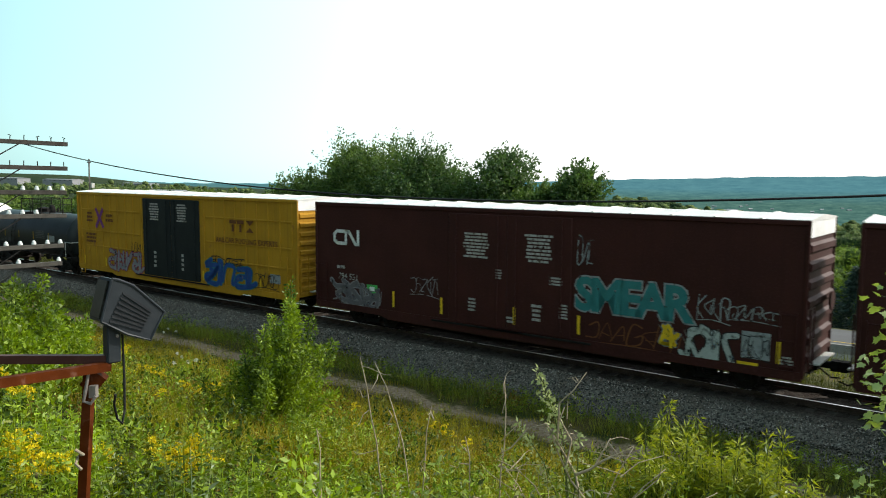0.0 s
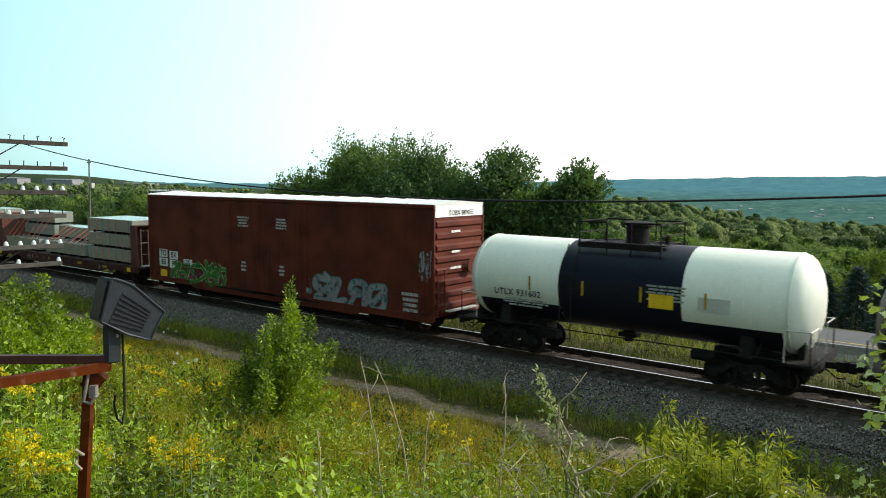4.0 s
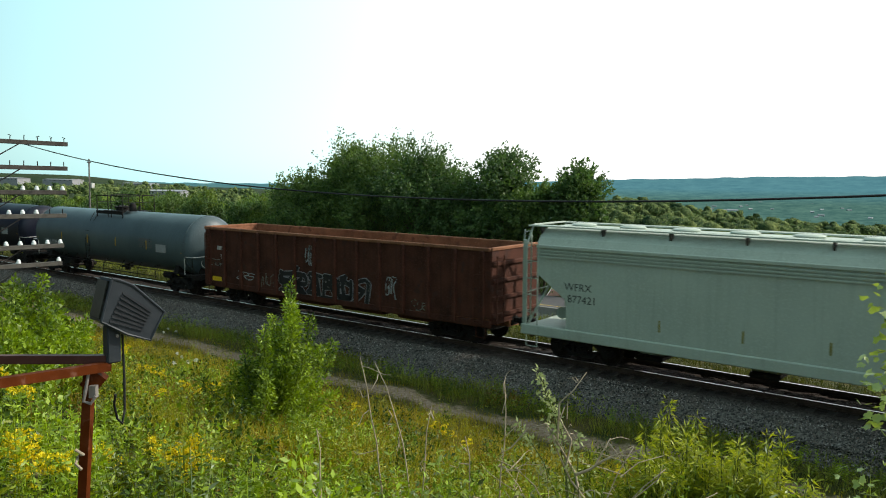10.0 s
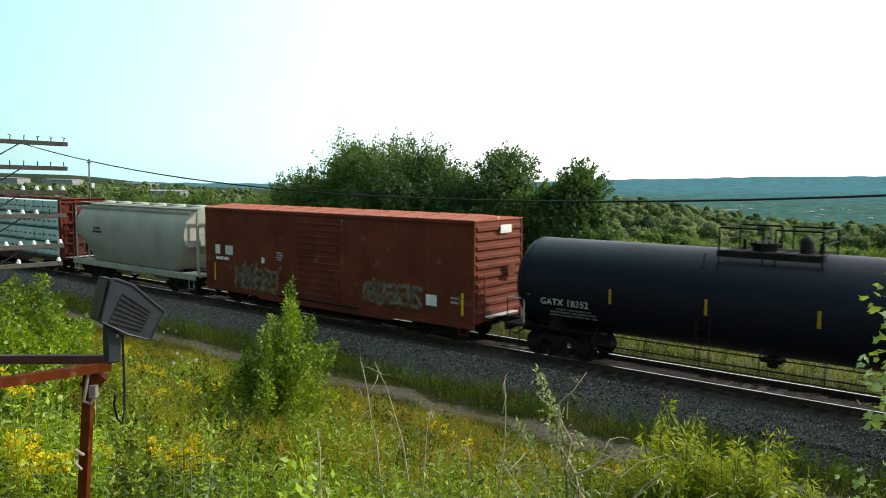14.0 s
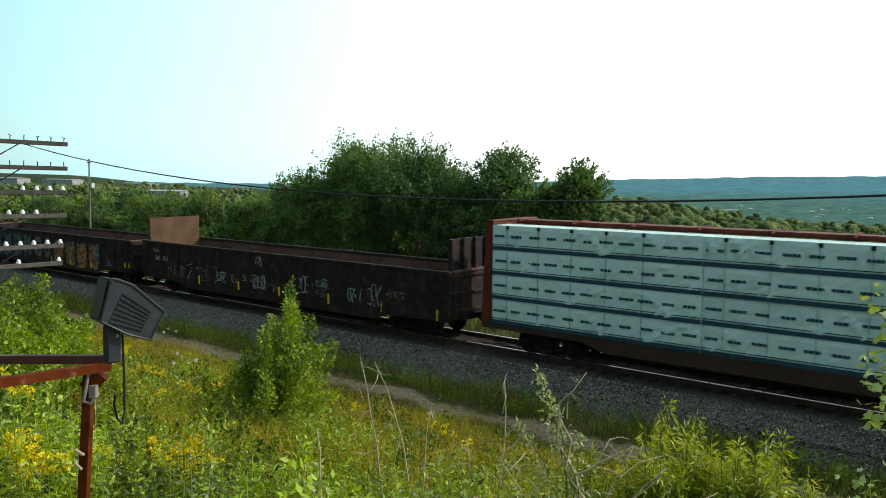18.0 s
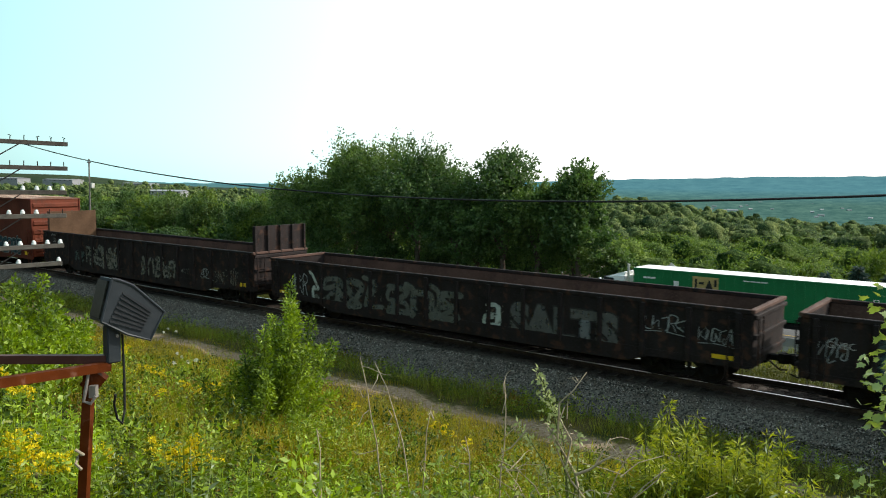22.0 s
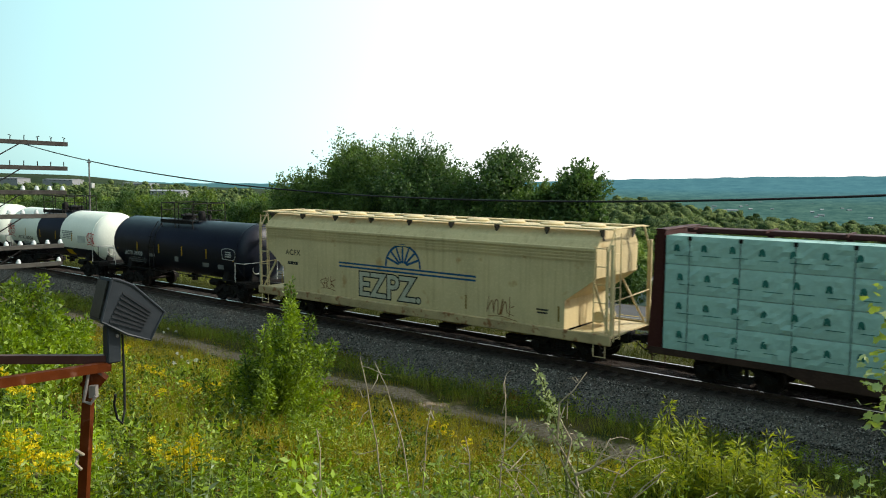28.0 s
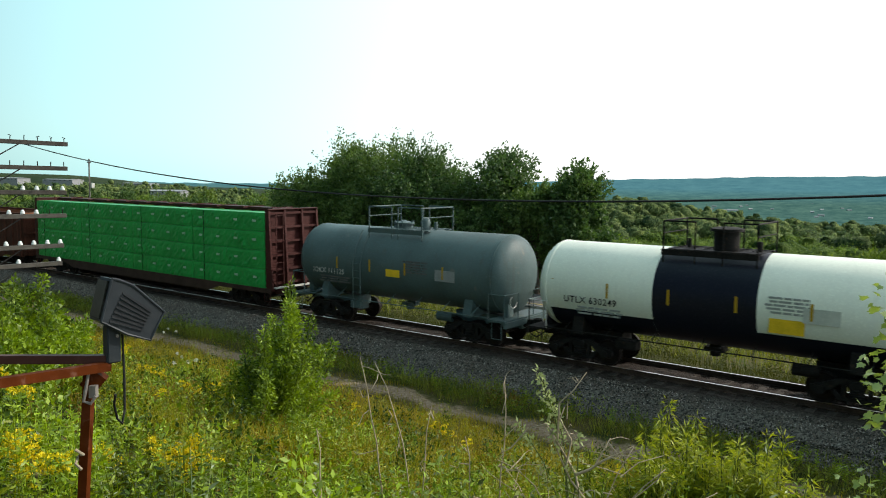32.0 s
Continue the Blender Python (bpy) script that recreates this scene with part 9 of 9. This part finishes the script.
    part("bolt", Geo().cyl((-0.02, 0.0, 0.085), (-0.02, 0.012, 0.085), 0.007, n=8), M_GREYPIPE, h)
    part("power_cable", Geo().tube([(0.025, 0.06, 0.08), (0.03, 0.06, -0.1), (0.025, 0.05, -0.25), (0.005, 0.03, -0.3), (-0.02, 0.02, -0.27), (-0.04, 0.0, -0.2), (-0.05, -0.04, -0.15)], 0.005, 6), M_CABLE, h, "black power cable")


# ---------------------------------------------------------------- telegraph pole, wire, far pole
def build_poles():
    M_POLE = material("weathered_pole_timber", (0.048, 0.044, 0.038), 0.9, dark=0.6, scale=4, streak=0.4, bump=0.4)
    M_ARM = material("grey_crossarm_timber", (0.07, 0.066, 0.057), 0.9, dark=0.65, scale=5, bump=0.4)
    M_GLASS = material("white_glass_insulator", (0.6, 0.64, 0.62), 0.15, dark=0.9, bump=0)
    M_FARPOLE = material("pale_grey_pole", (0.16, 0.15, 0.14), 0.9)
    px, py = -20.12, 7.55
    p = new("telegraph_pole")
    p.location = (px, py, float(ground_z(px, py)) - 0.2)
    z0 = p.location.z
    tagged(p, "old telegraph pole with six crossarms and white insulators", "telegraph pole")
    part("pole", Geo().cyl((0, 0, 0), (0, 0, 7.3 - z0), 0.15, 0.11, n=14), M_POLE, p, smooth=40)
    pin = Geo().cyl((0, 0, 0.04), (0, 0, 0.17), 0.012, n=6).mesh("pin", M_STEEL)
    worn = Geo().tube([(0, 0, 0.04), (0, 0, 0.13), (0.03, 0.02, 0.15), (-0.03, -0.03, 0.17)], 0.012, 6).mesh("pin", M_STEEL)
    glass = Geo().lathe([(0.06, 0.055), (0.075, 0.062), (0.10, 0.055), (0.105, 0.045), (0.14, 0.043), (0.16, 0.03), (0.17, 0.005)], 14, axis=2).mesh("insulator", M_GLASS, 40)
    tips = [9.72, 9.70, 9.66, 9.64, 9.56, 9.50]
    for i, (z, sl) in enumerate(zip((6.62, 5.99, 5.37, 4.77, 3.99, 3.53), ("ppppp", "ppppp", "gggg", "ppggg", "ggggg", "gsg"))):
        arm = part("crossarm", Geo().box(-0.05, -2.1, -0.055, 0.05, tips[i] - py, 0.055, 0.008), M_ARM if i > 2 else M_POLE, p, m=pose(0, 0, z - z0))
        step = 0.33
        y = tips[i] - py - 0.08
        for ch in sl:
            if ch == "g":
                put("insulator", glass, arm, pose(0, y, 0, random.uniform(-4, 4), 0, 0))
                put("pin", pin, arm, pose(0, y, 0))
            elif ch == "p":
                put("pin", worn if i == 0 else pin, arm, pose(0, y, 0, 0, 0, random.uniform(0, 360)))
            else:
                y -= step
            y -= step
        for s in (-1, 1):
            part("brace", Geo().cyl((0.06, s * 0.95, -0.05), (0.06, s * 0.1, -0.58), 0.014, n=6), M_STEEL, arm)
    # the sagging cable that hangs beside the line
    w = new("overhead_cable")
    w.location = (-22.8, 9.7, 6.72)
    tagged(w, "black overhead cable sagging along the railway", "cable")
    pts = []
    for i in range(41):
        x = -22.8 + 40.0 * i / 40
        u = (x + 7.0) / 15.8
        pts.append((x + 22.8, 0, 5.46 + 1.26 * u * u * (1 if u < 0 else 1.1) - 6.72))
    part("wire", Geo().taper(pts, 0.013, 0.016, 7), material("black_wire", (0.02, 0.02, 0.022), 0.6, bump=0), w)
    q = new("utility_pole")
    q.location = (-73.8, 37.75, float(ground_z(-73.8, 37.75)) - 0.2)
    b = q.location.z
    tagged(q, "slim grey utility pole with a small crossarm and box", "utility pole")
    part("pole", Geo().cyl((0, 0, 0), (0, 0, 7.9 - b), 0.10, 0.07, n=10), M_FARPOLE, q)
    part("crossarm", Geo().box(-0.06, -0.55, -0.06, 0.06, 0.55, 0.06), M_POLE, q, m=pose(0, 0, 7.55 - b, 0, 0, 50))
    part("equipment_box", Geo().box(-0.12, -0.16, -0.25, 0.12, 0.16, 0.25, 0.03), M_GALV, q, m=pose(0.2, 0.2, 5.3 - b))


build_floodlight()
build_poles()


# ---------------------------------------------------------------- road traffic, houses, distance
LORRIES = []   # (lorry, wheels, moment, place along the road at that moment)


def lorry_marks(c, L):
    part("emblem_panel", Geo().box(4.2, -1.335, 2.6, 5.9, -1.325, 3.55), material("tan_emblem_panel", (0.5, 0.36, 0.14), 0.6), c, "tan emblem panel")
    g = Geo().box(4.35, -1.342, 2.8, 4.5, -1.337, 3.4).box(4.62, -1.342, 3.05, 4.95, -1.337, 3.2)
    g.prism([(5.05, 2.8), (5.3, 3.4), (5.55, 2.8)], 1, -1.342, -1.337).box(5.62, -1.342, 2.95, 5.78, -1.337, 3.4)
    part("emblem", g, D_BLACK, c, "black emblem shapes")
    patch(c, 3.1, 2.95, 0.35, 0.35, D_CLEAN, -1.335, "placard", "white diamond placard")
    lettering(c, "53", L - 1.2, 2.9, 0.4, D_CLEAN, -1.335)
    bars(c, 1.2, 3.2, 1.0, 0.2, 1, D_CLEAN, -1.335, 5)
    bars(c, 8.2, 3.5, 1.6, 0.12, 1, D_CLEAN, -1.335, 6)


def build_lorry(GREEN, label, t0, x0, plain=False):
    """Articulated lorry that drives along the road towards -x; its origin is on the road under the container's front."""
    t = new("container_lorry")
    tagged(t, label, "lorry")
    t.matrix_basis = pose(386, 51.2, -3.77)
    WHITE = material("white_cab_paint", (0.75, 0.76, 0.76), 0.3, dark=0.92, bump=0)
    GLASS = material("dark_windscreen", (0.02, 0.025, 0.03), 0.08, dark=0.9, bump=0)
    TYRE = material("tyre_rubber", (0.02, 0.02, 0.02), 0.85)
    L, z0, z1 = 16.15, 1.17, 3.80
    c = part("container", Geo().box(0, -1.3, z0, L, 1.3, z1 - 0.03, 0.03), GREEN, t)
    part("container_roof", Geo().box(0.02, -1.28, z1 - 0.03, L - 0.02, 1.28, z1 + 0.02), M_WHITEPAINT, c, "pale sunlit container roof")
    for z in (z0, z1 - 0.12):
        part("container_rail", Geo().box(0, -1.33, z, L, -1.28, z + 0.14), GREEN, c)
    post = Geo().box(-0.05, -0.02, 0, 0.05, 0.0, z1 - z0 - 0.28).mesh("container_post", GREEN)
    for i in range(27):
        put("container_post", post, c, pose(0.3 + (L - 0.6) * i / 26, -1.3, z0 + 0.14))
    if not plain:
        lorry_marks(c, L)
    for y in (-0.65, 0.65):
        d = part("container_door", Geo().box(L, y - 0.62, z0 + 0.1, L + 0.05, y + 0.62, z1 - 0.12), GREEN, c)
        for k in (-0.3, 0.3):
            part("lock_bar", Geo().cyl((L + 0.08, y + k, z0 + 0.1), (L + 0.08, y + k, z1 - 0.15), 0.03, n=6), M_GALV, d)
    part("chassis", Geo().box(-1.0, -0.5, 0.85, L, 0.5, 1.15), M_STEEL, t)
    part("side_guard", Geo().box(4, -1.2, 0.75, 12, -1.1, 1.05), M_STEEL, t)
    cab = part("cab", Geo().prism([(-2.6, 0.95), (-0.7, 0.95), (-0.7, 3.15), (-1.7, 3.1), (-2.3, 2.9), (-2.6, 2.3)], 1, -1.2, 1.2), WHITE, t)
    part("roof_fairing", Geo().prism([(-2.1, 3.0), (-0.8, 3.1), (-0.7, 3.4), (-0.9, 3.4)], 1, -1.0, 1.0), WHITE, cab)
    part("windscreen", Geo().add([(-2.33, -1.05, 3.0), (-2.62, -1.05, 2.35), (-2.62, 1.05, 2.35), (-2.33, 1.05, 3.0)], [(0, 1, 2, 3)]), GLASS, cab)
    part("side_window", Geo().box(-2.3, -1.215, 2.4, -1.5, -1.195, 2.95), GLASS, cab)
    part("bonnet", Geo().prism([(-4.6, 0.9), (-2.55, 0.9), (-2.55, 2.3), (-4.4, 2.0), (-4.6, 1.8)], 1, -1.0, 1.0), WHITE, cab)
    part("bumper", Geo().box(-4.8, -1.2, 0.5, -4.5, 1.2, 0.95, 0.05), M_GALV, t)
    part("mirror", Geo().box(-2.5, -1.55, 2.4, -2.4, -1.35, 2.9, 0.02), WHITE, cab)
    part("exhaust_stack", Geo().cyl((-0.5, -1.0, 1.0), (-0.5, -1.0, 4.0), 0.08, n=10), M_GALV, t)
    wheel = Geo().lathe([(-0.15, 0.2), (-0.15, 0.48), (-0.1, 0.5), (0.1, 0.5), (0.15, 0.48), (0.15, 0.2), (0.05, 0.18), (0.05, 0.02)], 20, axis=1).mesh("wheel", TYRE, 40)
    wheels = []
    for x in (-3.9, -0.2, 1.1, 13.6, 14.9):
        for y in (-1.05, 1.05):
            m = pose(x, y, 0.5)
            wheels.append((put("wheel", wheel, t, m), m, 0.5))
    LORRIES.append((t, wheels, t0, x0))


def house(x, y, w, d, wall_h, rise, turn, wall, roof, label, chimney=None, base=None):
    """A gabled house with boarded walls, windows and a shingled roof."""
    h = new("house")
    z = (float(ground_z(x, y)) if base is None else base) - 0.3
    h.matrix_basis = pose(x, y, z, 0, 0, turn)
    tagged(h, label, "house", "houses below the road")
    part("wall", Geo().prism([(-d / 2, 0), (d / 2, 0), (d / 2, wall_h), (0, wall_h + rise), (-d / 2, wall_h)], 0, -w / 2, w / 2), wall, h)
    for s in (-1, 1):
        run, th = d / 2 + 0.45, 0.14
        z1 = wall_h + rise + 0.12
        z0 = z1 - (rise / (d / 2)) * run
        r = part("roof", Geo().prism([(0, z1), (s * run, z0), (s * run, z0 - th), (0, z1 - th)], 0, -w / 2 - 0.4, w / 2 + 0.4), roof, h)
        part("ridge_cap", Geo().cyl((-w / 2 - 0.4, 0, z1), (w / 2 + 0.4, 0, z1), 0.07, n=6), roof, r)
        for e in (-1, 1):
            part("verge_board", Geo().prism([(0, z1 + 0.03), (s * run, z0 + 0.03), (s * run, z0 - 0.22), (0, z1 - 0.22)], 0, e * (w / 2 + 0.42) - 0.03, e * (w / 2 + 0.42) + 0.03), M_WHITEPAINT, r, "white verge board")
    for s in (-1, 1):
        for k in (-0.3, 0.0, 0.3):
            wd = part("window", Geo().box(k * w - 0.5, s * d / 2 - 0.05, wall_h * 0.45, k * w + 0.5, s * d / 2 + 0.05, wall_h * 0.45 + 1.3), M_WHITEPAINT, h)
            part("pane", Geo().box(k * w - 0.42, s * d / 2 - 0.07, wall_h * 0.45 + 0.08, k * w + 0.42, s * d / 2 + 0.07, wall_h * 0.45 + 1.22), M_PANE, wd)
        g = part("window", Geo().box(s * w / 2 - 0.05, -0.45, wall_h * 0.9, s * w / 2 + 0.05, 0.45, wall_h * 0.9 + 1.1), M_WHITEPAINT, h)
        part("pane", Geo().box(s * w / 2 - 0.07, -0.38, wall_h * 0.9 + 0.07, s * w / 2 + 0.07, 0.38, wall_h * 0.9 + 1.03), M_PANE, g)
    if chimney:
        part("chimney", Geo().box(chimney - 0.35, -0.35, wall_h, chimney + 0.35, 0.35, wall_h + rise + 1.1, 0.02), M_CHIMNEY, h)
    return h


M_PANE = material("dark_window_glass", (0.03, 0.035, 0.04), 0.1, dark=0.9, bump=0)
M_CHIMNEY = material("chimney_brick", (0.42, 0.36, 0.33), 0.9, dark=0.7, scale=4)


def build_far_things():
    TEAL = material("pale_green_clapboard", (0.30, 0.40, 0.36), 0.7, dark=0.85, scale=1)
    SHINGLE = material("grey_green_shingle", (0.11, 0.13, 0.125), 0.9, dark=0.7, scale=2, bump=0.4, spec=0.1)
    BROWN = material("brown_shingle", (0.22, 0.13, 0.10), 0.9, dark=0.7, scale=2, bump=0.4)
    house(-31.95, 80.55, 6.80, 6.2, 3.0, 2.5, 106.8, TEAL, SHINGLE, "pale green gabled house with white verge boards", base=-7.92)
    house(-28.3, 79.0, 3.6, 5.0, 2.8, 1.9, 38, TEAL, SHINGLE, "low grey-roofed wing beside the gabled house", base=-7.75)
    house(-39.2, 75, 4.4, 6.0, 3.0, 2.0, 0, M_CONCRETE, BROWN, "small house with a brown roof and chimney", chimney=1.9, base=-8.4)
    # concrete barrier on the near side of the road
    b = new("road_barrier")
    b.location = (0, 46.9, 0)
    tagged(b, "low grey concrete barrier along the road", "barrier")
    seg = Geo().prism([(-0.3, 0), (0.3, 0), (0.26, 0.1), (0.12, 0.35), (0.09, 0.85), (-0.09, 0.85), (-0.12, 0.35), (-0.26, 0.1)], 0, -1.99, 1.99).mesh("barrier_block", M_CONCRETE)
    for i in range(40):
        x = 20 - 4.0 * i
        put("barrier_block", seg, b, pose(x, 0, -3.66 - 0.0028 * x))
    # low white buildings on the plateau and in the valley
    LONG = material("white_metal_cladding", (0.24, 0.25, 0.26), 0.6, dark=0.85, scale=0.05)
    for x, y, w, d, hgt, turn, z, lbl in ((-378, 238, 17, 10, 1.2, 32, 0.0, "long low white warehouse among trees"), (-905, 432, 40, 20, 1.2, 25, 6.6, "distant white industrial building"), (-950, 395, 30, 20, 1.6, 25, 7.0, "distant pale industrial shed"), (-820, 480, 34, 20, 1.0, 28, 3.6, "distant low grey works building")):
        k = new("industrial_building")
        k.matrix_basis = pose(x, y, z, 0, 0, turn)
        tagged(k, lbl, "building", "distant buildings")
        part("wall", Geo().box(-w / 2, -d / 2, -8, w / 2, d / 2, hgt), LONG, k)
        part("roof", Geo().prism([(-d / 2 - 0.5, hgt), (d / 2 + 0.5, hgt), (0, hgt + 0.8)], 0, -w / 2 - 0.5, w / 2 + 0.5), LONG, k)
        for i in range(6):
            part("door", Geo().box(-w / 2 + w * (i + 0.35) / 6, -d / 2 - 0.1, 0, -w / 2 + w * (i + 0.65) / 6, -d / 2, hgt * 0.6), M_PANE, k)
    # the small town on the valley floor
    rs = np.random.RandomState(91)
    PALE = material("pale_house_paint", (0.30, 0.34, 0.35), 0.7, dark=0.7, scale=0.2)
    SLATE = material("grey_town_roof", (0.16, 0.20, 0.21), 0.8, dark=0.7, scale=0.2)
    for i in range(16):
        th = rs.uniform(70, 82)
        r = rs.uniform(1250, 2300)
        w, d, hg = (rs.uniform(5, 10), rs.uniform(5, 7), rs.uniform(1.5, 3.0)) if i > 0 else (26, 8, 2.2)
        a = radians(180 - th)
        k = new("building")
        k.matrix_basis = pose(r * math.cos(a), r * math.sin(a), float(ridge_z(r, th)) - 1.0, 0, 0, rs.uniform(-25, 25) + 20)
        tagged(k, "small pale town building on the valley floor", "building", "town in the valley")
        part("wall", Geo().box(-w / 2, -d / 2, 0, w / 2, d / 2, hg), PALE, k)
        part("roof", Geo().prism([(-d / 2 - 0.4, hg), (d / 2 + 0.4, hg), (0, hg + d * 0.3)], 0, -w / 2 - 0.4, w / 2 + 0.4), PALE if i % 3 == 0 else SLATE, k)


def build_car(name, label, paint, tall):
    """A small road vehicle, its nose towards -x."""
    c = new(name)
    tagged(c, label, "car" if tall < 1.7 else "van", "traffic on the road")
    h = tall
    if h < 1.7:
        body = [(-2.2, 0.3), (2.2, 0.3), (2.25, 0.85), (1.9, 0.98), (1.2, 1.02), (0.6, h), (-0.5, h), (-1.1, 1.0), (-2.1, 0.82)]
        glass = [(1.1, 1.03), (0.58, h - 0.07), (-0.48, h - 0.07), (-1.0, 1.02)]
    else:
        body = [(-2.5, 0.35), (2.5, 0.35), (2.55, 1.2), (2.4, h), (-0.9, h), (-1.6, 1.25), (-2.45, 1.05)]
        glass = [(2.2, 1.3), (2.15, h - 0.2), (-0.85, h - 0.2), (-1.35, 1.3)]
    part("body", Geo().prism(body, 1, -0.88, 0.88), paint, c)
    for y in (-0.885, 0.885):
        part("side_window", Geo().prism(glass, 1, y - 0.004, y + 0.004), M_PANE, c)
    wheel = Geo().lathe([(-0.1, 0.15), (-0.1, 0.3), (-0.06, 0.33), (0.06, 0.33), (0.1, 0.3), (0.1, 0.15)], 16, axis=1).mesh("wheel", M_STEEL, 40)
    for x in (-1.4, 1.4):
        for y in (-0.82, 0.82):
            put("wheel", wheel, c, pose(x, y, 0.33))
    part("bumper", Geo().box(-2.3, -0.86, 0.32, -2.15, 0.86, 0.55, 0.03), M_STEEL, c)
    for y in (-0.65, 0.65):
        part("headlight", Geo().box(-2.27, y - 0.15, 0.62, -2.15, y + 0.15, 0.75), M_GALV, c)
    return c


WHITECAR = material("white_car_paint", (0.78, 0.79, 0.8), 0.25, dark=0.95, bump=0)
# vehicle, lane, place on the road at a time, speed along x, heading
TRAFFIC = [
    (build_car("van", "white van driving along the road", WHITECAR, 2.1), 49.6, -10.0, 3.0, -20.0, 0),
    (build_car("car", "white saloon car driving along the road", WHITECAR, 1.45), 50.0, -32.0, 3.15, -20.0, 0),
    (build_car("car", "white hatchback driving along the road", WHITECAR, 1.45), 54.2, -16.2, 9.05, 21.0, 180),
    (build_car("car", "white car following the lorry", WHITECAR, 1.45), 50.0, -15.3, 23.5, -18.6, 0)]
build_lorry(material("green_container_paint", (0.012, 0.16, 0.055), 0.5, dark=0.8, scale=0.6, streak=0.2), "white lorry hauling a long dark green container", 22.2, -26.0)
build_lorry(material("brown_trailer_paint", (0.07, 0.04, 0.035), 0.6, dark=0.7, scale=0.6, streak=0.3), "white lorry hauling a dark brown trailer with a pale roof", 30.3, -33.0, True)
build_far_things()


# ---------------------------------------------------------------- what moves
def gone(t):
    """How far the train has rolled by t seconds."""
    return 0.07 + 13.1745 * t - 0.000936 * (t - 16) ** 2


def lorry_place(t, t0, x0):
    x = x0 - 18.6 * (t - t0)
    return pose(x, 51.2, -3.6 - 0.0028 * min(max(x, -150), 60))


def motions():
    times = list(range(0, 33, 4))
    for car, c in CARS:
        walk(car, [(t, TRACK @ Matrix.Translation((c + gone(t), 0, 0))) for t in times])
    for ob, x, y, z in LOADS:
        walk(ob, [(t, TRACK @ Matrix.Translation((x + gone(t), y, z))) for t in times])
    for ob, y, x0, t0, v, turn in TRAFFIC:
        rows = []
        for t in range(0, 33):
            x = x0 + v * (t - t0)
            rows.append((t, pose(x, y, -3.6 - 0.0028 * min(max(x, -150), 60), 0, 0, turn)))
        walk(ob, rows)
    for ob, wheels, t0, x0 in LORRIES:
        walk(ob, [(t, lorry_place(t, t0, x0)) for t in range(0, 33)])
        a, b = int((t0 - 2.2) * FPS), min(960, int((t0 + 3.2) * FPS))
        for w, m, r in wheels:
            rows = [(f / FPS, m @ Matrix.Rotation(-18.6 / r * (f - a) / FPS, 4, "Y")) for f in range(a, b + 1)]
            walk(w, [(0, rows[0][1])] + rows + ([(32, rows[-1][1])] if b < 960 else []))
    for w, x, c in WHEELSETS:
        # the wheels are turned while their car is before the camera
        rows = []
        for f in range(0, 961):
            s = c + gone(f / FPS)
            if f in (0, 960) or -82 < s < 22:
                s = min(max(s, -82), 22)
                rows.append((f / FPS, pose(x, 0, WHEEL_R) @ Matrix.Rotation(s / WHEEL_R, 4, "Y")))
        walk(w, rows)


motions()
